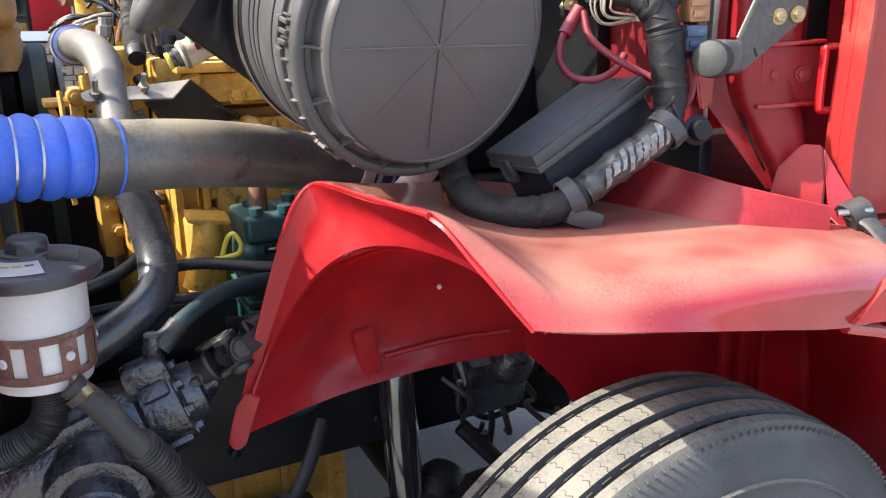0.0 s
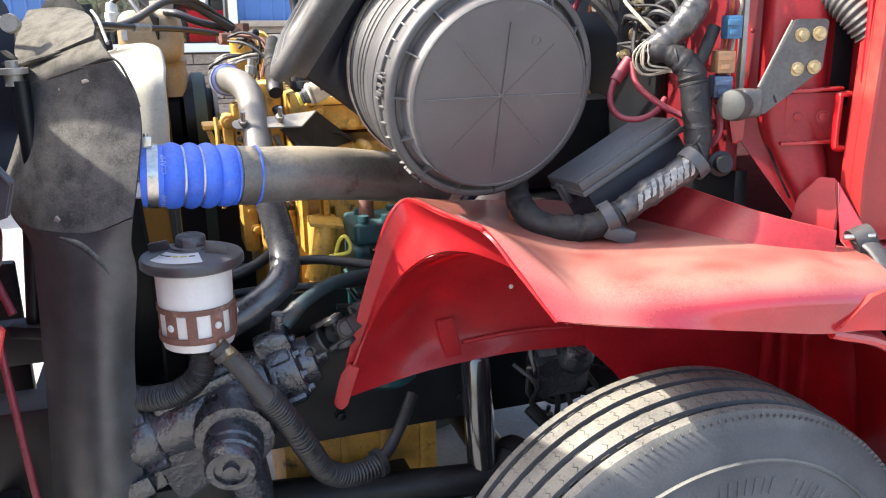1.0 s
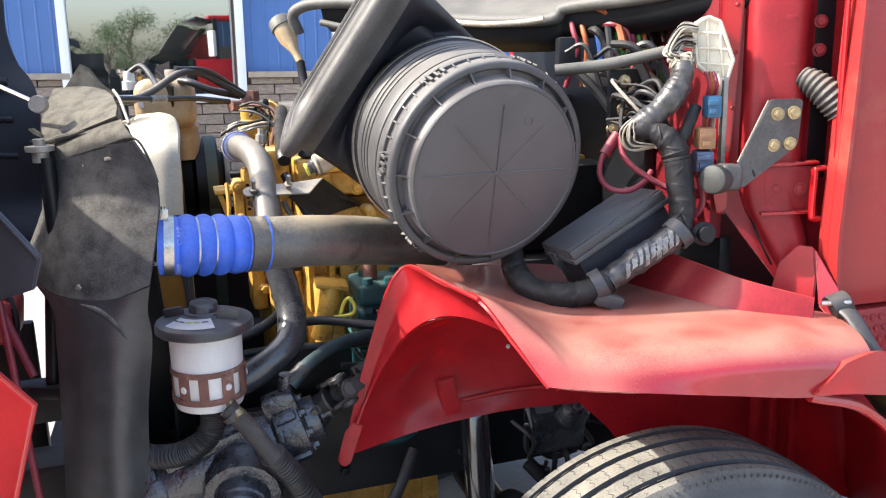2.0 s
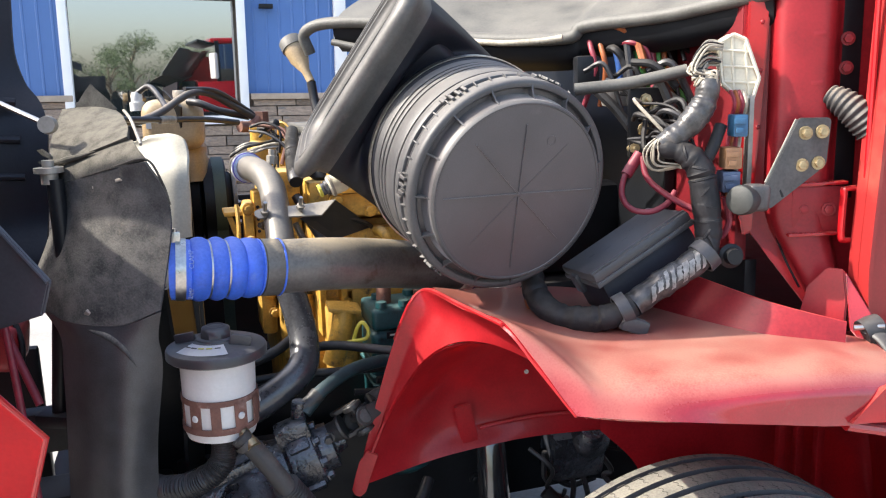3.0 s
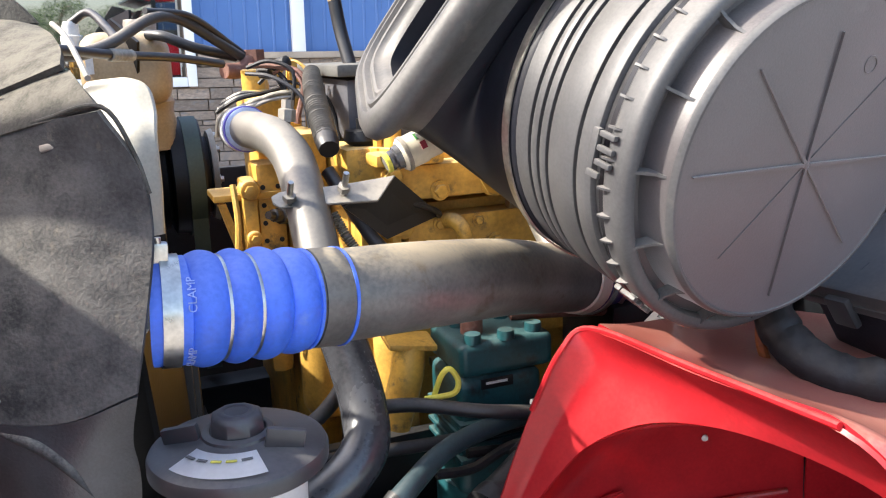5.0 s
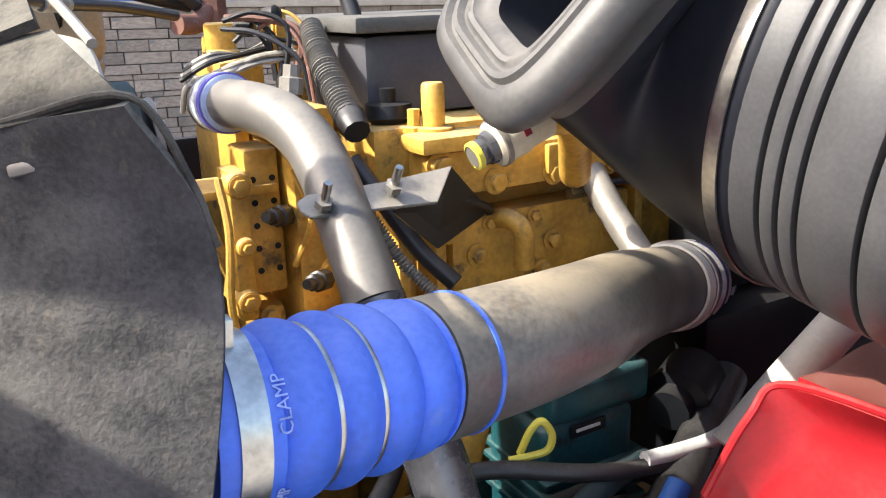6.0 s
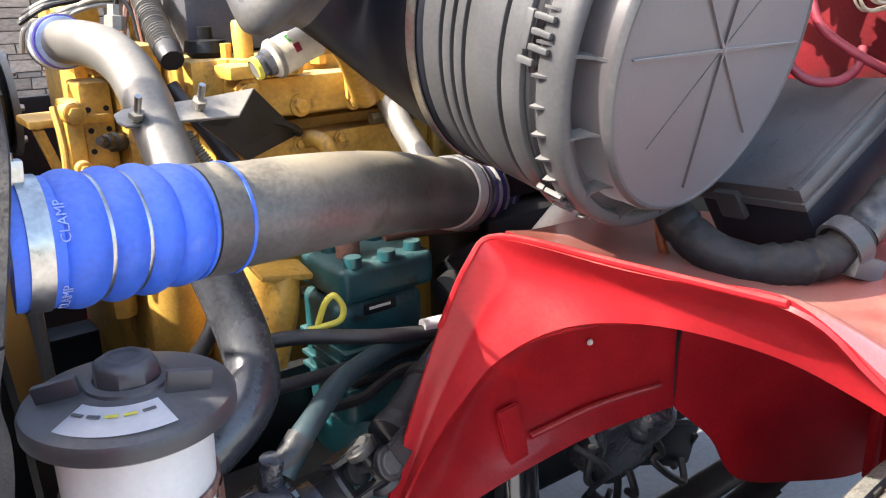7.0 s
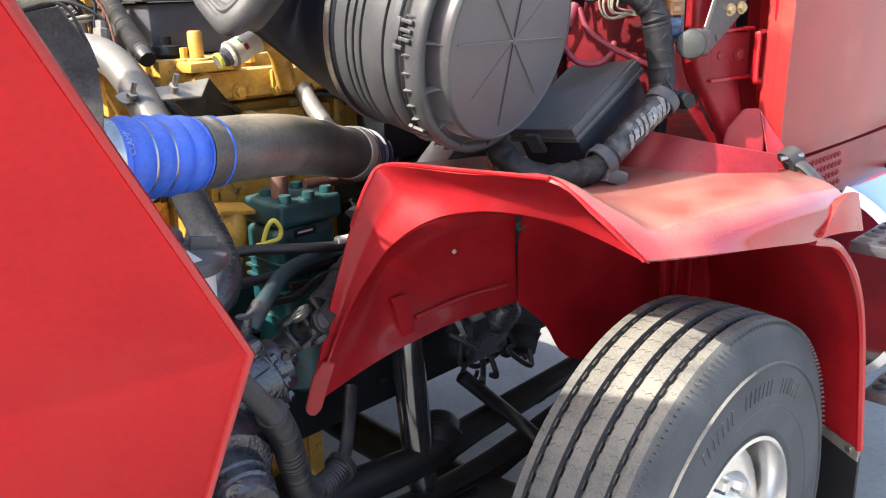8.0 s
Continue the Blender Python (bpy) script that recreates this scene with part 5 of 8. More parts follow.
# ---- radiator side: rubber baffle, cream shroud ----
def baffle():
    t = thing("radiator_baffle", "torn black rubber air baffle folded over at the top", "baffle")
    seam = [(-1.022, 1.205, 1.345), (-0.915, 1.146, 1.332), (-0.805, 1.138, 1.330), (-0.721, 1.152, 1.358)]
    g = [[(-0.962, 1.240, 1.609), (-0.885, 1.222, 1.628), (-0.810, 1.202, 1.647), (-0.735, 1.180, 1.660)],
         [(-0.985, 1.248, 1.560), (-0.893, 1.216, 1.573), (-0.798, 1.196, 1.588), (-0.704, 1.188, 1.600)],
         [(-1.026, 1.246, 1.470), (-0.910, 1.192, 1.478), (-0.803, 1.178, 1.498), (-0.697, 1.186, 1.535)],
         [(-1.052, 1.230, 1.398), (-0.920, 1.166, 1.400), (-0.808, 1.156, 1.415), (-0.704, 1.170, 1.460)],
         seam]
    part("upper_sheet", patch(g, 9, 0.006, wobble=0.002), FLAP_MID, t, "gritty grey upper sheet")
    g = [seam,
         [(-0.970, 1.180, 1.290), (-0.882, 1.136, 1.280), (-0.805, 1.132, 1.280), (-0.742, 1.168, 1.300)],
         [(-0.966, 1.168, 1.200), (-0.880, 1.132, 1.205), (-0.805, 1.132, 1.212), (-0.748, 1.180, 1.228)],
         [(-0.975, 1.160, 0.972), (-0.900, 1.130, 0.991), (-0.825, 1.132, 1.000), (-0.785, 1.190, 1.040)],
         [(-1.000, 1.155, 0.700), (-0.920, 1.120, 0.700), (-0.845, 1.120, 0.700), (-0.800, 1.180, 0.700)]]
    part("lower_sheet", patch(g, 9, 0.006, wobble=0.002), FLAP, t, "smooth black lower sheet")
    part("under_flap", slab([(-1.090, 1.285, 1.390), (-0.960, 1.262, 1.380), (-0.955, 1.262, 1.318), (-1.010, 1.270, 1.325), (-1.085, 1.285, 1.345)], 0.006, 0.002), FLAP_DUSTY, t, "dusty flap behind the sheet")
    part("crease", tube([(-0.925, 1.148, 1.335), (-0.880, 1.138, 1.320), (-0.830, 1.130, 1.306), (-0.798, 1.129, 1.280), (-0.780, 1.140, 1.24)], [0.001, 0.006, 0.008, 0.006, 0.001], 10), FLAP_MID, t, "scuffed raised crease")
    # two flat folds above it: a gritty band and a dusty sheet bent away, with torn left ends
    band = [[(-0.975, 1.242, 1.606), (-0.900, 1.218, 1.624), (-0.820, 1.196, 1.644), (-0.741, 1.184, 1.664)],
            [(-0.992, 1.258, 1.634), (-0.915, 1.236, 1.652), (-0.842, 1.216, 1.668), (-0.768, 1.206, 1.682)],
            [(-0.985, 1.278, 1.664), (-0.925, 1.262, 1.676), (-0.860, 1.248, 1.688), (-0.798, 1.240, 1.698)]]
    part("folded_band", patch(band, 8, 0.007, wobble=0.003), FLAP_DUSTY, t, "gritty folded rubber band")
    upper = [[(-1.000, 1.262, 1.650), (-0.940, 1.250, 1.666), (-0.875, 1.236, 1.682), (-0.806, 1.236, 1.704)],
             [(-1.030, 1.300, 1.682), (-0.950, 1.292, 1.700), (-0.890, 1.290, 1.712), (-0.838, 1.296, 1.722)],
             [(-1.055, 1.360, 1.722), (-0.985, 1.360, 1.732), (-0.930, 1.360, 1.738), (-0.885, 1.364, 1.740)],
             [(-1.078, 1.430, 1.760), (-1.025, 1.430, 1.764), (-0.980, 1.430, 1.762), (-0.942, 1.428, 1.754)]]
    part("folded_top", patch(upper, 8, 0.007, wobble=0.004), FLAP_DUSTY, t, "dust-covered folded rubber")
    part("torn_edge", tube([(-1.002, 1.256, 1.648), (-0.955, 1.246, 1.659), (-0.915, 1.240, 1.667), (-0.880, 1.232, 1.676)], [0.004, 0.007, 0.005, 0.001], 8), FLAP_DUSTY, t, "curled torn edge")
    for q, d in (((-1.000, 1.262, 1.652), (-0.030, -0.010, 0.002)), ((-1.012, 1.275, 1.668), (-0.034, 0.004, 0.010)), ((-0.985, 1.250, 1.628), (-0.022, -0.012, -0.012))):
        o, d = Vector(q), Vector(d)
        part("torn_tab", slab([o, o + d * 0.6 + Vector((0, 0, 0.006)), o + d, o + d * 0.7 + Vector((0.004, 0, -0.010)), o + Vector((0.006, 0, -0.012))], 0.005, 0.001), FLAP_DUSTY, t, "curled torn tab")
    part("strap_wire", tube([(-0.905, 1.40, 1.755), (-0.850, 1.33, 1.738), (-0.800, 1.262, 1.712), (-0.765, 1.215, 1.690)], 0.0035, 8), GREY_METAL, t, "bright wire along the fold")
    part("torn_peak", slab([(-1.062, 1.44, 1.755), (-1.028, 1.445, 1.800), (-1.012, 1.446, 1.818), (-1.000, 1.445, 1.806), (-0.965, 1.44, 1.778), (-0.944, 1.436, 1.757)], 0.006, 0.002), FLAP_DUSTY, t, "torn upper corner")
    part("upper_rim", tube([(-0.962, 1.238, 1.611), (-0.885, 1.218, 1.630), (-0.810, 1.198, 1.649), (-0.735, 1.179, 1.662), (-0.708, 1.184, 1.612), (-0.697, 1.185, 1.570)], 0.0026, 8), FLAP_DUSTY, t, "pale cut edge of the sheet")
    for x, y, z in ((-0.872, 1.214, 1.605), (-0.808, 1.197, 1.620)):
        part("slot", box(pose(x, y, z, -15, -12, 0), (0.022, 0.006, 0.008), 0.002), GREY_METAL, t)
    part("staple", box(pose(-0.880, 1.142, 1.350, 20, 40, 0), (0.012, 0.008, 0.022), 0.002), GREY_METAL, t)


baffle()


def far_baffle():
    t = thing("rubber_baffle", "torn dusty rubber baffle standing behind the radiator", "baffle")
    part("sheet", slab([(-1.72, 2.42, 1.66), (-1.69, 2.42, 1.735), (-1.638, 2.416, 1.822), (-1.615, 2.42, 1.810), (-1.575, 2.42, 1.755), (-1.52, 2.42, 1.715), (-1.50, 2.42, 1.62)], 0.008, 0.002), FLAP_DUSTY, t)
    part("post", box(pose(-1.61, 2.45, 1.20, 0, 0, TH), (0.20, 0.03, 0.95), 0.008), FRAME_BLACK, t)


far_baffle()


def fan_shroud():
    t = thing("fan_shroud", "pale curved fan shroud edge behind the baffle", "shroud")
    e = [(-1.18, 1.90, 1.640), (-1.125, 1.915, 1.660), (-1.075, 1.925, 1.666), (-1.040, 1.925, 1.652), (-1.018, 1.900, 1.610), (-1.006, 1.866, 1.562), (-1.002, 1.855, 1.47), (-1.004, 1.852, 1.42), (-1.005, 1.85, 1.38)]
    g = [e, [(x - 0.04, y - 0.02, z - 0.004) for x, y, z in e], [(x - 0.13, y - 0.03, z - 0.02) for x, y, z in e]]
    part("plate", patch(g, 5, 0.008), CREAM, t)
    part("rim", tube(e, 0.006, 8), CREAM, t)
    # Black sheet added to darken the opening left under the shroud.
    part("side", patch([[(-0.828, 1.47, 1.37), (-0.82, 1.47, 1.1), (-0.83, 1.46, 0.8)], [(-0.800, 1.31, 1.36), (-0.785, 1.31, 1.1), (-0.795, 1.31, 0.8)]], 4, 0.008), FRAME_BLACK, t, "black sheet that keeps the gap below the shroud dark")


fan_shroud()


def radiator():
    t = thing("radiator", "dark radiator core with a grey header tank", "radiator")
    c = Vector((-1.12, 2.0, 1.05))
    part("core", box(at(*(c + V * 0.24)), (0.09, 0.62, 1.0), 0.01), FRAME_BLACK, t)
    # Added panel that hides the sunlit ground showing past the core.
    part("gap_screen", box(pose(-0.955, 1.42, 0.90, 0, 0, TH), (0.32, 0.02, 0.86), 0.004), FRAME_BLACK, t, "black panel added to block the bright gap")
    part("lower_core", box(at(*(c - V * 0.33 + Vector((0, 0, -0.14)))), (0.09, 0.50, 0.80), 0.01), FRAME_BLACK, t)
    part("side_member", box(at(-0.985, 1.33, 1.15), (0.06, 0.05, 1.0), 0.008), FRAME_BLACK, t)
    part("mount_post", tube([(-0.975, 1.225, 1.62), (-0.975, 1.225, 1.20)], 0.018, 16), FRAME_BLACK, t)
    part("mount_bolt", lathe([(0, 0.02), (0.012, 0.02), (0.012, 0.006), (0.030, 0.005), (0.030, -0.006), (0.018, -0.008), (0.018, -0.03), (0, -0.03)], (-0.985, 1.222, 1.640), (0, 0, 1), 14), GREY_METAL, t, "steel mount bolt on a washer")
    part("lower_post", tube([(-0.998, 1.225, 1.345), (-1.032, 1.225, 1.095)], 0.018, 16), FRAME_BLACK, t)
    part("post_foot", box(pose(-1.034, 1.225, 1.085), (0.08, 0.07, 0.03), 0.006), FRAME_BLACK, t)


radiator()


# ---- hood, tipped forward ----
def hood():
    t = thing("hood", "red truck hood tipped open, with a black liner inside", "hood")
    P = Vector((-0.545, 0.537, 1.365))
    e1, e2 = Vector((-0.315, -0.480, 0.818)).normalized(), Vector((-0.352, 0.032, -0.936)).normalized()
    top = P + e1 * 0.62 + Vector((0.006, 0, 0))
    low = P + e2 * 0.75
    back = Vector((-0.75, -0.10, -0.05))
    g = [[top + back * 0.9 + Vector((0, 0, 0.2)), along(top, P, 0.5) + back * 0.9, P + back * 0.95, along(P, low, 0.5) + back * 0.8, low + back * 0.8],
         [top + back * 0.4 + Vector((0, 0, 0.06)), along(top, P, 0.5) + back * 0.45, P + back * 0.45, along(P, low, 0.5) + back * 0.4, low + back * 0.4],
         [top, along(top, P, 0.5), P, along(P, low, 0.5), low]]
    bm = bmesh.new()
    grid = [[bm.verts.new(q) for q in r] for r in g]
    for a, b in zip(grid, grid[1:]):
        for j in range(len(a) - 1):
            bm.faces.new((a[j], a[j + 1], b[j + 1], b[j]))
    bmesh.ops.solidify(bm, geom=bm.faces[:], thickness=0.006)
    bmesh.ops.recalc_face_normals(bm, faces=bm.faces)
    part("side_panel", bm, RED_GLOW, t, "bright red outer side panel")
    part("edge_trim", tube([top, P, low], 0.004, 8, per=1), RED, t)
    # grey inner flange with a blunt corner
    part("inner_flange", slab([(-1.90, 0.99, 2.42), (-1.65, 0.962, 2.235), (-1.535, 0.958, 2.15), (-1.27, 0.955, 1.955), (-0.926, 0.95, 1.589), (-0.814, 0.945, 1.467), (-0.837, 0.945, 1.404), (-0.961, 0.95, 1.365), (-1.5, 0.96, 1.25), (-1.9, 0.97, 1.6)], 0.012, 0.003, normal=(0, 1, 0)), GREY_LINER, t, "dark grey inner flange")
    # Unseen strip, placed so that its shadow darkens the baffle's upper part.
    part("shade_strip", slab([(-1.42, 0.968, 2.225), (-1.53, 0.968, 2.265), (-1.77, 0.968, 2.345), (-1.95, 0.968, 2.41), (-1.95, 0.968, 2.53), (-1.77, 0.968, 2.48), (-1.53, 0.968, 2.41), (-1.42, 0.968, 2.37)], 0.012, 0.003, normal=(0, 1, 0)), GREY_LINER, t, "unseen strip added to shade the baffle top")
    part("flange_edge", tube([(-1.65, 0.958, 2.235), (-1.535, 0.954, 2.15), (-1.27, 0.951, 1.955), (-0.926, 0.945, 1.589), (-0.814, 0.940, 1.467)], 0.004, 8, per=1), GREY_LINER, t)
    # Unseen sheet, added to throw shade over the lower part of the tyre.
    part("inner_panel", slab([(-1.06, 0.94, 1.90), (-0.86, 0.725, 1.94), (-0.83, 0.66, 1.20), (-0.86, 0.70, 0.55), (-1.02, 0.93, 0.55), (-1.02, 0.93, 1.40)], 0.012), LINER, t)
    # ribbed liner behind it
    edge = [(-1.262, 1.55, 2.12), (-1.264, 1.55, 2.03), (-1.272, 1.55, 1.90), (-1.247, 1.55, 1.81), (-1.186, 1.52, 1.74), (-1.18, 1.50, 1.62), (-1.20, 1.50, 1.48), (-1.18, 1.45, 1.40), (-1.18, 1.45, 1.345)]
    g = [edge] + [[(x - dx, y - dy, z) for x, y, z in edge] for dx, dy in ((0.10, 0.06), (0.26, 0.20), (0.60, 0.40))]
    part("liner", patch(g, 4, 0.02), LINER, t, "black moulded hood liner")
    for z in (1.60, 1.69, 1.78):
        part("liner_rib", tube([(-1.225, 1.465, z), (-1.33, 1.39, z + 0.01), (-1.50, 1.25, z + 0.015), (-1.7, 1.12, z + 0.015)], 0.018, 10, flat=0.6), LINER, t)
    part("liner_rib", tube([(-1.30, 1.40, 1.58), (-1.31, 1.39, 1.45), (-1.32, 1.38, 1.37)], 0.014, 10, flat=0.6), LINER, t)
    # the far half of the tipped hood, above and ahead
    plan = [(-1.235, 0.425), (-1.55, 0.385), (-1.82, 0.45), (-2.06, 0.72), (-2.22, 1.10), (-2.40, 1.65), (-2.60, 2.2), (-2.80, 2.7), (-3.02, 3.1)]
    shell = [[(x, y, z) for x, y in plan[:1]] + [(x + k * 0.10, y + k * 0.03, z) for x, y in plan[1:]] for z, k in ((0.52, 1.2), (0.95, 0.2), (1.45, 0.0), (1.90, 0.6), (2.08, 1.6))]
    part("crown", patch(shell, 4, 0.015), RED, t, "red hood crown and grille surround")
    part("stay_rod", tube([(-1.32, 1.30, 1.86), (-1.0, 1.25, 1.735)], 0.006, 8), STEEL, t, "bright stay rod")
    part("rod_end", lathe([(0, -0.012), (0.018, -0.012), (0.020, 0), (0.018, 0.012), (0, 0.012)], (-0.995, 1.252, 1.732), (0.3, -1, 0.1), 16), GREY_METAL, t)


hood()


# ---- cab ----
def cab():
    t = thing("cab", "red truck cab with its door shut", "cab")
    # side of the cowl facing the near side, and the firewall across
    def panel(name, p, q, z0, z1, thick, material, label="", bevel=0.004):
        p, q = Vector((*p, 0)), Vector((*q, 0))
        c = (p + q) / 2
        a = math.degrees(math.atan2(q.y - p.y, q.x - p.x))
        return part(name, box(pose(c.x, c.y, (z0 + z1) / 2, 0, 0, a), ((q - p).length, thick, z1 - z0), bevel), material, t, label)
    prof = ((0.458, 1.572), (0.512, 1.574), (0.522, 1.560), (0.528, 1.534), (0.545, 1.526), (0.585, 1.526), (0.622, 1.532), (0.638, 1.556), (0.66, 1.58), (0.74, 1.60))
    g = []
    for z, sh in ((2.6, 0), (2.05, 0), (1.75, 0), (1.55, 0.0), (1.47, 0.015), (1.41, 0.055), (1.35, 0.10), (1.29, 0.145)):
        g.append([(x + sh * max(0.0, (0.70 - x) / 0.24), y - 0.12 * sh, z) for x, y in prof])
    # Cowl side takes the shade-darkened red; the strip keeps the sunlit one.
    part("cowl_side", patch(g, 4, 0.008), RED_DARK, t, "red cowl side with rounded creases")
    part("pillar_strip", slab([(0.470, 1.545, 2.4), (0.528, 1.545, 2.4), (0.505, 1.545, 1.864), (0.491, 1.545, 1.565), (0.489, 1.545, 1.451), (0.470, 1.55, 1.44), (0.458, 1.55, 1.50)], 0.02, 0.004, normal=(0, 1, 0)), RED, t, "pillar flange in the brighter sunlit red")
    for z in (1.90, 1.80, 1.68):
        part("flange_rivet", lathe([(0, 0.003), (0.003, 0.0025), (0.005, 0)], (0.492, 1.545, z), (0, -1, 0), 10), RED_DARK, t)
    # A black sheet plays the shade inside the hinge gap.
    panel("hinge_void", (0.645, 1.572), (0.70, 1.585), 1.52, 2.6, 0.01, FRAME_BLACK, "black sheet for the shaded gap at the door hinge")
    for z in (1.86, 1.80):
        part("hinge_bolt", bolt((0.668, 1.566, z), (0, -1, 0), 0.010, 0.012), RED_DARK, t)
    panel("firewall", (0.47, 1.572), (-0.05, 2.9), 1.38, 1.98, 0.03, RED_FIREWALL_SHADE, "red firewall with its paint darkened for shade")
    # Black sheet fills what is only a dark void below the firewall.
    panel("void_sheet", (0.50, 1.60), (-0.04, 2.92), 1.19, 1.377, 0.03, FRAME_BLACK, "black sheet for the dark void under the firewall")
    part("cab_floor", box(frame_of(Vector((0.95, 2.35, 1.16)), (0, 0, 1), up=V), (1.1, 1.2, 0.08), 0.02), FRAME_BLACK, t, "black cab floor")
    # Black sheet added before the firewall for the shade under the cowl.
    panel("shade_sheet", (0.335, 1.825), (-0.10, 2.88), 1.10, 1.97, 0.03, FRAME_BLACK, "black sheet standing for shade on the firewall")
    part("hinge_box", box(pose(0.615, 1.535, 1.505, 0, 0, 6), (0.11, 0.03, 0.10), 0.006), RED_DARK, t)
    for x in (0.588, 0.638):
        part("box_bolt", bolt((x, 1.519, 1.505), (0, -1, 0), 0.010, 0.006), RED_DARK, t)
    for z in (1.560, 1.452):
        part("pocket_ledge", box(pose(0.613, 1.522, z, 0, -2, 6), (0.118, 0.030, 0.007), 0.002), RED, t, "bright folded ledge")
    part("panel_seam", tube([(0.5235, 1.553, 2.35), (0.5235, 1.552, 1.75), (0.5235, 1.551, 1.56), (0.533, 1.549, 1.47), (0.556, 1.541, 1.40), (0.590, 1.530, 1.33)], 0.0028, 6), FRAME_BLACK, t, "dark panel seam")
    part("panel_bead", tube([(0.546, 1.525, 2.35), (0.546, 1.525, 1.75), (0.548, 1.524, 1.56), (0.560, 1.520, 1.46), (0.585, 1.516, 1.39), (0.620, 1.510, 1.32)], 0.0040, 8), RED, t, "rolled bead beside the seam")
    for z in (1.97, 1.87, 1.77):
        part("stamped_clip", box(pose(0.600, 1.523, z, 0, 0, 4), (0.030, 0.008, 0.016), 0.003), RED_DARK, t)
    part("hook", tube([(0.70, 1.50, 1.553), (0.658, 1.48, 1.553), (0.655, 1.478, 1.54), (0.654, 1.478, 1.46), (0.662, 1.48, 1.445), (0.70, 1.50, 1.445)], 0.008, 8, flat=0.8), RED, t, "bright red pull hook")
    # door
    d = new("door")
    d.parent = t
    d["label"] = "dusty red cab door"
    hinge = Vector((0.690, 1.462, 0))
    g = []
    for z, dy, dx in ((1.245, 0.012, 0.02), (1.30, 0.0, 0.012), (1.40, -0.006, 0.0), (1.60, -0.008, 0.008), (1.80, -0.004, 0.020), (2.05, 0.01, 0.04), (2.5, 0.07, 0.09)):
        g.append([hinge + U * (s + dx) + V * (dy - 0.02 * math.sin(min(s, 0.9) / 0.9 * math.pi)) + Vector((0, 0, z)) for s in (0, 0.012, 0.25, 0.6, 1.0)])
    part("skin", patch(g, 4, 0.03), RED_DOOR, d, "dusty red door skin")
    part("door_edge", tube([hinge + U * 0.006 + V * 0.004 + Vector((0, 0, z)) for z in (1.27, 1.4, 1.7, 2.1)], 0.006, 8), RED, d)
    part("rocker", box(frame_of(hinge + U * 0.55 + V * 0.03 + Vector((0, 0, 1.165)), (0, 0, 1), up=V), (1.1, 0.06, 0.14), 0.015), RED_DARK, t, "perforated red sill")
    for i in range(16):
        for j in range(4):
            part("sill_dimple", lathe([(0.0, 0.0006), (0.004, 0.001), (0.0065, 0.003), (0.0085, 0.001)], hinge + U * (0.09 + 0.024 * i + 0.012 * (j % 2)) + V * -0.0005 + Vector((0, 0, 1.212 - 0.026 * j)), -V, 10), RED_DARK, t)
    # closing walls and roof out of view
    panel("back_wall", tuple((hinge + U * 1.4)[:2]), tuple((hinge + U * 1.4 + V * 1.7)[:2]), 1.1, 2.9, 0.05, RED)
    far = hinge + V * 1.75
    panel("far_side", tuple((far)[:2]), tuple((far + U * 1.4)[:2]), 1.0, 1.95, 0.05, RED)
    panel("far_pillar", tuple((far + U * 0.95)[:2]), tuple((far + U * 1.4)[:2]), 1.95, 2.75, 0.05, RED)
    panel("far_pillar", tuple((far + U * 0.38)[:2]), tuple((far + U * 0.46)[:2]), 1.95, 2.75, 0.05, FRAME_BLACK)
    panel("far_glass", tuple((far + U * 0.46)[:2]), tuple((far + U * 0.95)[:2]), 1.95, 2.68, 0.012, GLASS, "far door glass")
    part("far_mirror", box(pose(*(far + U * 0.30 + V * 0.25)[:2], 2.25, 0, 0, TH + 70), (0.22, 0.08, 0.5), 0.03), TRIM_WHITE, t, "pale door mirror")
    part("visor", box(pose(*(far + U * 0.22 - V * 0.9)[:2], 2.72, 0, 14, TH), (0.36, 1.8, 0.05), 0.02), FRAME_BLACK, t, "dark sun visor")
    part("roof", box(frame_of(hinge + U * 0.85 + V * 0.87 + Vector((0, 0, 2.75)), (0, 0, 1), up=V), (1.1, 1.7, 0.12), 0.05), RED, t)


cab()


def cowl():
    t = thing("windscreen_cowl", "weathered grey cowl with a rubber lip under the windscreen", "cowl")
    A = Vector((-0.605, 2.05, 1.976))
    lip = [Vector(q) for q in ((-0.694, 2.10, 1.893), (-0.701, 2.08, 1.952), (-0.605, 2.05, 1.976), (-0.361, 1.98, 1.956), (-0.183, 1.92, 1.910), (0.07, 1.82, 1.896), (0.124, 1.80, 1.922), (0.304, 1.70, 1.932), (0.42, 1.605, 1.948), (0.512, 1.528, 1.960))]
    part("lip", tube(lip, 0.017, 14), COWL, t, "grey rubber lip")
    g = [[p + Vector((0, 0.012, 0.0)) for p in lip[2:]], [p + Vector((0.02, 0.10, 0.05)) for p in lip[2:]], [p + Vector((0.10, 0.30, 0.14)) for p in lip[2:]]]
    part("deck", patch(g, 4, 0.01), COWL, t)
    g = [[p + Vector((0.0, 0.01, -0.012)) for p in lip[2:]], [p + Vector((0.005, 0.02, -0.05)) for p in lip[2:]], [p + Vector((0.01, 0.06, -0.075)) for p in lip[2:]]]
    part("skirt", patch(g, 4, 0.006), FRAME_BLACK, t, "black cowl skirt")
    part("glass", patch([[p + Vector((0.085, 0.262, 0.128)) for p in lip[2:]], [p + Vector((0.33, 0.62, 0.66)) for p in lip[2:]]], 4, 0.008), GREY_GLASS, t, "pale reflecting windscreen")
    part("lower_lip", tube([A + Vector((0.0, -0.005, -0.055)), A + Vector((0.10, -0.03, -0.075)), A + Vector((0.26, -0.08, -0.085))], 0.010, 10), COWL, t)


cowl()


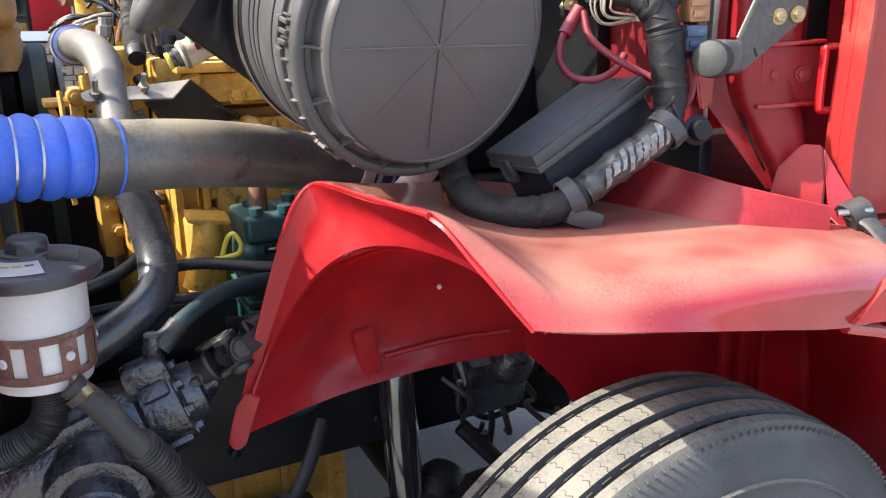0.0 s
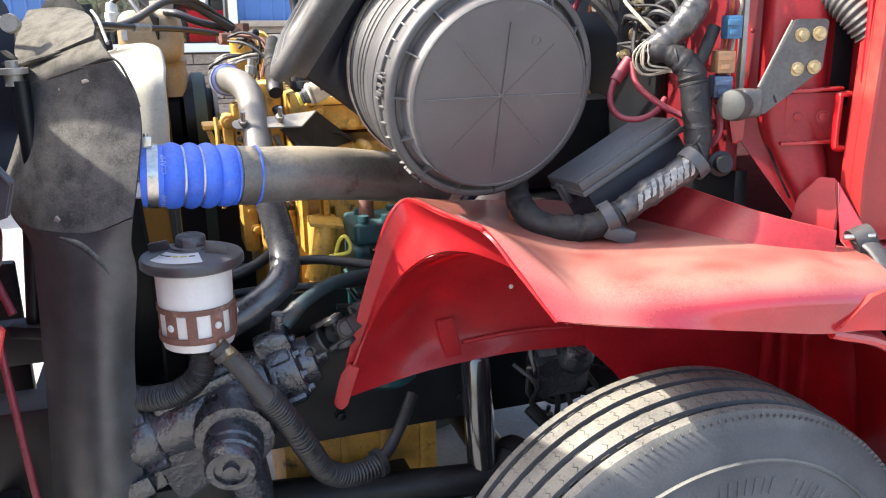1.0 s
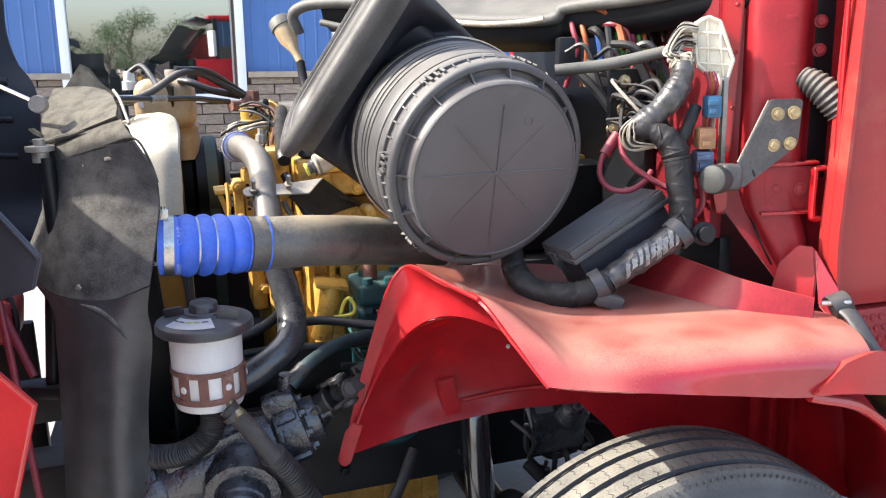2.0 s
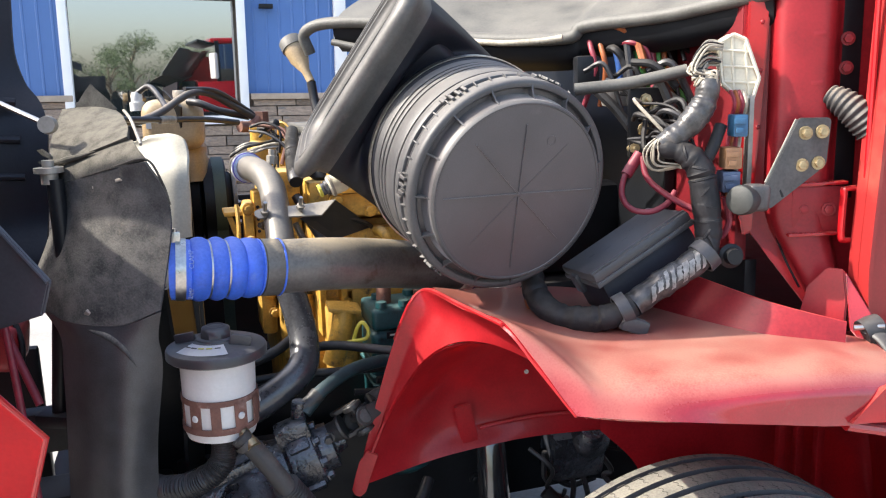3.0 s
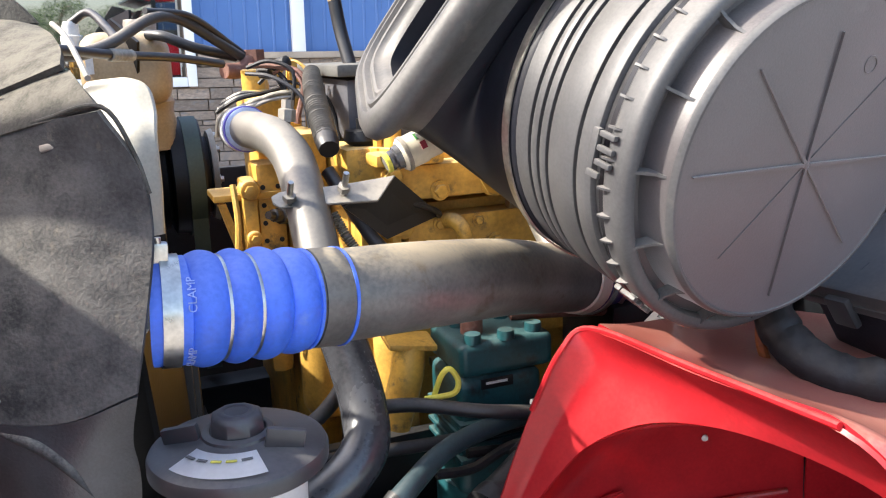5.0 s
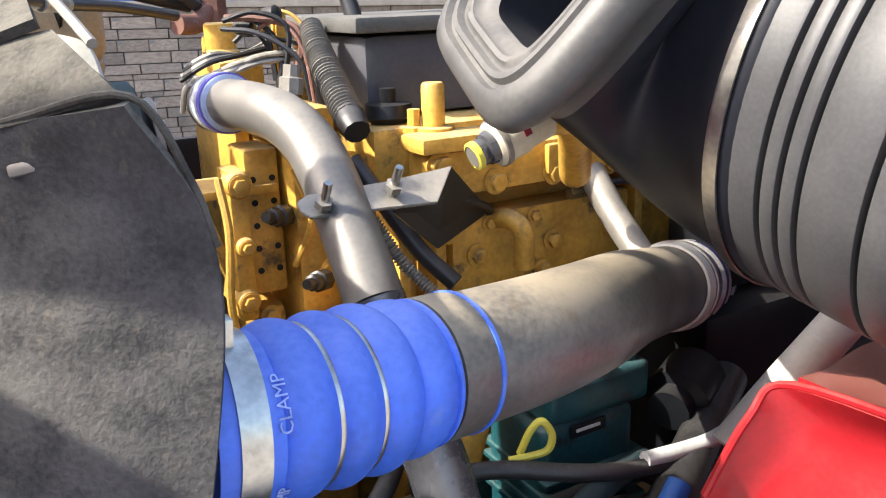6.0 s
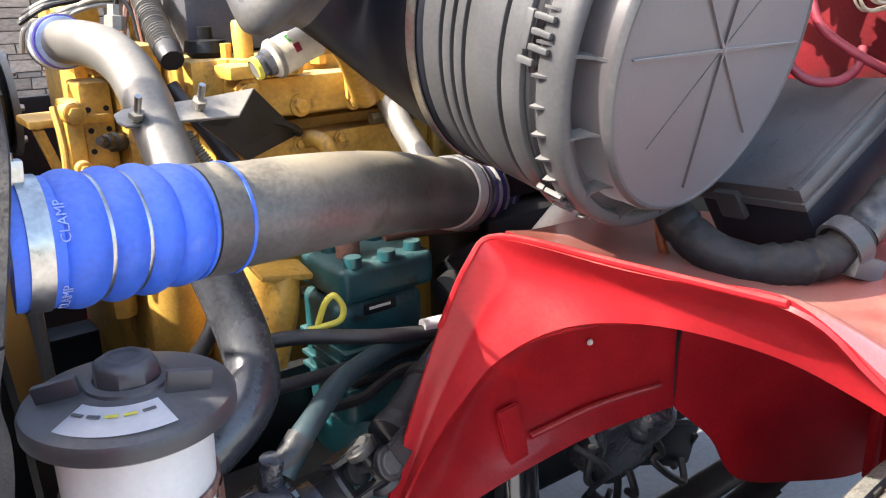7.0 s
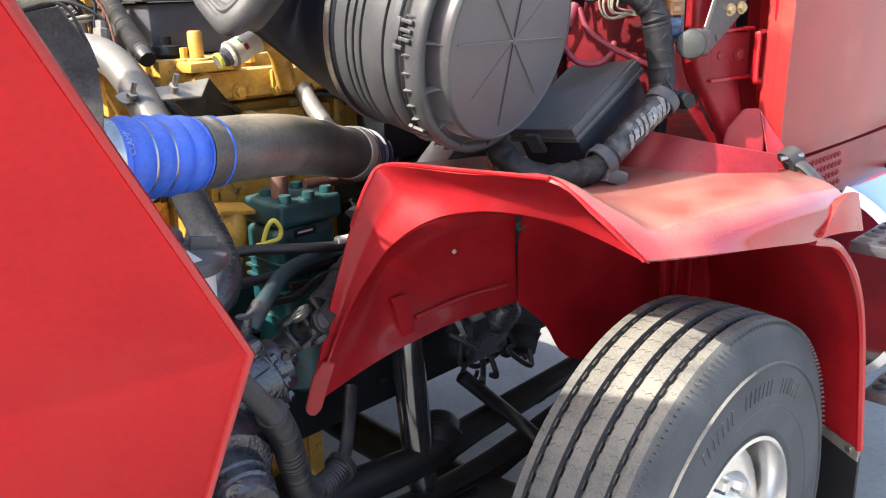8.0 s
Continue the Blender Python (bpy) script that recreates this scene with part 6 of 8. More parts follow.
def filler_neck():
    t = thing("filler_neck", "tan plastic washer filler neck with a grey cap", "filler neck")
    a, b = Vector((-0.762, 2.15, 1.913)), Vector((-0.700, 2.11, 1.81))
    d = (a - b).normalized()
    part("neck", lathe([(0.012, 0.0), (0.013, 0.04), (0.030, 0.085), (0.034, 0.125), (0, 0.125)], b, d, 28), TANK, t)
    part("cap", lathe([(0, 0.158), (0.034, 0.158), (0.038, 0.152), (0.038, 0.125), (0, 0.125)], b, d, 28), COWL, t, "grey screw cap")
    part("hose", tube([b, b + Vector((0.01, -0.005, -0.06)), b + Vector((0.035, -0.03, -0.15)), b + Vector((0.05, -0.05, -0.24))], 0.014, 14), RUBBER_CLEAN, t)


filler_neck()


# ---- engine ----
def engine():
    t = thing("engine", "yellow diesel engine block, oily and dusty", "engine")
    face = Vector((-0.30, 1.98, 0))
    def eb(name, s0, s1, d0, d1, z0, z1, material=YELLOW, bevel=0.012, label=""):
        c = face + U * (s0 + s1) / 2 + V * (d0 + d1) / 2 + Vector((0, 0, (z0 + z1) / 2))
        return part(name, box(pose(c.x, c.y, c.z, 0, 0, TH), (s1 - s0, d1 - d0, z1 - z0), bevel), material, t, label)
    eb("block", -0.36, 0.75, 0.06, 0.60, 0.62, 1.42, YELLOW_DARK, 0.02, "oily yellow cylinder block")
    eb("head", -0.36, 0.75, 0.04, 0.52, 1.425, 1.535, YELLOW, 0.012, "yellow cylinder head")
    eb("side_cover", -0.26, 0.08, 0.0, 0.058, 1.28, 1.40, YELLOW, 0.01)
    eb("side_cover", 0.10, 0.45, 0.0, 0.058, 1.28, 1.40, YELLOW, 0.01)
    eb("side_cover", -0.26, 0.45, 0.01, 0.058, 1.13, 1.26, YELLOW_DARK, 0.01)
    eb("head_rail", -0.31, 0.55, -0.03, 0.038, 1.44, 1.505, YELLOW, 0.01)
    eb("head_step", -0.33, -0.20, -0.05, 0.02, 1.507, 1.53, YELLOW, 0.008)
    eb("head_step", -0.12, 0.02, -0.045, -0.032, 1.455, 1.50, YELLOW, 0.006)
    eb("valve_cover", -0.33, 0.70, 0.12, 0.46, 1.537, 1.66, GREY_LINER, 0.02, "dark grey valve cover")
    eb("valve_cover_rim", -0.35, 0.72, 0.10, 0.48, 1.662, 1.685, COWL, 0.006)
    eb("front_housing", -0.44, -0.362, 0.16, 0.75, 0.75, 1.56, YELLOW, 0.02, "yellow front gear housing")
    eb("housing_ear", -0.47, -0.442, 0.34, 0.46, 1.36, 1.54, YELLOW, 0.012)
    eb("housing_ear", -0.50, -0.45, 0.20, 0.33, 1.06, 1.25, YELLOW_DARK, 0.02)
    eb("thermostat", -0.48, -0.40, 0.36, 0.52, 1.545, 1.62, YELLOW, 0.016)
    # drilled accessory bracket
    eb("drilled_bracket", -0.50, -0.445, 0.20, 0.29, 1.27, 1.50, YELLOW, 0.01)
    for i in range(5):
        for j in range(2):
            o = face + U * (-0.488 + 0.03 * j) + V * 0.1995 + Vector((0, 0, 1.31 + 0.036 * i))
            part("drill_hole", lathe([(0, 0.001), (0.005, 0.001), (0.005, -0.004), (0, -0.004)], o, -V, 12), FRAME_BLACK, t)
    for s, d, z in ((-0.48, 0.198, 1.235), (-0.47, 0.198, 1.19), (-0.46, 0.198, 1.13), (-0.22, -0.002, 1.34), (-0.08, -0.002, 1.34), (0.04, -0.002, 1.34), (0.18, -0.002, 1.34), (0.36, -0.002, 1.34), (-0.2, 0.008, 1.19), (0.1, 0.008, 1.19)):
        part("flange_bolt", bolt(face + U * s + V * d + Vector((0, 0, z)), -V, 0.012, 0.014), YELLOW, t)
    for s in (-0.30, -0.13, 0.05, 0.23, 0.41):
        c = face + U * s + V * 0.03 + Vector((0, 0, 1.525))
        part("head_bolt", lathe([(0, 0.035), (0.009, 0.035), (0.009, 0.012), (0.016, 0.01), (0.016, -0.01)], c, (0, 0, 1), 8), YELLOW, t)
    part("riser", lathe([(0, 0.066), (0.014, 0.066), (0.0165, 0.062), (0.0165, 0.006), (0.028, 0.004), (0.028, 0), (0, 0)], face + U * -0.275 + V * 0.018 + Vector((0, 0, 1.53)), (0, 0, 1), 16), YELLOW, t)
    part("cover_knob", lathe([(0, 0.05), (0.012, 0.05), (0.012, 0.03), (0.034, 0.028), (0.038, 0.01), (0.026, 0.0), (0, 0)], face + U * -0.31 + V * 0.09 + Vector((0, 0, 1.535)), (0, 0, 1), 18), FRAME_BLACK, t, "black clamp knob")
    part("water_elbow", tube([face + U * -0.185 + V * 0.05 + Vector((0, 0, 1.37)), face + U * -0.18 + V * -0.02 + Vector((0, 0, 1.395)), face + U * -0.165 + V * -0.045 + Vector((0, 0, 1.375)), face + U * -0.16 + V * -0.04 + Vector((0, 0, 1.32))], 0.015, 12), YELLOW, t, "yellow pipe elbow")
    for k, (s, d, z) in enumerate(((-0.44, 0.30, 1.40), (-0.43, 0.27, 1.33), (-0.36, 0.10, 1.12), (-0.30, 0.02, 1.06))):
        part("pipe_union", lathe([(0, 0.03), (0.014, 0.03), (0.014, 0.015), (0.020, 0.012), (0.020, -0.02), (0, -0.02)], face + U * s + V * d + Vector((0, 0, z)), -V, 6), BRASS if k % 2 else YELLOW_DARK, t)
    # cast shelf with a slanting strut, and a bossed column beside the drilled bracket
    eb("cast_shelf", -0.585, -0.452, 0.192, 0.30, 1.432, 1.446, YELLOW, 0.004)
    for k, (s0, s1) in enumerate(((-0.578, -0.530), (-0.512, -0.545))):
        p, q = face + U * s0 + V * 0.20 + Vector((0, 0, 1.432)), face + U * s1 + V * 0.20 + Vector((0, 0, 1.27))
        part("cast_strut", slab([p, p + U * 0.016, q + U * 0.016, q], 0.03, 0.004), YELLOW_DARK if k else YELLOW, t)
    eb("cast_column", -0.532, -0.503, 0.176, 0.24, 1.24, 1.475, YELLOW, 0.008)
    for s, z, r in ((-0.518, 1.455, 0.020), (-0.516, 1.36, 0.015), (-0.520, 1.275, 0.018), (-0.470, 1.525, 0.014), (-0.425, 1.50, 0.012)):
        o = face + U * s + V * 0.178 + Vector((0, 0, z))
        part("cast_boss", lathe([(0, 0.010), (r * 0.45, 0.010), (r * 0.5, 0.016), (r * 0.9, 0.014), (r, 0.010), (r, -0.02), (0, -0.02)], o, -V, 16), YELLOW, t)
        part("boss_bolt", bolt(o - V * 0.014, -V, r * 0.55, 0.010), YELLOW_DARK, t)
    for s, d, z0, z1 in ((-0.40, 0.155, 1.30, 1.41), (-0.435, 0.165, 1.32, 1.47)):
        a = face + U * s + V * d
        part("engine_lead", tube([a + Vector((0, 0, z1)), a - V * 0.02 + U * 0.015 + Vector((0, 0, (z0 + z1) / 2)), a + U * -0.01 + Vector((0, 0, z0))], 0.0055, 8), YELLOW_DARK, t)
    # lifting eye
    c = face + U * -0.40 + V * 0.31
    for q, tall in ((-0.004, 0.70), (0.030, 0.665)):
        o = c + U * q
        part("lifting_eye", slab([o + Vector((0, 0, 1.50)), o + U * 0.024 + Vector((0, 0, 1.50)), o + U * 0.024 + Vector((0, 0, 1.0 + tall - 0.02)), o + U * 0.018 + Vector((0, 0, 1.0 + tall)), o + U * 0.006 + Vector((0, 0, 1.0 + tall)), o + Vector((0, 0, 1.0 + tall - 0.03))], 0.018, 0.004), YELLOW, t, "yellow lifting eye plate")
    part("elbow_neck", lathe([(0, 0.0), (0.030, 0.0), (0.031, 0.03), (0.026, 0.034), (0.026, 0.075), (0.022, 0.078), (0, 0.078)], (-0.905, 2.165, 1.600), (0, 0, 1), 20), YELLOW, t, "yellow outlet neck")
    # Two made-up black blocks keep the bay dark behind the charge pipe.
    eb("rear_dark_block", 0.06, 0.62, -0.20, -0.002, 0.92, 1.24, FRAME_BLACK, 0.03, "black block added for the dark bay behind the pipe")
    eb("upper_dark_block", 0.12, 0.60, -0.16, -0.034, 1.245, 1.50, FRAME_BLACK, 0.04)
    rng = random.Random(12)
    for k in range(26):
        s, z = rng.uniform(-0.34, 0.30), rng.choice((1.155, 1.235, 1.295, 1.385, 1.455, 1.49))
        o = face + U * s + V * (-0.032 if z > 1.43 else -0.002 if z > 1.27 else 0.008) + Vector((0, 0, z))
        r = rng.uniform(0.008, 0.014)
        part("block_bolt", bolt(o, -V, r, r * 1.2), YELLOW if k % 4 else YELLOW_DARK, t)
    for s, z0, z1 in ((-0.345, 1.10, 1.42), (-0.285, 1.14, 1.42), (0.09, 1.12, 1.42), (-0.10, 1.13, 1.27), (0.28, 1.13, 1.42)):
        eb("cast_rib", s - 0.009, s + 0.009, -0.012, 0.058, z0, z1, YELLOW, 0.005)
    for s, z, ln in ((-0.05, 1.415, 0.16), (-0.30, 1.425, 0.09), (0.16, 1.22, 0.18), (-0.22, 1.12, 0.15)):
        a = face + U * s - V * 0.02 + Vector((0, 0, z))
        part("injector_line", tube([a, a + U * ln * 0.4 - V * 0.018 + Vector((0, 0, 0.012)), a + U * ln + Vector((0, 0, -0.01)), a + U * (ln + 0.02) + V * 0.03 + Vector((0, 0, -0.03))], 0.006, 8), JOINT, t, "dull steel line")
        part("line_nut", lathe([(0, -0.012), (0.011, -0.012), (0.011, 0.012), (0, 0.012)], a, U, 6), BRASS, t)
    for s, d, z in ((-0.46, 0.17, 1.40), (-0.42, 0.13, 1.30), (-0.38, 0.08, 1.22)):
        o = face + U * s + V * d + Vector((0, 0, z))
        part("sensor", lathe([(0, 0.045), (0.008, 0.045), (0.009, 0.03), (0.013, 0.028), (0.013, 0.01), (0.017, 0.008), (0.017, -0.02), (0, -0.02)], o, (-0.3, -0.9, 0.2), 8), JOINT, t)
    # sump and lower casting
    eb("sump", -0.45, 0.06, 0.12, 0.55, 0.15, 0.615, YELLOW_DARK, 0.03, "oily yellow ribbed sump")
    for k in range(4):
        eb("sump_rib", -0.40 + 0.13 * k, -0.375 + 0.13 * k, 0.104, 0.118, 0.18, 0.58, YELLOW_DARK, 0.006)
    for s in (-0.32, -0.16, 0.0):
        part("sump_boss", lathe([(0, 0.02), (0.010, 0.02), (0.010, 0.012), (0.028, 0.010), (0.030, -0.01)], face + U * s + V * 0.118 + Vector((0, 0, 0.46)), -V, 20), YELLOW, t)
    # fuel filter and oil cooler forms low on the block
    for s, d, z0, z1, r in ((-0.40, 0.12, 1.0, 1.24, 0.055), (-0.30, 0.0, 0.95, 1.20, 0.045)):
        c = face + U * s + V * d
        part("canister", lathe([(0, z1), (r * 0.8, z1), (r, z1 - 0.012), (r, z0 + 0.02), (r * 0.8, z0), (0, z0)], c, (0, 0, 1), 28), YELLOW_DARK, t)


engine()


def oil_filler():
    t = thing("oil_filler_cap", "cream oil filler cap with a yellow ring", "oil cap")
    c = Vector((-0.476, 1.598, 1.561))
    d = Vector((-0.84, -0.42, -0.36)).normalized()
    part("cap", lathe([(0, 0.022), (0.022, 0.022), (0.0255, 0.018), (0.026, -0.014), (0.024, -0.020), (0.024, -0.05), (0, -0.05)], c, d, 32), YELLOWED, t, "cream printed cap")
    part("cap_groove", lathe([(0.0258, 0.011), (0.0275, 0.011), (0.0275, 0.017), (0.0258, 0.018)], c, d, 32, closed=False), GREY_METAL, t)
    part("core", lathe([(0, 0.042), (0.010, 0.042), (0.0145, 0.040), (0.0155, 0.036), (0.0145, 0.032), (0.018, 0.030), (0.0195, 0.020), (0, 0.020)], c, d, 28), PIPE_DARK, t, "black plug")
    part("face", lathe([(0, 0.0475), (0.0125, 0.0475), (0.0135, 0.045), (0.0135, 0.041), (0, 0.041)], c, d, 28), GREY_METAL, t)
    part("tag_ring", lathe([(0.0130, 0.040), (0.0162, 0.041), (0.0162, 0.047), (0.0130, 0.0485)], c, d, 28, closed=False), YELLOW_PLASTIC, t, "yellow ring")
    side = d.cross(Vector((0, 0, 1))).normalized()
    if side.y > 0:
        side = -side
    for k, mt, w in ((0.95, WIRE_GREEN, 0.012), (0.25, WIRE_RED, 0.012)):
        out = side * math.cos(k) + Vector((0, 0, 1)) * math.sin(k)
        part("print_patch", box(frame_of(c - d * (0.002 if k > 0.5 else 0.010) + out * 0.0260, out, up=d), (w, 0.009, 0.0012), 0), mt, t)
    part("neck", tube([c - d * 0.05, c - d * 0.10 + Vector((0, 0.02, -0.03)), c - d * 0.14 + Vector((0, 0.16, -0.14))], 0.022, 16), YELLOW, t)


oil_filler()


def fan_drive():
    t = thing("fan_drive", "black belt pulley and fan drive at the engine front", "pulley")
    c = Vector((-1.190, 2.430, 1.405))
    wide = lambda prof: [(r * 1.15, h) for r, h in prof]
    ax = U
    part("pulley", lathe(wide([(0, -0.05), (0.118, -0.05), (0.128, -0.045), (0.130, 0.0), (0.124, 0.006), (0.124, 0.014), (0.130, 0.02), (0.128, 0.032), (0.09, 0.034), (0.085, 0.05), (0, 0.05)]), c, ax, 48), FRAME_BLACK, t)
    part("belt", lathe(wide([(0.126, -0.012), (0.135, -0.012), (0.135, 0.026), (0.126, 0.026)]), c, ax, 48, closed=False), mat("dusty_green_belt", (0.05, 0.075, 0.06), 0.6, var=0.2, scale=20), t, "dusty green-black belt")
    part("belt_run", slab([c + V * -0.13 + U * -0.012, c + V * -0.13 + U * 0.026, c + V * -0.10 + U * 0.026 + Vector((0, 0, -0.5)), c + V * -0.10 + U * -0.012 + Vector((0, 0, -0.5))], 0.008), bpy.data.materials["dusty_green_belt"], t)
    part("clutch", lathe(wide([(0, -0.14), (0.07, -0.14), (0.10, -0.12), (0.115, -0.06), (0.09, -0.05)]), c, ax, 40), FRAME_BLACK, t)
    part("hub_plate", lathe(wide([(0.02, 0.05), (0.10, 0.052), (0.105, 0.066), (0.06, 0.07), (0, 0.07)]), c, ax, 32), GREY_METAL, t)
    for k in range(8):
        a = k * math.pi / 4
        part("hub_bolt", bolt(c + ax * 0.066 + (V * math.cos(a) + Vector((0, 0, 1)) * math.sin(a)) * 0.103, ax, 0.008, 0.01), STEEL, t)
    for k in range(9):
        a = 2 * math.pi * k / 9
        r = V * math.cos(a) + Vector((0, 0, 1)) * math.sin(a)
        q = r.cross(U)
        part("blade", slab([c + r * 0.10 - U * 0.15 + q * 0.03, c + r * 0.42 - U * 0.15 + q * 0.06, c + r * 0.42 - U * 0.10 - q * 0.05, c + r * 0.10 - U * 0.12 - q * 0.03], 0.006), FRAME_BLACK, t)


fan_drive()


def coolant_tank():
    t = thing("coolant_tank", "aged tan plastic coolant tank with hoses over it", "tank")
    c = Vector((-1.255, 2.285, 1.685))
    part("body", box(pose(c.x, c.y, c.z, 0, 0, TH), (0.20, 0.22, 0.17), 0.06, 5), TANK, t)
    part("lower_lobe", lathe([(0, 0.0), (0.05, 0.0), (0.058, -0.015), (0.052, -0.04), (0.058, -0.065), (0.052, -0.09), (0.056, -0.13), (0, -0.14)], (-1.225, 2.33, 1.62), (0, 0, 1), 24), TANK, t)
    part("neck", lathe([(0, 0.06), (0.014, 0.06), (0.018, 0.05), (0.018, 0.03), (0.024, 0.028), (0.024, 0)], (-1.332, 2.20, 1.735), (0, 0, 1), 16), PAPER, t, "white vent fitting")
    part("lid", lathe([(0, 0.03), (0.036, 0.03), (0.038, 0.02), (0.036, 0)], (-1.22, 2.31, 1.768), (0, 0, 1), 24), GREY_METAL, t)
    part("tag", box(pose(-1.268, 2.160, 1.70, 0, 0, TH), (0.03, 0.003, 0.045), 0), PAPER, t)


coolant_tank()


def cable(name, pts, r, material, label, category="hose", seg=10, wave=None, per=8):
    ob = part(name, tube(pts, r, seg, per, wave=wave), material)
    tagged(ob, label, category)
    return ob


# hoses over the tank
cable("coolant_hose", [(-0.985, 1.43, 1.722), (-1.017, 1.50, 1.726), (-1.053, 1.60, 1.724), (-1.057, 1.72, 1.718), (-1.060, 1.85, 1.738), (-1.047, 2.0, 1.785), (-1.031, 2.10, 1.785), (-1.0, 2.20, 1.744), (-0.96, 2.28, 1.70)], 0.011, RUBBER, "dusty black rubber hose arched over the coolant tank")
cable("coolant_hose", [(-1.039, 1.55, 1.731), (-1.052, 1.85, 1.716), (-1.032, 2.05, 1.708), (-0.985, 2.20, 1.690)], 0.009, RUBBER_CLEAN, "thin black hose with pale clips beside the tank")
cable("hose_clip", [(-1.052, 1.82, 1.7165), (-1.052, 1.86, 1.7155), (-1.050, 1.90, 1.714)], 0.0115, WIRE_PALE, "pale tape wound round the thin hose", "tape", wave=lambda s: 1 + 0.08 * math.sin(s * 500))
cable("coolant_hose", [(-1.16, 2.22, 1.76), (-1.113, 2.20, 1.754), (-1.054, 2.22, 1.728), (-0.98, 2.28, 1.705)], 0.012, RUBBER_CLEAN, "thick black rubber hose from tank to engine")
cable("coolant_hose", [(-1.332, 2.20, 1.790), (-1.279, 2.19, 1.812), (-1.194, 2.10, 1.774), (-1.123, 2.0, 1.744)], 0.009, RUBBER_CLEAN, "short black hose looping from the tank fitting")
cable("fuel_line", [(-1.059, 2.0, 1.80), (-1.016, 2.12, 1.792), (-0.981, 2.25, 1.735), (-0.936, 2.30, 1.685)], 0.007, RUBBER_CLEAN, "thin black line beside the arched hose", "line")


def loose_leads():
    t = thing("engine_leads", "tangle of thin black and tan leads over the engine front", "wiring")
    rng = random.Random(44)
    for k in range(9):
        a = Vector((-0.86 + rng.uniform(-0.04, 0.10), 2.02 + rng.uniform(-0.02, 0.05), 1.655 + rng.uniform(-0.02, 0.035)))
        b = a + Vector((rng.uniform(0.05, 0.13), rng.uniform(-0.04, 0.01), rng.uniform(-0.05, 0.02)))
        c = b + Vector((rng.uniform(-0.02, 0.03), rng.uniform(-0.03, 0.0), rng.uniform(-0.10, -0.04)))
        part("lead", tube([a, along(a, b, 0.5) + Vector((0, 0, rng.uniform(0.008, 0.03))), b, c], rng.choice((0.0032, 0.0042, 0.006)), 7), (TAPE, TAPE, RUST, RUBBER_CLEAN, YELLOW_DARK)[k % 5], t)
    for q, d in (((-0.790, 2.015, 1.690), (0.8, -0.4, 0.2)), ((-0.835, 2.04, 1.672), (0.9, -0.2, -0.1))):
        part("plug", lathe([(0, -0.018), (0.010, -0.018), (0.013, -0.012), (0.013, 0.010), (0.009, 0.014), (0, 0.016)], q, d, 14), TAPE, t, "black plug")


loose_leads()


def hose_fitting():
    t = thing("hose_elbow", "rusty brown elbow fitting on a yellow stem", "fitting")
    part("elbow", tube([(-0.99, 2.22, 1.675), (-0.965, 2.26, 1.675), (-0.945, 2.285, 1.70)], 0.018, 12), RUST, t)
    part("nut", lathe([(0, -0.03), (0.024, -0.03), (0.024, 0.03), (0, 0.03)], (-0.940, 2.29, 1.69), (0, 0, 1), 6), RUST, t)
    part("stem", lathe([(0, 0.09), (0.026, 0.09), (0.028, 0.08), (0.028, 0), (0, 0)], (-0.940, 2.29, 1.56), (0, 0, 1), 20), YELLOW, t)


hose_fitting()

cable("ribbed_tube", [(-0.730, 2.00, 1.672), (-0.718, 1.96, 1.645), (-0.696, 1.90, 1.605), (-0.676, 1.85, 1.574), (-0.664, 1.822, 1.556)], [0.015, 0.018, 0.0195, 0.0195, 0.0195], mat("grey_conduit", (0.125, 0.115, 0.10), 0.55, var=0.25, scale=40), "grey ribbed convoluted tube beside the lifting eye", "tube", 16, wave=lambda s: 1 + 0.15 * math.sin(s * 900), per=70)
cable("tube_end", [(-0.668, 1.832, 1.563), (-0.660, 1.812, 1.550), (-0.654, 1.798, 1.541)], [0.0205, 0.0215, 0.0185], RUBBER_CLEAN, "black rubber sleeve at the end of the ribbed tube", "sleeve")
cable("sensor_lead", [(-0.665, 1.82, 1.50), (-0.62, 1.79, 1.44), (-0.575, 1.77, 1.38), (-0.53, 1.75, 1.34)], 0.013, RUBBER_CLEAN, "black lead running down behind the bracket", "cable")
cable("spring_tube", [(-0.635, 1.72, 1.44), (-0.60, 1.70, 1.39), (-0.56, 1.685, 1.35)], 0.008, GREY_METAL, "small coiled spring tube below the bracket", "tube", 10, wave=lambda s: 1 + 0.22 * math.sin(s * 1300), per=60)
for k in range(4):
    y = 0.012 * k
    cable("pipe_wire", [(-0.94, 2.02 + y, 1.595 + 0.006 * k), (-0.895, 2.02 + y, 1.62 + 0.004 * k), (-0.85, 2.04 + y, 1.63), (-0.80, 2.08 + y, 1.64 + 0.005 * k)], 0.0045, WIRE_PALE if k % 2 else TAPE, "dusty wires strapped over the pipe sleeve", "wire", 6)
cable("engine_wire", [(-0.86, 1.86, 1.47), (-0.845, 1.83, 1.40), (-0.85, 1.82, 1.30), (-0.845, 1.83, 1.22)], 0.006, YELLOW_DARK, "yellowed wire hanging down the engine front", "wire", 8)


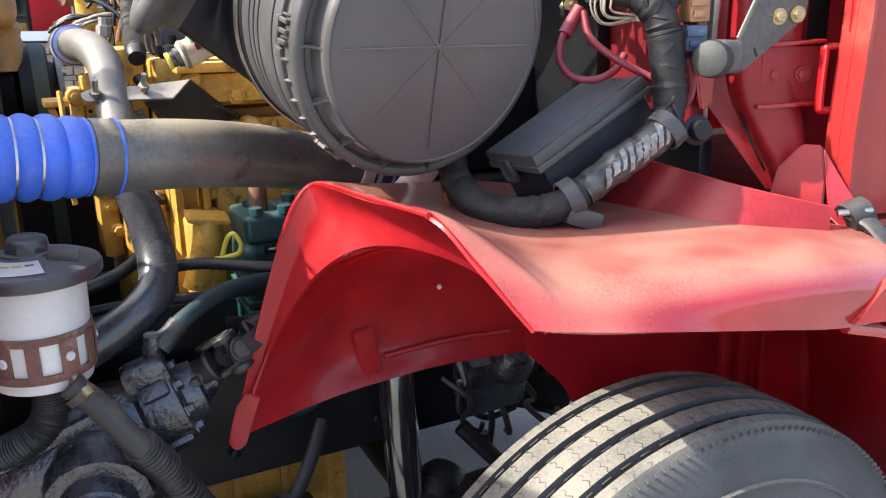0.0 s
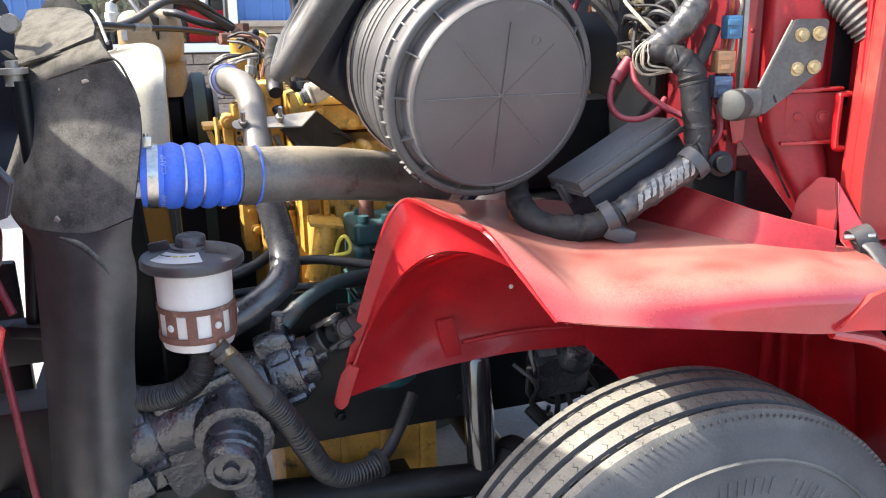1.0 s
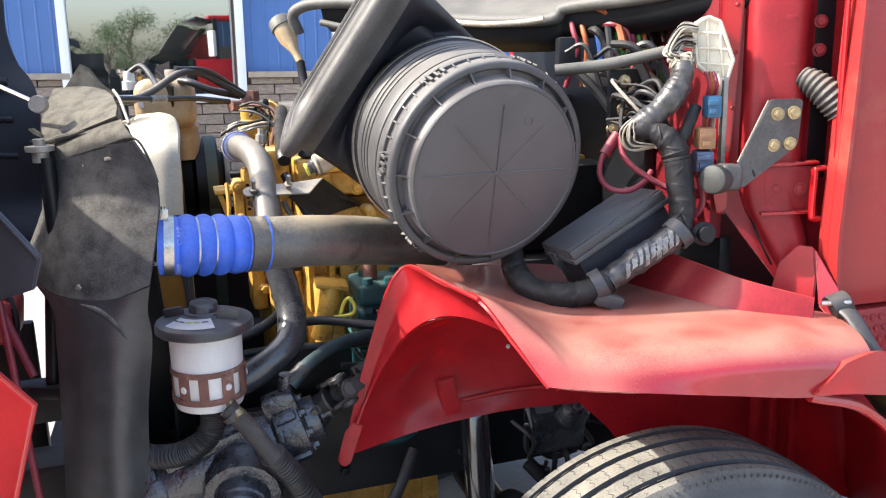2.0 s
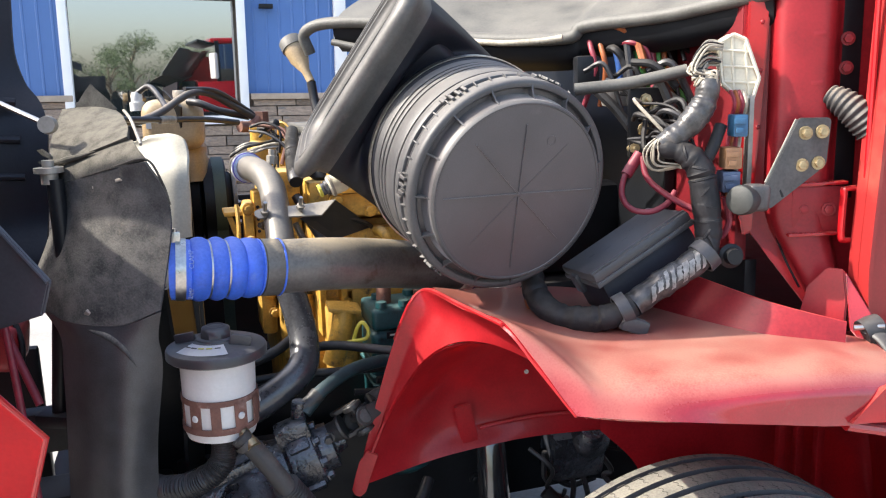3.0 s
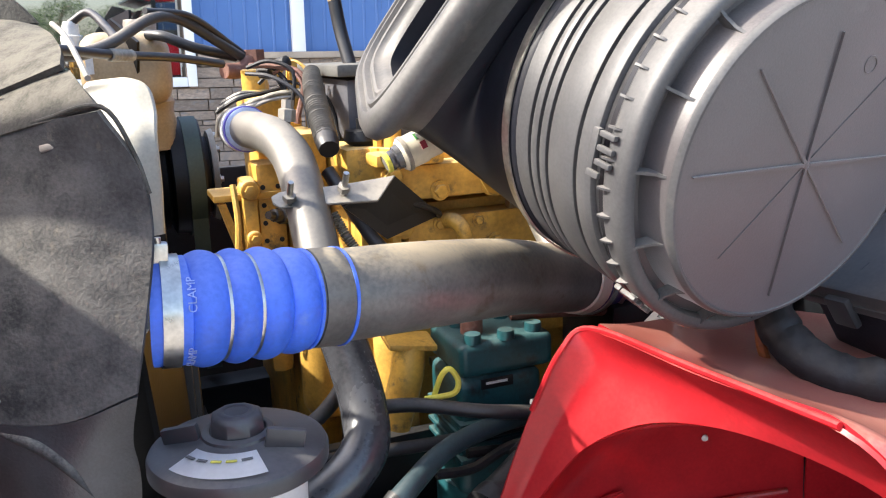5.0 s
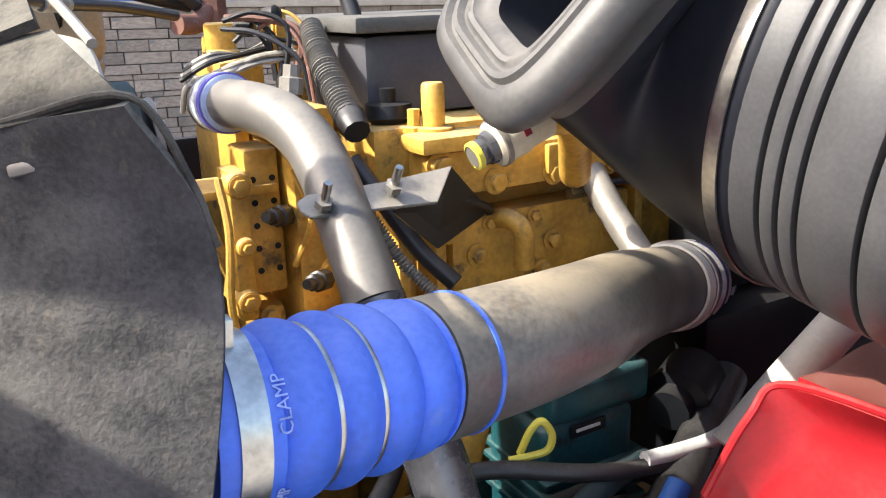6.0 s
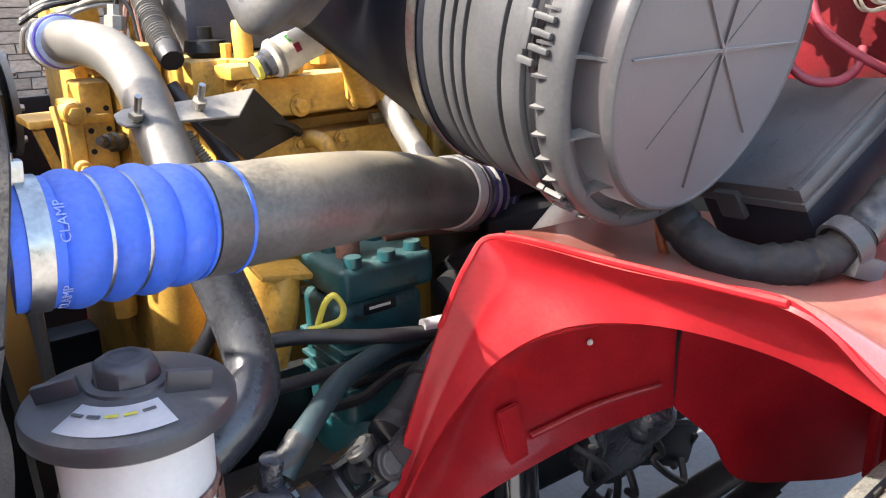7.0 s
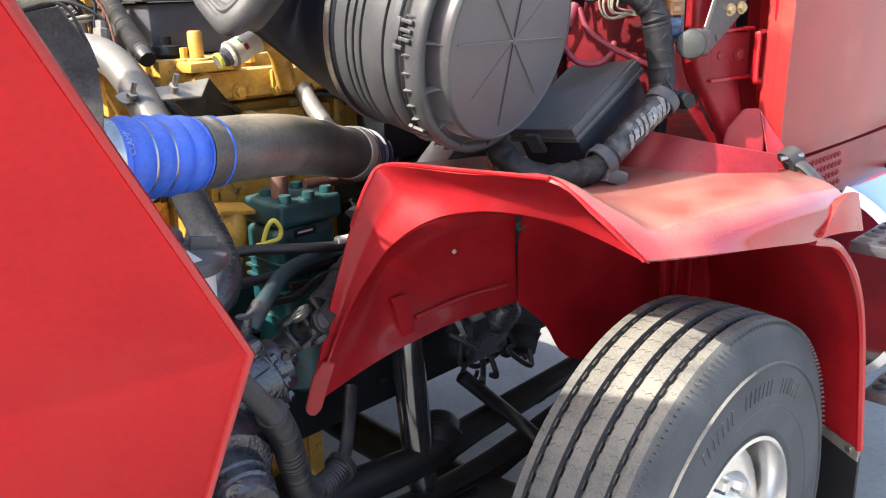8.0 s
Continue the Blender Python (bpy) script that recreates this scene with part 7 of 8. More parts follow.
# ---- teal pump ----
def pump():
    t = thing("fuel_pump", "teal painted pump with ribbed head and black plate", "pump")
    c = Vector((-0.385, 1.76, 1.15))
    part("body", box(pose(c.x, c.y, c.z - 0.10, 0, 0, TH), (0.16, 0.14, 0.22), 0.02, 3), TEAL, t)
    part("head", box(pose(c.x + 0.01, c.y, c.z + 0.045, 0, 0, TH), (0.175, 0.15, 0.06), 0.014, 3), TEAL, t)
    for k in range(4):
        part("fin", box(pose(c.x + 0.005, c.y, c.z - 0.135 + 0.022 * k, 0, 0, TH), (0.178, 0.158, 0.008), 0.003), TEAL, t)
    for dx, dy in ((-0.06, -0.06), (0.0, -0.065), (0.06, -0.05), (-0.05, 0.03), (0.04, 0.04)):
        o = c + U * dx + V * dy + Vector((0.01, 0, 0.074))
        part("cap_screw", lathe([(0, 0.016), (0.014, 0.016), (0.015, 0.012), (0.015, 0), (0, 0)], o, (0, 0, 1), 14), TEAL, t)
    part("name_plate", box(pose(c.x + 0.025, c.y - 0.073, c.z + 0.0, 0, 0, TH), (0.06, 0.004, 0.018), 0.001), FRAME_BLACK, t, "small black name plate")
    part("print_bar", box(pose(c.x + 0.025, c.y - 0.0765, c.z + 0.002, 0, 0, TH), (0.04, 0.002, 0.004), 0), PAPER, t)
    part("spout", lathe([(0, 0.05), (0.018, 0.05), (0.020, 0.045), (0.020, 0), (0, 0)], c + Vector((-0.02, -0.03, 0.075)), (0, 0, 1), 16), RUST, t)
    part("lower_body", lathe([(0, 0.0), (0.09, 0.0), (0.095, -0.02), (0.095, -0.18), (0.07, -0.20), (0, -0.20)], c + Vector((0, 0.0, -0.20)), (0, 0, 1), 28), TEAL, t)
    part("motor", lathe([(0, 0.0), (0.04, 0.0), (0.046, 0.008), (0.046, 0.08), (0.03, 0.085), (0.03, 0.11), (0, 0.11)], c + Vector((0.21, 0.04, 0.02)), (-0.6, -0.75, -0.15), 28), FRAME_BLACK, t, "black round actuator")
    part("dipstick_loop", tube([c + Vector((-0.075, -0.14, 0.005)), c + Vector((-0.062, -0.145, 0.04)), c + Vector((-0.048, -0.145, 0.052)), c + Vector((-0.035, -0.143, 0.032)), c + Vector((-0.04, -0.145, 0.012)), c + Vector((-0.062, -0.147, 0.005)), c + Vector((-0.09, -0.147, 0.0))], 0.005, 8), YELLOW_PLASTIC, t, "yellow dipstick loop")
    part("elbow_neck", tube([c + Vector((-0.13, -0.04, 0.055)), c + Vector((-0.135, -0.05, 0.0)), c + Vector((-0.16, -0.06, -0.09))], 0.030, 16), YELLOW, t, "yellow oil neck")
    part("neck_flange", box(pose(c.x - 0.13, c.y - 0.04, c.z + 0.062, 10, 10, TH), (0.09, 0.06, 0.012), 0.005), YELLOW_DARK, t)


pump()

cable("fuel_hose", [(-0.60, 1.585, 1.135), (-0.50, 1.60, 1.145), (-0.36, 1.60, 1.135), (-0.22, 1.66, 1.115), (-0.1, 1.75, 1.10)], 0.012, RUBBER_CLEAN, "black hose running across the teal pump")
cable("steel_line", [(-0.30, 1.62, 1.138), (-0.22, 1.655, 1.135), (-0.17, 1.68, 1.14)], 0.011, PAPER, "pale worn end of a hose behind the fender", "hose")
cable("steel_line", [(-0.34, 1.80, 1.235), (-0.26, 1.82, 1.235), (-0.18, 1.86, 1.225), (-0.10, 1.90, 1.215)], 0.013, RUST, "rusty steel line above the teal pump", "line")
cable("steering_hose", [(-0.515, 1.375, 1.055), (-0.50, 1.392, 1.075), (-0.475, 1.42, 1.10), (-0.43, 1.50, 1.118), (-0.36, 1.60, 1.112), (-0.28, 1.70, 1.092)], [0.018, 0.019, 0.0165, 0.016, 0.016, 0.016], TEAL_HOSE, "teal-grey rubber pressure hose from the steering gear")
cable("hose_elbow", [(-0.532, 1.374, 1.030), (-0.533, 1.372, 1.052), (-0.526, 1.373, 1.066), (-0.508, 1.384, 1.072), (-0.488, 1.404, 1.090)], [0.013, 0.0135, 0.014, 0.018, 0.0195], JOINT, "greasy elbow and crimp on the steering hose", "fitting", 14)
cable("return_hose", [(-0.75, 1.45, 1.12), (-0.66, 1.50, 1.14), (-0.62, 1.58, 1.16), (-0.60, 1.65, 1.20)], 0.013, RUBBER_CLEAN, "black hose curling behind the oily pipe")
cable("lower_hose", [(-0.72, 1.46, 1.085), (-0.6, 1.52, 1.09), (-0.45, 1.6, 1.08), (-0.3, 1.7, 1.07)], 0.011, RUBBER_CLEAN, "thin black hose low beside the engine")
for k in range(5):
    rng = random.Random(40 + k)
    a = Vector((-0.46 + 0.05 * k, 1.60 + 0.04 * k, 1.02 + 0.02 * (k % 3)))
    cable("harness_branch", [a, a + Vector((0.06, 0.03, 0.03 * rng.uniform(-1, 1))), a + Vector((0.14, 0.06, 0.04 * rng.uniform(-1, 1))), a + Vector((0.24, 0.12, 0.03 * rng.uniform(-1, 1)))], 0.009, TAPE, "dark taped wiring branch beside the engine", "wire", 8)
cable("blue_strap", [(-0.335, 1.52, 1.03), (-0.30, 1.55, 1.085), (-0.265, 1.585, 1.125)], 0.016, BLUE_STRAP, "bright blue strap beside the steering shaft", "strap")


# ---- steering gear ----
def steering_gear():
    t = thing("steering_gear", "greasy black cast steering gearbox with a pitman nose", "steering gear")
    a, b = Vector((-0.835, 1.235, 0.825)), Vector((-0.478, 1.40, 0.958))
    d = (b - a).normalized()
    L = (b - a).length
    part("cylinder", lathe([(0, -0.02), (0.062, -0.02), (0.080, -0.012), (0.086, 0.01), (0.086, 0.05), (0.079, 0.06), (0.082, 0.10), (0.084, L - 0.14), (0.072, L - 0.12), (0.066, L - 0.09), (0.078, L - 0.08), (0.078, L - 0.02), (0.058, L - 0.01), (0.055, L + 0.02), (0.03, L + 0.025), (0.02, L + 0.05), (0, L + 0.05)], a, d, 44), GREASE, t)
    m = frame_of(a, d)
    for k in range(8):
        q = 2 * math.pi * k / 8
        part("end_bolt", bolt(m @ Vector((0.064 * math.cos(q), 0.064 * math.sin(q), L - 0.018)), d, 0.010, 0.016), GREASE, t)
        part("end_bolt", bolt(m @ Vector((0.070 * math.cos(q), 0.070 * math.sin(q), -0.018)), -d, 0.011, 0.018), GREASE, t)
        if k % 2:
            part("flange_ear", box(m @ pose(0.080 * math.cos(q), 0.080 * math.sin(q), 0.03, 0, 0, math.degrees(q)), (0.034, 0.034, 0.05), 0.008), GREASE, t)
            part("flange_ear", box(m @ pose(0.074 * math.cos(q), 0.074 * math.sin(q), L - 0.05, 0, 0, math.degrees(q)), (0.028, 0.03, 0.05), 0.008), GREASE, t)
    part("rib", box(frame_of(a + d * 0.17 + Vector((0.01, -0.055, 0.058)), d), (0.020, 0.03, 0.20), 0.008), GREASE, t)
    part("cast_web", slab([a + d * 0.06 + Vector((0, -0.07, -0.05)), a + d * 0.30 + Vector((0, -0.06, -0.06)), a + d * 0.32 + Vector((0.02, -0.02, -0.16)), a + d * 0.08 + Vector((0.02, -0.02, -0.20))], 0.05, 0.012), GREASE, t)
    part("end_plate", box(frame_of(a + d * 0.02 + Vector((0.0, -0.04, -0.095)), d), (0.11, 0.05, 0.07), 0.012), GREASE, t)
    part("port_block", box(frame_of(a + d * (L - 0.06) + Vector((-0.01, -0.02, 0.075)), d), (0.07, 0.05, 0.08), 0.012), GREASE, t)
    part("port", lathe([(0, 0.05), (0.016, 0.05), (0.018, 0.04), (0.018, 0), (0, 0)], a + d * (L - 0.06) + Vector((0, 0, 0.095)), (0.1, -0.1, 1), 12), GREASE, t)
    part("plug", lathe([(0, 0.025), (0.012, 0.025), (0.014, 0.02), (0.014, 0), (0, 0)], a + d * 0.10 + Vector((0.0, -0.06, 0.062)), (0, -0.7, 0.7), 6), JOINT, t)
    # pitman shaft nose towards the near side
    n = Vector((0.30, -0.93, -0.22)).normalized()
    c = Vector((-0.605, 1.275, 0.862))
    part("side_flange", lathe([(0.092, -0.02), (0.092, 0.045), (0.086, 0.065), (0.066, 0.072), (0, 0.072)], c, n, 14), GREASE, t)
    part("nose", lathe([(0.064, 0.06), (0.064, 0.11), (0.060, 0.115), (0.061, 0.135), (0.056, 0.14), (0.056, 0.160), (0.050, 0.168), (0.036, 0.168), (0.034, 0.160), (0.018, 0.160), (0.016, 0.172), (0, 0.174)], c, n, 32), GREASE, t)
    part("pitman_arm", tube([c + n * 0.03 + Vector((0.0, 0, -0.05)), c + Vector((0.03, 0.0, -0.2)), c + Vector((0.05, 0.0, -0.36))], [0.055, 0.042, 0.045], 14), GREASE, t)
    part("casting_lug", box(frame_of(a + d * 0.26 + Vector((0.03, 0.0, -0.07)), d), (0.10, 0.06, 0.06), 0.012), GREASE, t)
    part("mount_leg", box(frame_of(a + d * 0.02 + Vector((0.0, 0.02, -0.10)), d), (0.12, 0.06, 0.06), 0.012), GREASE, t)


steering_gear()


def steering_shaft():
    t = thing("steering_shaft", "greasy steel universal joint on a steering shaft", "steering shaft")
    j = Vector((-0.397, 1.415, 1.030))
    g0 = Vector((-0.475, 1.40, 0.985))
    d = (j - g0).normalized()
    far = Vector((-0.13, 1.80, 1.16))
    e = (far - j).normalized()
    # two forks at right angles round a cross with four bearing cups
    u = Vector((0.1, 1.0, 0)).cross(d).normalized()
    v = e.cross(u).normalized()
    part("lower_yoke", lathe([(0, -0.02), (0.024, -0.02), (0.026, 0.0), (0.026, 0.036), (0.031, 0.044), (0.030, 0.050), (0, 0.050)], g0, d, 22), JOINT, t)
    for s in (-1, 1):
        a = j + u * s * 0.031
        arm = lathe([(0, -0.006), (0.023, -0.006), (0.024, -0.003), (0.024, 0.004), (0.022, 0.006), (0, 0.006)], a, u * s, 22)
        part("yoke_arm", join(arm, slab([a - d * 0.050 - v * 0.014, a - d * 0.006 - v * 0.019, a - d * 0.006 + v * 0.019, a - d * 0.050 + v * 0.014], 0.011, 0.002)), JOINT, t)
        part("bearing_cup", lathe([(0, 0.009), (0.015, 0.009), (0.0165, 0.007), (0.0165, 0.0), (0, 0.0)], a, u * s, 18), ARM_GREY, t, "round bearing cup")
        a = j + v * s * 0.031
        arm = lathe([(0, -0.006), (0.023, -0.006), (0.024, -0.003), (0.024, 0.004), (0.022, 0.006), (0, 0.006)], a, v * s, 22)
        part("yoke_arm", join(arm, slab([a + e * 0.055 - u * 0.016, a + e * 0.006 - u * 0.019, a + e * 0.006 + u * 0.019, a + e * 0.055 + u * 0.016], 0.011, 0.002)), JOINT, t)
        part("bearing_cup", lathe([(0, 0.009), (0.015, 0.009), (0.0165, 0.007), (0.0165, 0.0), (0, 0.0)], a, v * s, 18), ARM_GREY, t, "round bearing cup")
    part("cross", join(lathe([(0, -0.026), (0.009, -0.026), (0.009, 0.026), (0, 0.026)], j, u, 14), lathe([(0, -0.026), (0.009, -0.026), (0.009, 0.026), (0, 0.026)], j, v, 14)), JOINT, t)
    part("upper_shaft", tube([j + e * 0.050, j + e * 0.075, j + e * 0.13, far], [0.035, 0.034, 0.030, 0.029], 20), JOINT, t)
    part("shaft_collar", lathe([(0.029, -0.012), (0.035, -0.010), (0.035, 0.010), (0.029, 0.012)], j + e * 0.17, e, 20), JOINT, t)
    part("yoke_bolt", bolt(g0 + d * 0.018 + Vector((0, -0.026, 0.0)), (0.3, -1, 0), 0.010, 0.022), JOINT, t)


steering_shaft()


def return_line():
    t = thing("steering_return_hose", "grey rubber hose slipped into a ribbed black sleeve", "hose")
    part("inner_hose", tube([(-0.585, 1.175, 1.080), (-0.555, 1.185, 1.045), (-0.515, 1.195, 0.985), (-0.492, 1.20, 0.945)], 0.021, 18), RUBBER, t)
    part("hose_clamp", lathe([(0.0215, 0.0), (0.024, 0.0), (0.024, 0.014), (0.0215, 0.014)], (-0.578, 1.178, 1.068), (0.6, 0.15, -0.75), 20, closed=False), JOINT, t)
    part("sleeve", tube([(-0.500, 1.200, 0.962), (-0.478, 1.255, 0.880), (-0.460, 1.325, 0.770), (-0.444, 1.375, 0.690), (-0.412, 1.425, 0.645), (-0.372, 1.470, 0.635), (-0.345, 1.505, 0.640)], 0.0285, 20, 36, wave=lambda s: 1 + 0.05 * math.sin(s * 620)), RUBBER_CLEAN, t, "ribbed black convoluted sleeve")
    part("end_clamp", lathe([(0.030, 0.0), (0.037, 0.004), (0.037, 0.020), (0.030, 0.024)], (-0.352, 1.497, 0.638), (0.6, 0.75, 0.15), 24), RUBBER_CLEAN, t)
    part("outlet_hose", tube([(-0.345, 1.508, 0.641), (-0.325, 1.545, 0.660), (-0.305, 1.60, 0.70), (-0.285, 1.66, 0.76)], 0.016, 14), RUBBER_CLEAN, t)


return_line()


# ---- chassis ----
def chassis():
    t = thing("chassis_frame", "black steel chassis rails and crossmembers", "chassis")
    p = Vector((-0.50, 1.57, 0.755))
    part("near_rail", box(frame_of(p + U * 0.9 + V * 0.10, (0, 0, 1), up=V), (2.6, 0.09, 0.26), 0.01), FRAME_BLACK, t)
    part("far_rail", box(frame_of(p + U * 0.9 + V * 0.95, (0, 0, 1), up=V), (2.6, 0.09, 0.26), 0.01), FRAME_BLACK, t)
    for s in (-0.30, 1.6):
        part("crossmember", box(frame_of(p + U * s + V * 0.52, (0, 0, 1), up=V), (0.12, 0.76, 0.18), 0.01), FRAME_BLACK, t)
    part("rail_horn", box(frame_of(p - U * 0.62 + V * 0.08 + Vector((0, 0, -0.06)), (0, 0, 1), up=V), (0.42, 0.14, 0.34), 0.02), FRAME_BLACK, t)
    part("spring_hanger", box(frame_of(p - U * 0.33 + V * 0.0 + Vector((0, 0, -0.28)), (0, 0, 1), up=V), (0.22, 0.16, 0.34), 0.03), FRAME_BLACK, t)
    # Added black panel, there only to cover lit ground behind the gear.
    part("gear_backdrop", box(pose(-0.62, 1.74, 0.80, 0, 0, TH), (0.55, 0.03, 0.42), 0.01), FRAME_BLACK, t, "black panel added to hide bright ground behind the gear")
    part("torque_rod", tube([(-0.72, 1.55, 0.44), (-0.59, 1.60, 0.46), (-0.14, 1.70, 0.49), (0.12, 1.84, 0.50), (0.60, 2.10, 0.52), (1.3, 2.5, 0.55)], [0.075, 0.055, 0.045, 0.04, 0.035, 0.03], 16), FRAME_BLACK, t)
    part("skid_plate", box(frame_of(p - U * 0.15 + V * 0.30 + Vector((0, 0, -0.42)), (0, 0, 1), up=V), (0.9, 0.10, 0.05), 0.01), FRAME_BLACK, t)
    for k in range(8):
        part("rail_bolt", bolt(p + U * (0.05 + 0.17 * k) + V * 0.054 + Vector((0, 0, 0.07 if k % 2 else -0.06)), -V, 0.012, 0.014), FRAME_BLACK, t)


chassis()


def shock_absorber():
    t = thing("shock_absorber", "glossy black shock absorber standing before the axle", "shock absorber")
    top, low = Vector((-0.128, 1.735, 0.86)), Vector((-0.085, 1.72, 0.12))
    ax = (top - low).normalized()
    L = (top - low).length
    part("dust_tube", lathe([(0, L), (0.03, L), (0.042, L - 0.02), (0.042, 0.30), (0, 0.30)], low, ax, 28), GLOSS_BLACK, t)
    part("body", lathe([(0, 0.31), (0.035, 0.31), (0.036, 0.30), (0.036, 0.05), (0.02, 0.03), (0, 0.03)], low, ax, 28), GLOSS_BLACK, t)
    part("eye", lathe([(0, -0.035), (0.03, -0.035), (0.03, 0.035), (0, 0.035)], low, (0.2, 1, 0), 20), FRAME_BLACK, t)
    part("top_mount", box(frame_of(top + Vector((0, 0.03, 0.01)), ax), (0.10, 0.10, 0.05), 0.01), FRAME_BLACK, t)


shock_absorber()


def axle():
    t = thing("front_axle", "black forged front axle beam with leaf spring", "axle")
    c = Vector((0.372, 1.250, 0.481))
    part("beam", tube([c + V * 0.25 + Vector((0, 0, -0.06)), c + V * 0.45 + Vector((0, 0, -0.16)), c + V * 1.0 + Vector((0, 0, -0.2)), c + V * 1.7 + Vector((0, 0, -0.16))], 0.06, 12), FRAME_BLACK, t)
    part("knuckle", box(frame_of(c + V * 0.24, (0, 0, 1), up=V), (0.14, 0.12, 0.26), 0.02), FRAME_BLACK, t)
    part("brake_chamber", lathe([(0, -0.06), (0.05, -0.06), (0.062, -0.04), (0.068, -0.006), (0.074, -0.004), (0.074, 0.004), (0.068, 0.006), (0.062, 0.04), (0.05, 0.06), (0, 0.06)], c + V * 0.55 + Vector((-0.15, 0.05, 0.02)), (0.3, 0.6, 0.3), 24), FRAME_BLACK, t)
    for k in range(3):
        p = c + V * 0.62 + Vector((0, 0, -0.10 - 0.022 * k))
        s = 0.75 - 0.16 * k
        part("spring_leaf", tube([p - U * s + Vector((0, 0, 0.12 * s)), p - U * s * 0.5 + Vector((0, 0, 0.03)), p, p + U * s * 0.5 + Vector((0, 0, 0.03)), p + U * s + Vector((0, 0, 0.12 * s))], 0.040, 8, flat=0.24), FRAME_BLACK, t)
    part("drag_link", tube([c + V * 0.2 + Vector((-0.1, 0, 0.02)), (-0.1, 1.35, 0.52), (-0.52, 1.15, 0.50)], 0.022, 12), FRAME_BLACK, t)
    part("tie_clamp", box(pose(0.315, 1.93, 0.50, 0, 0, 30), (0.05, 0.04, 0.04), 0.01), FRAME_BLACK, t)


axle()
for k in range(7):
    rng = random.Random(70 + k)
    a = Vector((-0.02 + 0.04 * k, 1.70 + 0.025 * k, 0.84 - 0.02 * (k % 3)))
    q = [a]
    for i in range(4):
        q.append(q[-1] + Vector((rng.uniform(-0.03, 0.07), rng.uniform(-0.03, 0.05), rng.uniform(-0.09, -0.01) if i < 3 else rng.uniform(-0.02, 0.08))))
    cable("brake_hose", q, rng.choice((0.006, 0.008, 0.011)), RUBBER_CLEAN, "black hose hanging beside the chassis rail", "hose", 8)


def brake_clutter():
    t = thing("brake_valve", "greasy black brake valve and brackets under the fender", "valve")
    part("body", box(pose(0.09, 1.80, 0.80, 10, 0, TH), (0.16, 0.10, 0.14), 0.02), GREASE, t)
    part("dome", lathe([(0, 0.05), (0.03, 0.045), (0.05, 0.02), (0.055, -0.03), (0, -0.03)], (0.14, 1.76, 0.86), (0.1, -0.6, 0.6), 20), GREASE, t)
    part("bracket", box(pose(0.20, 1.84, 0.74, 0, 20, TH), (0.22, 0.03, 0.09), 0.008), FRAME_BLACK, t)
    part("strut", tube([(0.02, 1.74, 0.70), (0.16, 1.72, 0.56), (0.28, 1.66, 0.44)], 0.020, 10), FRAME_BLACK, t)


brake_clutter()


# ---- fuse box and wiring beside the filter ----
def fuse_box():
    t = thing("fuse_box", "black plastic fuse box with a ridged lid", "fuse box")
    o = Vector((0.148, 1.352, 1.382))                       # near corner of the lid
    x = (Vector((0.345, 1.446, 1.503)) - o)
    lx = x.length
    x.normalize()
    y = Vector((-0.70, 0.71, -0.30))
    y = (y - x * y.dot(x)).normalized()
    n = x.cross(y).normalized()
    ly = 0.19
    m = Matrix((x, y, n)).transposed().to_4x4()
    m.translation = o + x * lx / 2 + y * ly / 2
    lid = part("lid", box(m @ Matrix.Translation((0, 0, 0.002)), (lx, ly, 0.022), 0.006), BLACK_PLASTIC, t, "dusty ridged lid")
    part("lid_rib", box(m @ Matrix.Translation((0, -ly / 2 + 0.014, 0.013)), (lx - 0.004, 0.010, 0.006), 0.002), BLACK_PLASTIC, lid)
    part("lid_skirt", box(m @ Matrix.Translation((0, 0, -0.014)), (lx + 0.004, ly + 0.004, 0.012), 0.003), BLACK_PLASTIC, lid)
    for k in range(5):
        part("lid_scuff", box(m @ Matrix.Translation((-0.07 + 0.036 * k, 0.02 - 0.016 * (k % 3), 0.0130)), (0.016, 0.0016, 0.0008), 0), GREY_LINER, lid)
    part("case", box(m @ Matrix.Translation((0, 0, -0.064)), (lx - 0.016, ly - 0.016, 0.09), 0.010), LINER, t)
    part("clip", box(m @ Matrix.Translation((-lx / 2 - 0.004, 0.02, -0.02)), (0.012, 0.04, 0.045), 0.004), BLACK_PLASTIC, t)
    part("bracket", box(m @ Matrix.Translation((0, 0.02, -0.115)), (lx * 0.8, 0.05, 0.05), 0.006), FRAME_BLACK, t)


fuse_box()


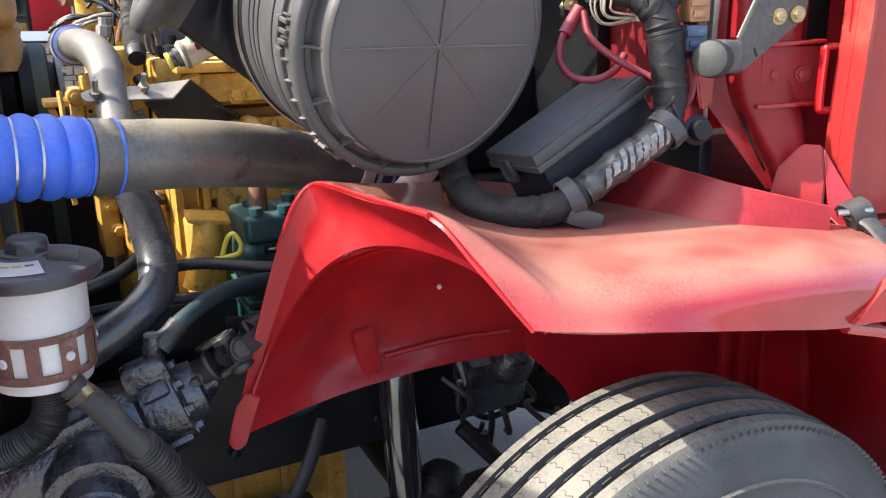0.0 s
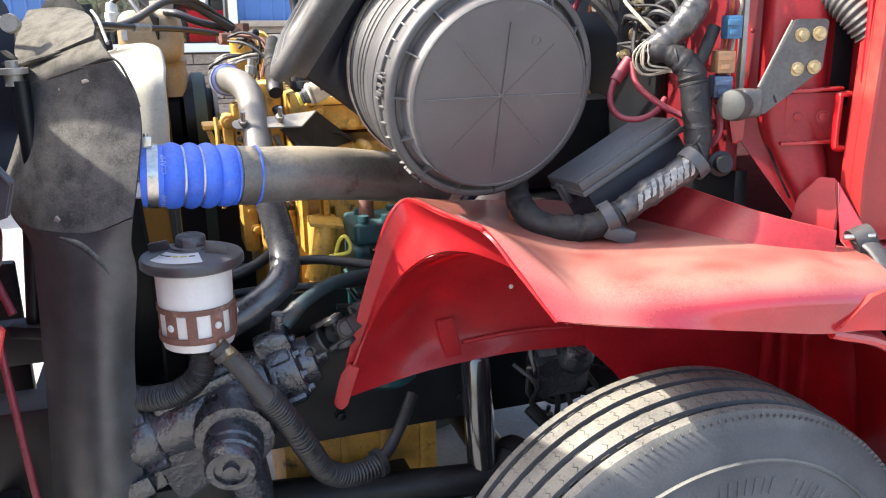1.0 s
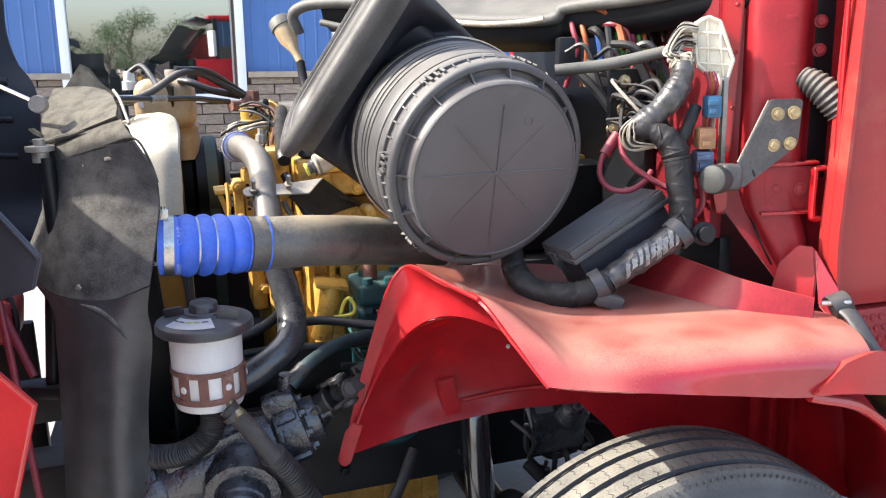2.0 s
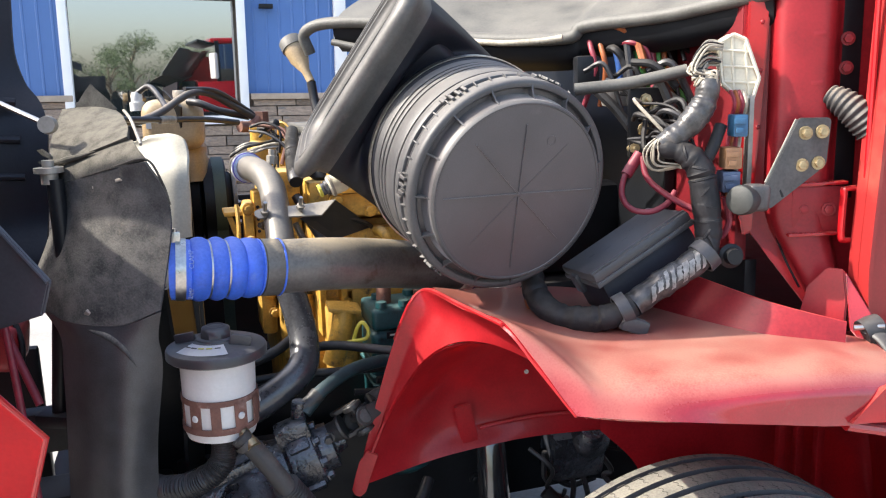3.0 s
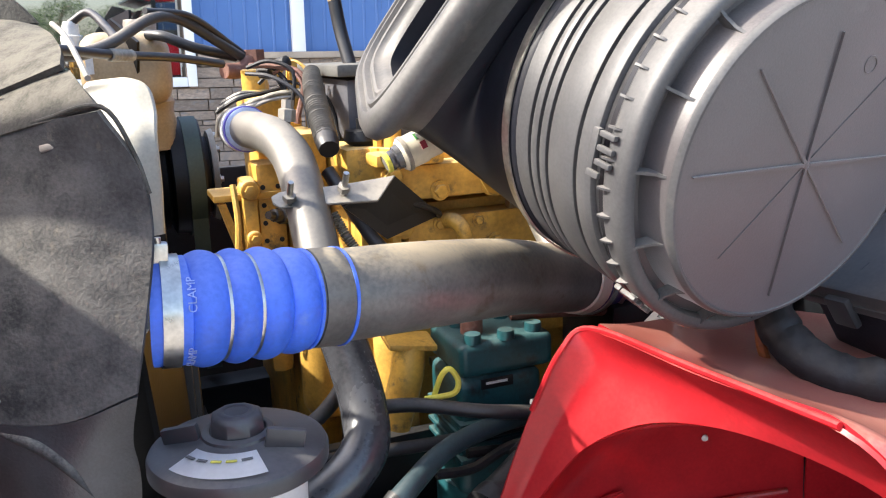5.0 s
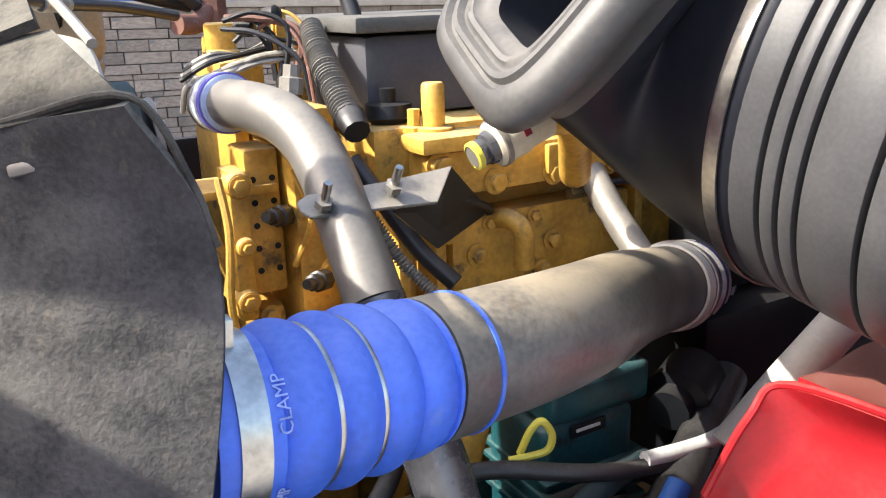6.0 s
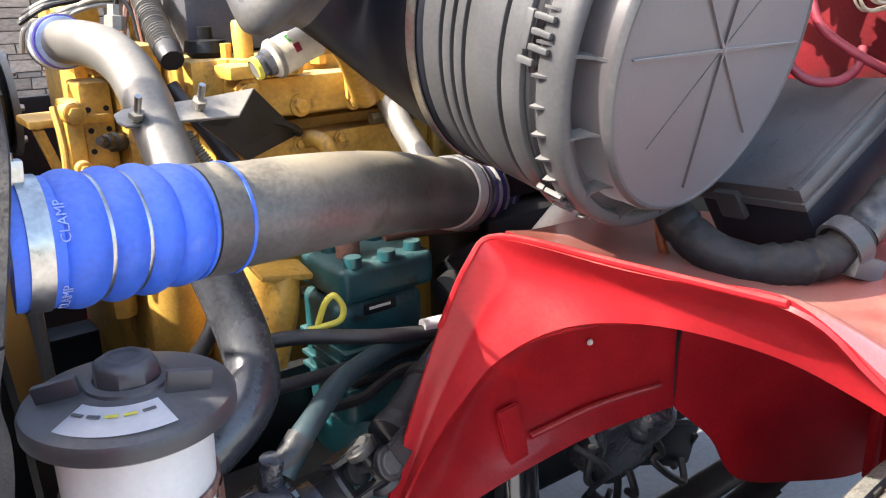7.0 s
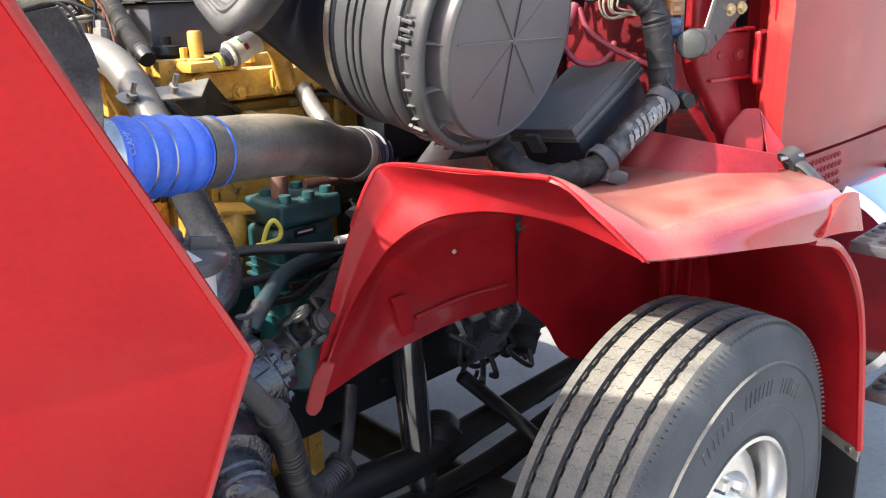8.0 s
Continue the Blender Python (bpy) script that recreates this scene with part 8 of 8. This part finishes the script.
def loom():
    t = thing("wiring_loom", "thick black taped wiring loom partly wrapped in foil", "wiring")
    def lumps(k):
        return lambda s: 1 + 0.17 * noise.noise(Vector((s * 38, k, 0))) + 0.10 * noise.noise(Vector((s * 110, k, 3)))
    path = [(0.281, 1.44, 1.652), (0.326, 1.43, 1.637), (0.358, 1.425, 1.605), (0.370, 1.42, 1.547), (0.378, 1.415, 1.475), (0.372, 1.402, 1.432)]
    part("upper_run", tube(path, [0.020, 0.024, 0.028, 0.029, 0.028, 0.026], 20, 12, wave=lumps(1)), TAPE, t)
    for k in range(9):
        q = smooth_path(path, 12)[14 + 5 * k]
        q2 = smooth_path(path, 12)[15 + 5 * k]
        r = 0.0285 if k > 1 else 0.026
        part("tape_edge", lathe([(r - 0.003, -0.004), (r + 0.0012, -0.003), (r + 0.0016, 0.001), (r - 0.003, 0.004)], q, (q2 - q) + Vector((0.004 * math.sin(k * 2.1), 0, 0.003 * math.cos(k * 1.7))), 24, closed=False), TAPE, t)
    part("foil_run", tube([(0.378, 1.40, 1.436), (0.33, 1.382, 1.402), (0.28, 1.365, 1.372), (0.225, 1.345, 1.335)], [0.026, 0.028, 0.028, 0.026], 18, 10, wave=lumps(2)), FOIL, t, "scuffed silver foil wrap")
    part("lower_run", tube([(0.225, 1.345, 1.335), (0.18, 1.335, 1.312), (0.12, 1.34, 1.302), (0.06, 1.365, 1.308), (0.02, 1.41, 1.34), (0.005, 1.46, 1.40)], 0.027, 18, 10, wave=lumps(3)), TAPE, t)
    foil = smooth_path([(0.378, 1.40, 1.436), (0.33, 1.382, 1.402), (0.28, 1.365, 1.372), (0.225, 1.345, 1.335)], 12)
    rng = random.Random(31)
    for k in range(9):
        at_k, way = foil[5 + 3 * k], (foil[6 + 3 * k] - foil[5 + 3 * k]).normalized()
        side = way.cross(Vector((0, -1, 0))).normalized()
        front = side.cross(way).normalized()
        if front.y > 0:
            front = -front
        bm = bmesh.new()
        w, a0, a1 = rng.uniform(0.0045, 0.0075), rng.uniform(-35, -5), rng.uniform(35, 75)
        rows = []
        for i in range(9):
            a = radians(a0 + (a1 - a0) * i / 8)
            out = (front * math.cos(a) + Vector((0, 0, 1)) * math.sin(a)).normalized()
            rows.append([bm.verts.new(at_k + out * 0.0315 + way * (sg * w + rng.uniform(-0.0016, 0.0016))) for sg in (-1, 1)])
        for p, q in zip(rows, rows[1:]):
            bm.faces.new((p[0], p[1], q[1], q[0]))
        bmesh.ops.solidify(bm, geom=bm.faces[:], thickness=0.001)
        part("foil_patch", bm, WORN_FOIL, t, "peeling white foil")
    for q, d in (((0.205, 1.34, 1.325), (0.8, 0.2, 0.4)), ((0.37, 1.398, 1.428), (0.7, 0.3, 0.6))):
        part("saddle_clamp", lathe([(0.030, -0.012), (0.035, -0.012), (0.035, 0.012), (0.030, 0.012)], q, d, 24, closed=False), BLACK_PLASTIC, t)
    part("saddle_foot", box(pose(0.225, 1.33, 1.295, 0, 20, 20), (0.06, 0.03, 0.03), 0.006), BLACK_PLASTIC, t)
    part("saddle_bolt", lathe([(0, 0.02), (0.016, 0.02), (0.018, 0.0), (0.026, -0.004), (0, -0.01)], (0.425, 1.405, 1.425), (0.2, -1, 0.1), 16), FRAME_BLACK, t)
    part("branch", tube([(0.36, 1.43, 1.60), (0.385, 1.455, 1.64), (0.405, 1.475, 1.69)], 0.013, 12), TAPE, t)
    part("foil_branch", tube([(0.376, 1.462, 1.785), (0.370, 1.458, 1.745), (0.352, 1.45, 1.712), (0.322, 1.445, 1.68), (0.281, 1.44, 1.652)], [0.022, 0.026, 0.027, 0.026, 0.022], 18, 12, wave=lumps(4)), FOIL, t)


loom()


def connector():
    t = thing("wiring_connector", "yellowed white plastic connector block full of pale wires", "connector")
    out = [Vector(q) for q in ((0.394, 1.50, 1.862), (0.426, 1.50, 1.880), (0.452, 1.50, 1.868), (0.484, 1.50, 1.782), (0.472, 1.50, 1.738), (0.440, 1.50, 1.742), (0.405, 1.50, 1.775))]
    shell = part("shell", slab(out, 0.045, 0.008, normal=(0, 1, 0)), YELLOWED, t)
    c = Vector((0.440, 1.49, 1.81))
    inner = [c + (q - c) * 0.93 for q in out]
    for k, (p, q) in enumerate(zip(inner, inner[1:] + inner[:1])):
        part("rim", tube([p + Vector((0, -0.004, 0)), q + Vector((0, -0.004, 0))], 0.004, 6, 1), YELLOWED, shell)
    for p, q in (((0.424, 1.872), (0.432, 1.748)), ((0.450, 1.862), (0.462, 1.745)), ((0.400, 1.845), (0.462, 1.838)), ((0.402, 1.812), (0.472, 1.806)), ((0.405, 1.780), (0.478, 1.774))):
        part("shell_rib", tube([(p[0], 1.4985, p[1]), (q[0], 1.4985, q[1])], 0.0032, 6, 1), YELLOWED, shell)
    rng = random.Random(9)
    for k in range(46):
        u, v = rng.random(), rng.random()
        a = Vector((0.398 + 0.008 * u, 1.485 + 0.045 * v, 1.775 + 0.085 * u + rng.uniform(-.004, .004)))
        b = Vector((0.376 + rng.uniform(-.016, .016), 1.462 + rng.uniform(-.016, .012), 1.776 + rng.uniform(-.012, .006)))
        bulge = Vector((-0.030 - 0.022 * u + rng.uniform(-.006, .006), -0.012 + rng.uniform(-.012, .006), -0.004))
        part("wire", tube([a, a + bulge * 0.7 + Vector((0, 0, 0.004)), along(a, b, 0.5) + bulge, b + Vector((-0.004, 0, 0.02)), b], 0.0023, 6, 5), WIRE_PALE if rng.random() < 0.8 else TAPE, t)


connector()


def relays():
    t = thing("relay_strip", "row of small coloured connectors on the cowl side", "connector")
    for (x, z, w, h), mt, lb in (((0.436, 1.689, 0.030, 0.046), mat("blue_connector", (0.03, 0.10, 0.19), 0.4), "blue connector"), ((0.424, 1.622, 0.036, 0.045), mat("tan_connector", (0.30, 0.155, 0.075), 0.45), "tan connector"),
                                 ((0.421, 1.573, 0.038, 0.044), mat("grey_blue_connector", (0.065, 0.09, 0.15), 0.45), "grey-blue connector")):
        c = part("socket", box(pose(x + 0.002, 1.475, z, 0, 0, 8), (w, 0.05, h), 0.005), mt, t, lb)
        part("ridge", box(pose(x + 0.002, 1.448, z + h * 0.2, 0, 0, 8), (w * 0.8, 0.008, h * 0.25), 0.002), mt, c)
        part("ridge", box(pose(x + 0.002, 1.448, z - h * 0.2, 0, 0, 8), (w * 0.5, 0.008, h * 0.25), 0.002), mt, c)
    part("strip", box(pose(0.466, 1.505, 1.645, 0, 0, 8), (0.010, 0.03, 0.21), 0.002), GREY_METAL, t)
    for k, mt in enumerate((WIRE_RED, WIRE_ORANGE, WIRE_RED, WIRE_PALE)):
        x = 0.418 + 0.008 * k
        part("lead", tube([(x + 0.006, 1.49, 1.76), (x + 0.012, 1.475, 1.735), (x + 0.010, 1.495, 1.70), (x + 0.006, 1.50, 1.66), (x, 1.495, 1.60), (x - 0.006, 1.47, 1.54)], 0.004, 6), mt, t)


relays()


def hinge_arm():
    t = thing("hood_hinge_arm", "grey steel hood hinge arm held by four bolts", "hinge")
    p = [(0.553, 1.474, 1.698), (0.560, 1.475, 1.702), (0.616, 1.487, 1.701), (0.622, 1.488, 1.695), (0.617, 1.488, 1.606), (0.600, 1.484, 1.590), (0.545, 1.464, 1.549), (0.505, 1.448, 1.520), (0.482, 1.438, 1.520), (0.480, 1.436, 1.566), (0.492, 1.442, 1.572)]
    part("plate", slab(p, 0.008, 0.0015, normal=(0.15, -1, 0)), ARM_GREY, t)
    part("bright_edge", tube([(0.491, 1.440, 1.573), (0.552, 1.472, 1.699)], 0.0022, 6, 1), GREY_METAL, t, "worn bright edge")
    for q in ((0.570, 1.470, 1.671), (0.604, 1.478, 1.673), (0.565, 1.469, 1.606), (0.599, 1.478, 1.609)):
        part("washer", lathe([(0, 0.003), (0.0135, 0.003), (0.0145, 0.0)], Vector(q) + Vector((0.0, -0.004, 0)), (0.15, -1, 0), 18), BRASS, t)
        part("bolt", bolt(Vector(q) + Vector((0.0, -0.007, 0)), (0.15, -1, 0), 0.0095, 0.012), BRASS, t, "yellow zinc bolt")
    part("slot", box(pose(0.524, 1.450, 1.549, 0, 62, 20), (0.018, 0.006, 0.006), 0.001), FRAME_BLACK, t)
    part("slot", box(pose(0.530, 1.453, 1.582, 0, 62, 20), (0.009, 0.006, 0.006), 0.001), FRAME_BLACK, t)
    part("bush", lathe([(0, 0.026), (0.022, 0.0255), (0.029, 0.022), (0.031, 0.014), (0.031, -0.004), (0.029, -0.020), (0, -0.022)], (0.447, 1.419, 1.540), (-0.55, -0.80, 0.10), 26), mat("worn_rubber_bush", (0.030, 0.033, 0.031), 0.6, var=0.3, scale=30, bump=0.4), t, "worn dark rubber bump stop")
    part("bush_arm", box(pose(0.472, 1.433, 1.543, 0, 4, 24), (0.050, 0.040, 0.056), 0.012, 3), ARM_GREY, t)


hinge_arm()


def corrugated_boot():
    t = thing("wiring_boot", "grey-black corrugated rubber boot into the cab", "rubber boot")
    part("boot", tube([(0.630, 1.535, 1.745), (0.652, 1.518, 1.730), (0.676, 1.505, 1.708), (0.705, 1.50, 1.675)], [0.022, 0.029, 0.032, 0.032], 20, 24, wave=lambda s: 1 + 0.07 * math.sin(s * 520)), RUBBER, t)


corrugated_boot()


def starter_cables():
    t = thing("battery_cables", "looped dark red battery cables on brass terminals", "cable")
    part("cable", tube([(0.245, 1.56, 1.62), (0.215, 1.54, 1.585), (0.205, 1.52, 1.54), (0.225, 1.50, 1.510), (0.265, 1.49, 1.505), (0.30, 1.50, 1.52), (0.32, 1.52, 1.545)], 0.0068, 10), WIRE_RED, t)
    part("cable", tube([(0.25, 1.55, 1.62), (0.26, 1.53, 1.575), (0.30, 1.505, 1.54), (0.355, 1.49, 1.51), (0.40, 1.47, 1.49)], 0.0068, 10), WIRE_RED, t)
    part("boot", tube([(0.245, 1.56, 1.625), (0.228, 1.55, 1.60), (0.215, 1.54, 1.58)], 0.013, 10), WIRE_RED, t)
    part("cable", tube([(0.415, 1.455, 1.54), (0.425, 1.455, 1.49), (0.41, 1.46, 1.455), (0.38, 1.47, 1.45)], 0.007, 8), WIRE_RED, t)


starter_cables()


def terminal_block():
    t = thing("terminal_block", "rusty terminal studs and junction plates with wires", "terminal block")
    part("plate", box(pose(0.27, 1.66, 1.69, 0, 0, 20), (0.10, 0.02, 0.16), 0.006), FRAME_BLACK, t)
    for x, z in ((0.255, 1.675), (0.235, 1.63), (0.285, 1.72), (0.26, 1.74)):
        part("stud", lathe([(0, 0.06), (0.005, 0.06), (0.005, 0.03), (0.012, 0.03), (0.012, 0.015), (0.016, 0.012), (0.016, 0.0)], (x, 1.655, z), (0.1, -1, 0.1), 8), BRASS, t)
    rng = random.Random(21)
    for k in range(16):
        a = Vector((0.24 + rng.uniform(-.02, .05), 1.60, 1.64 + rng.uniform(-.03, .1)))
        b = Vector((0.33 + rng.uniform(-.03, .03), 1.47, 1.67 + rng.uniform(-.03, .03)))
        mid = along(a, b, 0.5) + Vector((rng.uniform(-.06, .03), rng.uniform(-.06, 0), rng.uniform(-.06, .05)))
        part("wire", tube([a, mid, b], rng.choice((0.003, 0.004, 0.006)), 7), rng.choice((WIRE_PALE, TAPE, TAPE, RUBBER_CLEAN, TAPE)), t)
    for k in range(7):
        a = Vector((0.272 + 0.003 * math.sin(k * 2.3), 1.47 - 0.004 * k, 1.655 + 0.003 * math.cos(k * 1.9)))
        part("loop_wire", tube([a + Vector((0.06, 0, 0.03)), a + Vector((0.004, -0.02, 0.012)), a + Vector((-0.026 + 0.0045 * k, -0.02, -0.020)), a + Vector((-0.006 + 0.002 * k, -0.015, -0.058 + 0.0035 * k)), a + Vector((0.052, -0.005, -0.050 + 0.001 * k))], 0.0019, 7), WIRE_PALE, t)
    part("wire_tip", box(pose(0.334, 1.452, 1.607, 0, 4, 10), (0.030, 0.012, 0.010), 0.002), YELLOWED, t, "cream wire ferrule")


terminal_block()


def firewall_bundle():
    t = thing("firewall_harness", "coloured pass-through wires and a grey valve on the firewall", "wiring")
    base = Vector((0.195, 1.80, 1.825))
    rng = random.Random(5)
    for k, (mt, dx) in enumerate(((WIRE_RED, -0.06), (WIRE_ORANGE, -0.035), (WIRE_BLUE, 0.0), (WIRE_GREEN, 0.05), (WIRE_ORANGE, 0.085), (WIRE_GREEN, 0.10), (WIRE_ORANGE, 0.115))):
        a = base + Vector((dx, 0, 0.05))
        part("wire", tube([a + Vector((-0.01, 0.08, 0.06)), a, a + Vector((0.012, -0.015, -0.06)), a + Vector((0.02 + dx * 0.6, 0.0, -0.15))], 0.010 if k in (2, 3) else 0.007, 10), mt, t)
    part("valve", box(pose(base.x + 0.02, base.y - 0.02, base.z - 0.075, 0, 0, 15), (0.10, 0.05, 0.05), 0.008), GREY_METAL, t, "grey air valve")
    part("valve", box(pose(base.x - 0.07, base.y, base.z - 0.02, 0, 0, 15), (0.06, 0.05, 0.09), 0.010), FRAME_BLACK, t)
    part("support_bar", tube([(0.10, 1.62, 1.770), (0.222, 1.62, 1.781), (0.35, 1.62, 1.806)], 0.014, 12), COWL, t, "dusty grey support bar")
    part("pale_line", tube([(-0.20, 1.78, 1.90), (-0.08, 1.72, 1.885), (0.02, 1.69, 1.885), (0.07, 1.68, 1.89)], 0.008, 10), WIRE_PALE, t)
    for k in range(9):
        a = base + Vector((rng.uniform(-0.09, 0.13), rng.uniform(0.0, 0.06), rng.uniform(0.03, 0.09)))
        q = a + Vector((rng.uniform(0.04, 0.10), -0.05, rng.uniform(-0.05, 0.01)))
        part("looped_wire", tube([a, along(a, q, 0.5) + Vector((0, -0.02, 0.02)), q, q + Vector((0.02, -0.03, rng.uniform(-0.16, -0.06)))], rng.choice((0.005, 0.007, 0.010)), 8), (RUBBER_CLEAN, TAPE, WIRE_RED, RUBBER_CLEAN, WIRE_ORANGE)[k % 5], t)
    for k in range(10):
        a = Vector((0.20 + rng.uniform(-.1, .1), 1.68 + rng.uniform(-.02, .06), 1.80 + rng.uniform(-.06, .03)))
        part("black_wire", tube([a, a + Vector((0.05, -0.02, rng.uniform(-.06, .02))), a + Vector((0.10, -0.03, rng.uniform(-.14, -.04)))], rng.choice((0.006, 0.009, 0.012)), 8), TAPE if k % 3 else RUBBER_CLEAN, t)


firewall_bundle()


# ---- small bits under the filter ----
def filter_leg():
    t = thing("filter_support", "pale painted support leg under the air filter", "bracket")
    part("leg", tube([(-0.20, 1.60, 1.16), (-0.135, 1.62, 1.228), (-0.07, 1.635, 1.295), (0.0, 1.65, 1.37)], 0.027, 20), mat("pale_leg", (0.50, 0.46, 0.40), 0.5, var=0.15), t)
    part("orange_lead", tube([(0.0, 1.44, 1.36), (0.0, 1.43, 1.32), (0.01, 1.43, 1.29)], 0.007, 8), WIRE_ORANGE, t)


filter_leg()


# ---- step and tank behind the wheel ----
def side_tank():
    t = thing("fuel_tank", "polished fuel tank with a black strap", "fuel tank")
    c = Vector((1.24, 1.62, 0.80))
    part("shell", lathe([(0, -0.05), (0.30, -0.05), (0.325, -0.03), (0.33, 0.0), (0.33, 1.3), (0.30, 1.35), (0, 1.35)], c + V * 0.22, U, 64), CHROME, t)
    for s in (0.28, 0.9):
        part("strap", lathe([(0.331, s), (0.336, s), (0.336, s + 0.05), (0.331, s + 0.05)], c + V * 0.22, U, 64, closed=False), RUBBER_CLEAN, t)


def side_step():
    t = thing("cab_step", "perforated grey metal step plate", "step")
    for z, d in ((1.01, -0.02), (0.62, -0.10)):
        c = Vector((1.02, 1.42, z)) + V * d + U * 0.28
        p = part("tread", box(frame_of(c, (0, 0, 1), up=V), (0.55, 0.20, 0.03), 0.004), STEP, t)
        for i in range(11):
            for j in range(4):
                part("hole", lathe([(0, 0.002), (0.015, 0.002), (0.018, 0.0), (0, -0.002)], c + U * (-0.24 + 0.048 * i) + V * (-0.075 + 0.05 * j) + Vector((0, 0, 0.016)), (0, 0, 1), 10), FRAME_BLACK, p)


side_tank()
side_step()


def front_support():
    t = thing("front_support", "dark radiator support with red lines behind the bumper", "support")
    part("panel", box(pose(-1.47, 1.54, 0.62, 0, 0, TH), (0.26, 0.04, 1.0), 0.01), FRAME_BLACK, t)
    part("lower_panel", box(pose(-1.19, 1.69, 0.62, 0, 0, TH), (0.25, 0.04, 1.06), 0.01), FRAME_BLACK, t)
    part("beam", box(pose(-1.12, 1.30, 1.02, 0, 0, TH), (0.40, 0.06, 0.10), 0.01), FRAME_BLACK, t)
    # Made-up sheet on the far side: hides bright ground and shades it.
    part("far_screen", box(frame_of(Vector((-0.45, 3.30, 0.92)), (0, 0, 1), up=V), (2.6, 0.03, 0.9), 0.01), FRAME_BLACK, t, "black sheet added to close off the far side")
    part("air_dam", box(pose(-1.45, 1.75, 0.42, 0, 0, TH), (0.06, 1.5, 0.5), 0.02), FRAME_BLACK, t)
    part("bumper", box(pose(-1.62, 1.0, 0.62, 0, 0, TH), (0.18, 0.5, 0.55), 0.03), FRAME_BLACK, t)
    part("red_line", tube([(-1.06, 1.12, 1.36), (-1.04, 1.11, 1.20), (-1.02, 1.10, 1.0), (-1.0, 1.10, 0.70)], 0.008, 10), WIRE_RED, t, "dark red line")
    part("red_line", tube([(-1.15, 1.20, 1.36), (-1.09, 1.18, 1.25), (-1.03, 1.16, 1.14)], 0.009, 10), WIRE_RED, t)
    part("lamp_bucket", box(pose(-1.27, 1.26, 1.245, 0, 8, TH), (0.24, 0.16, 0.11), 0.03, 3), RED_DARK, t, "dark red lamp bucket")
    part("bucket_rim", tube([(-1.17, 1.235, 1.305), (-1.24, 1.19, 1.312), (-1.33, 1.16, 1.310)], 0.006, 8), GREY_METAL, t)
    part("bucket_strut", tube([(-1.155, 1.27, 1.30), (-1.125, 1.25, 1.24), (-1.135, 1.24, 1.16)], 0.007, 8), FRAME_BLACK, t)


front_support()


def far_fender():
    t = thing("front_fender", "red fender on the far side of the truck", "fender")
    c = Vector((0.372, 1.250, 0.481)) + V * 2.02
    arch = [c + U * (0.62 * math.cos(a)) + Vector((0, 0, 0.62 * math.sin(a) + 0.06)) for a in [math.pi * k / 12 for k in range(13)]]
    part("arch", patch([[q - V * 0.30 for q in arch], [q + V * 0.10 for q in arch], [q + V * 0.16 - Vector((0, 0, 0.05)) for q in arch]], 3, 0.01), RED, t)


far_fender()


def far_wheel():
    t = thing("tyre_assembly", "worn black truck tyre on the far side", "tyre")
    c = Vector((0.372, 1.250, 0.481)) + V * 2.0
    part("tyre", lathe([(0.28, -0.13), (0.36, -0.14), (0.45, -0.14), (0.51, -0.115), (0.526, -0.09), (0.526, 0.09), (0.51, 0.115), (0.45, 0.14), (0.36, 0.14), (0.28, 0.13)], c, V, 64, closed=False), TYRE, t)
    part("rim", lathe([(0.28, 0.12), (0.26, 0.11), (0.25, 0.04), (0.20, 0.03), (0.16, 0.05), (0.08, 0.05), (0.08, 0.12), (0, 0.12)], c, V, 48, closed=False), RIM, t)


far_wheel()
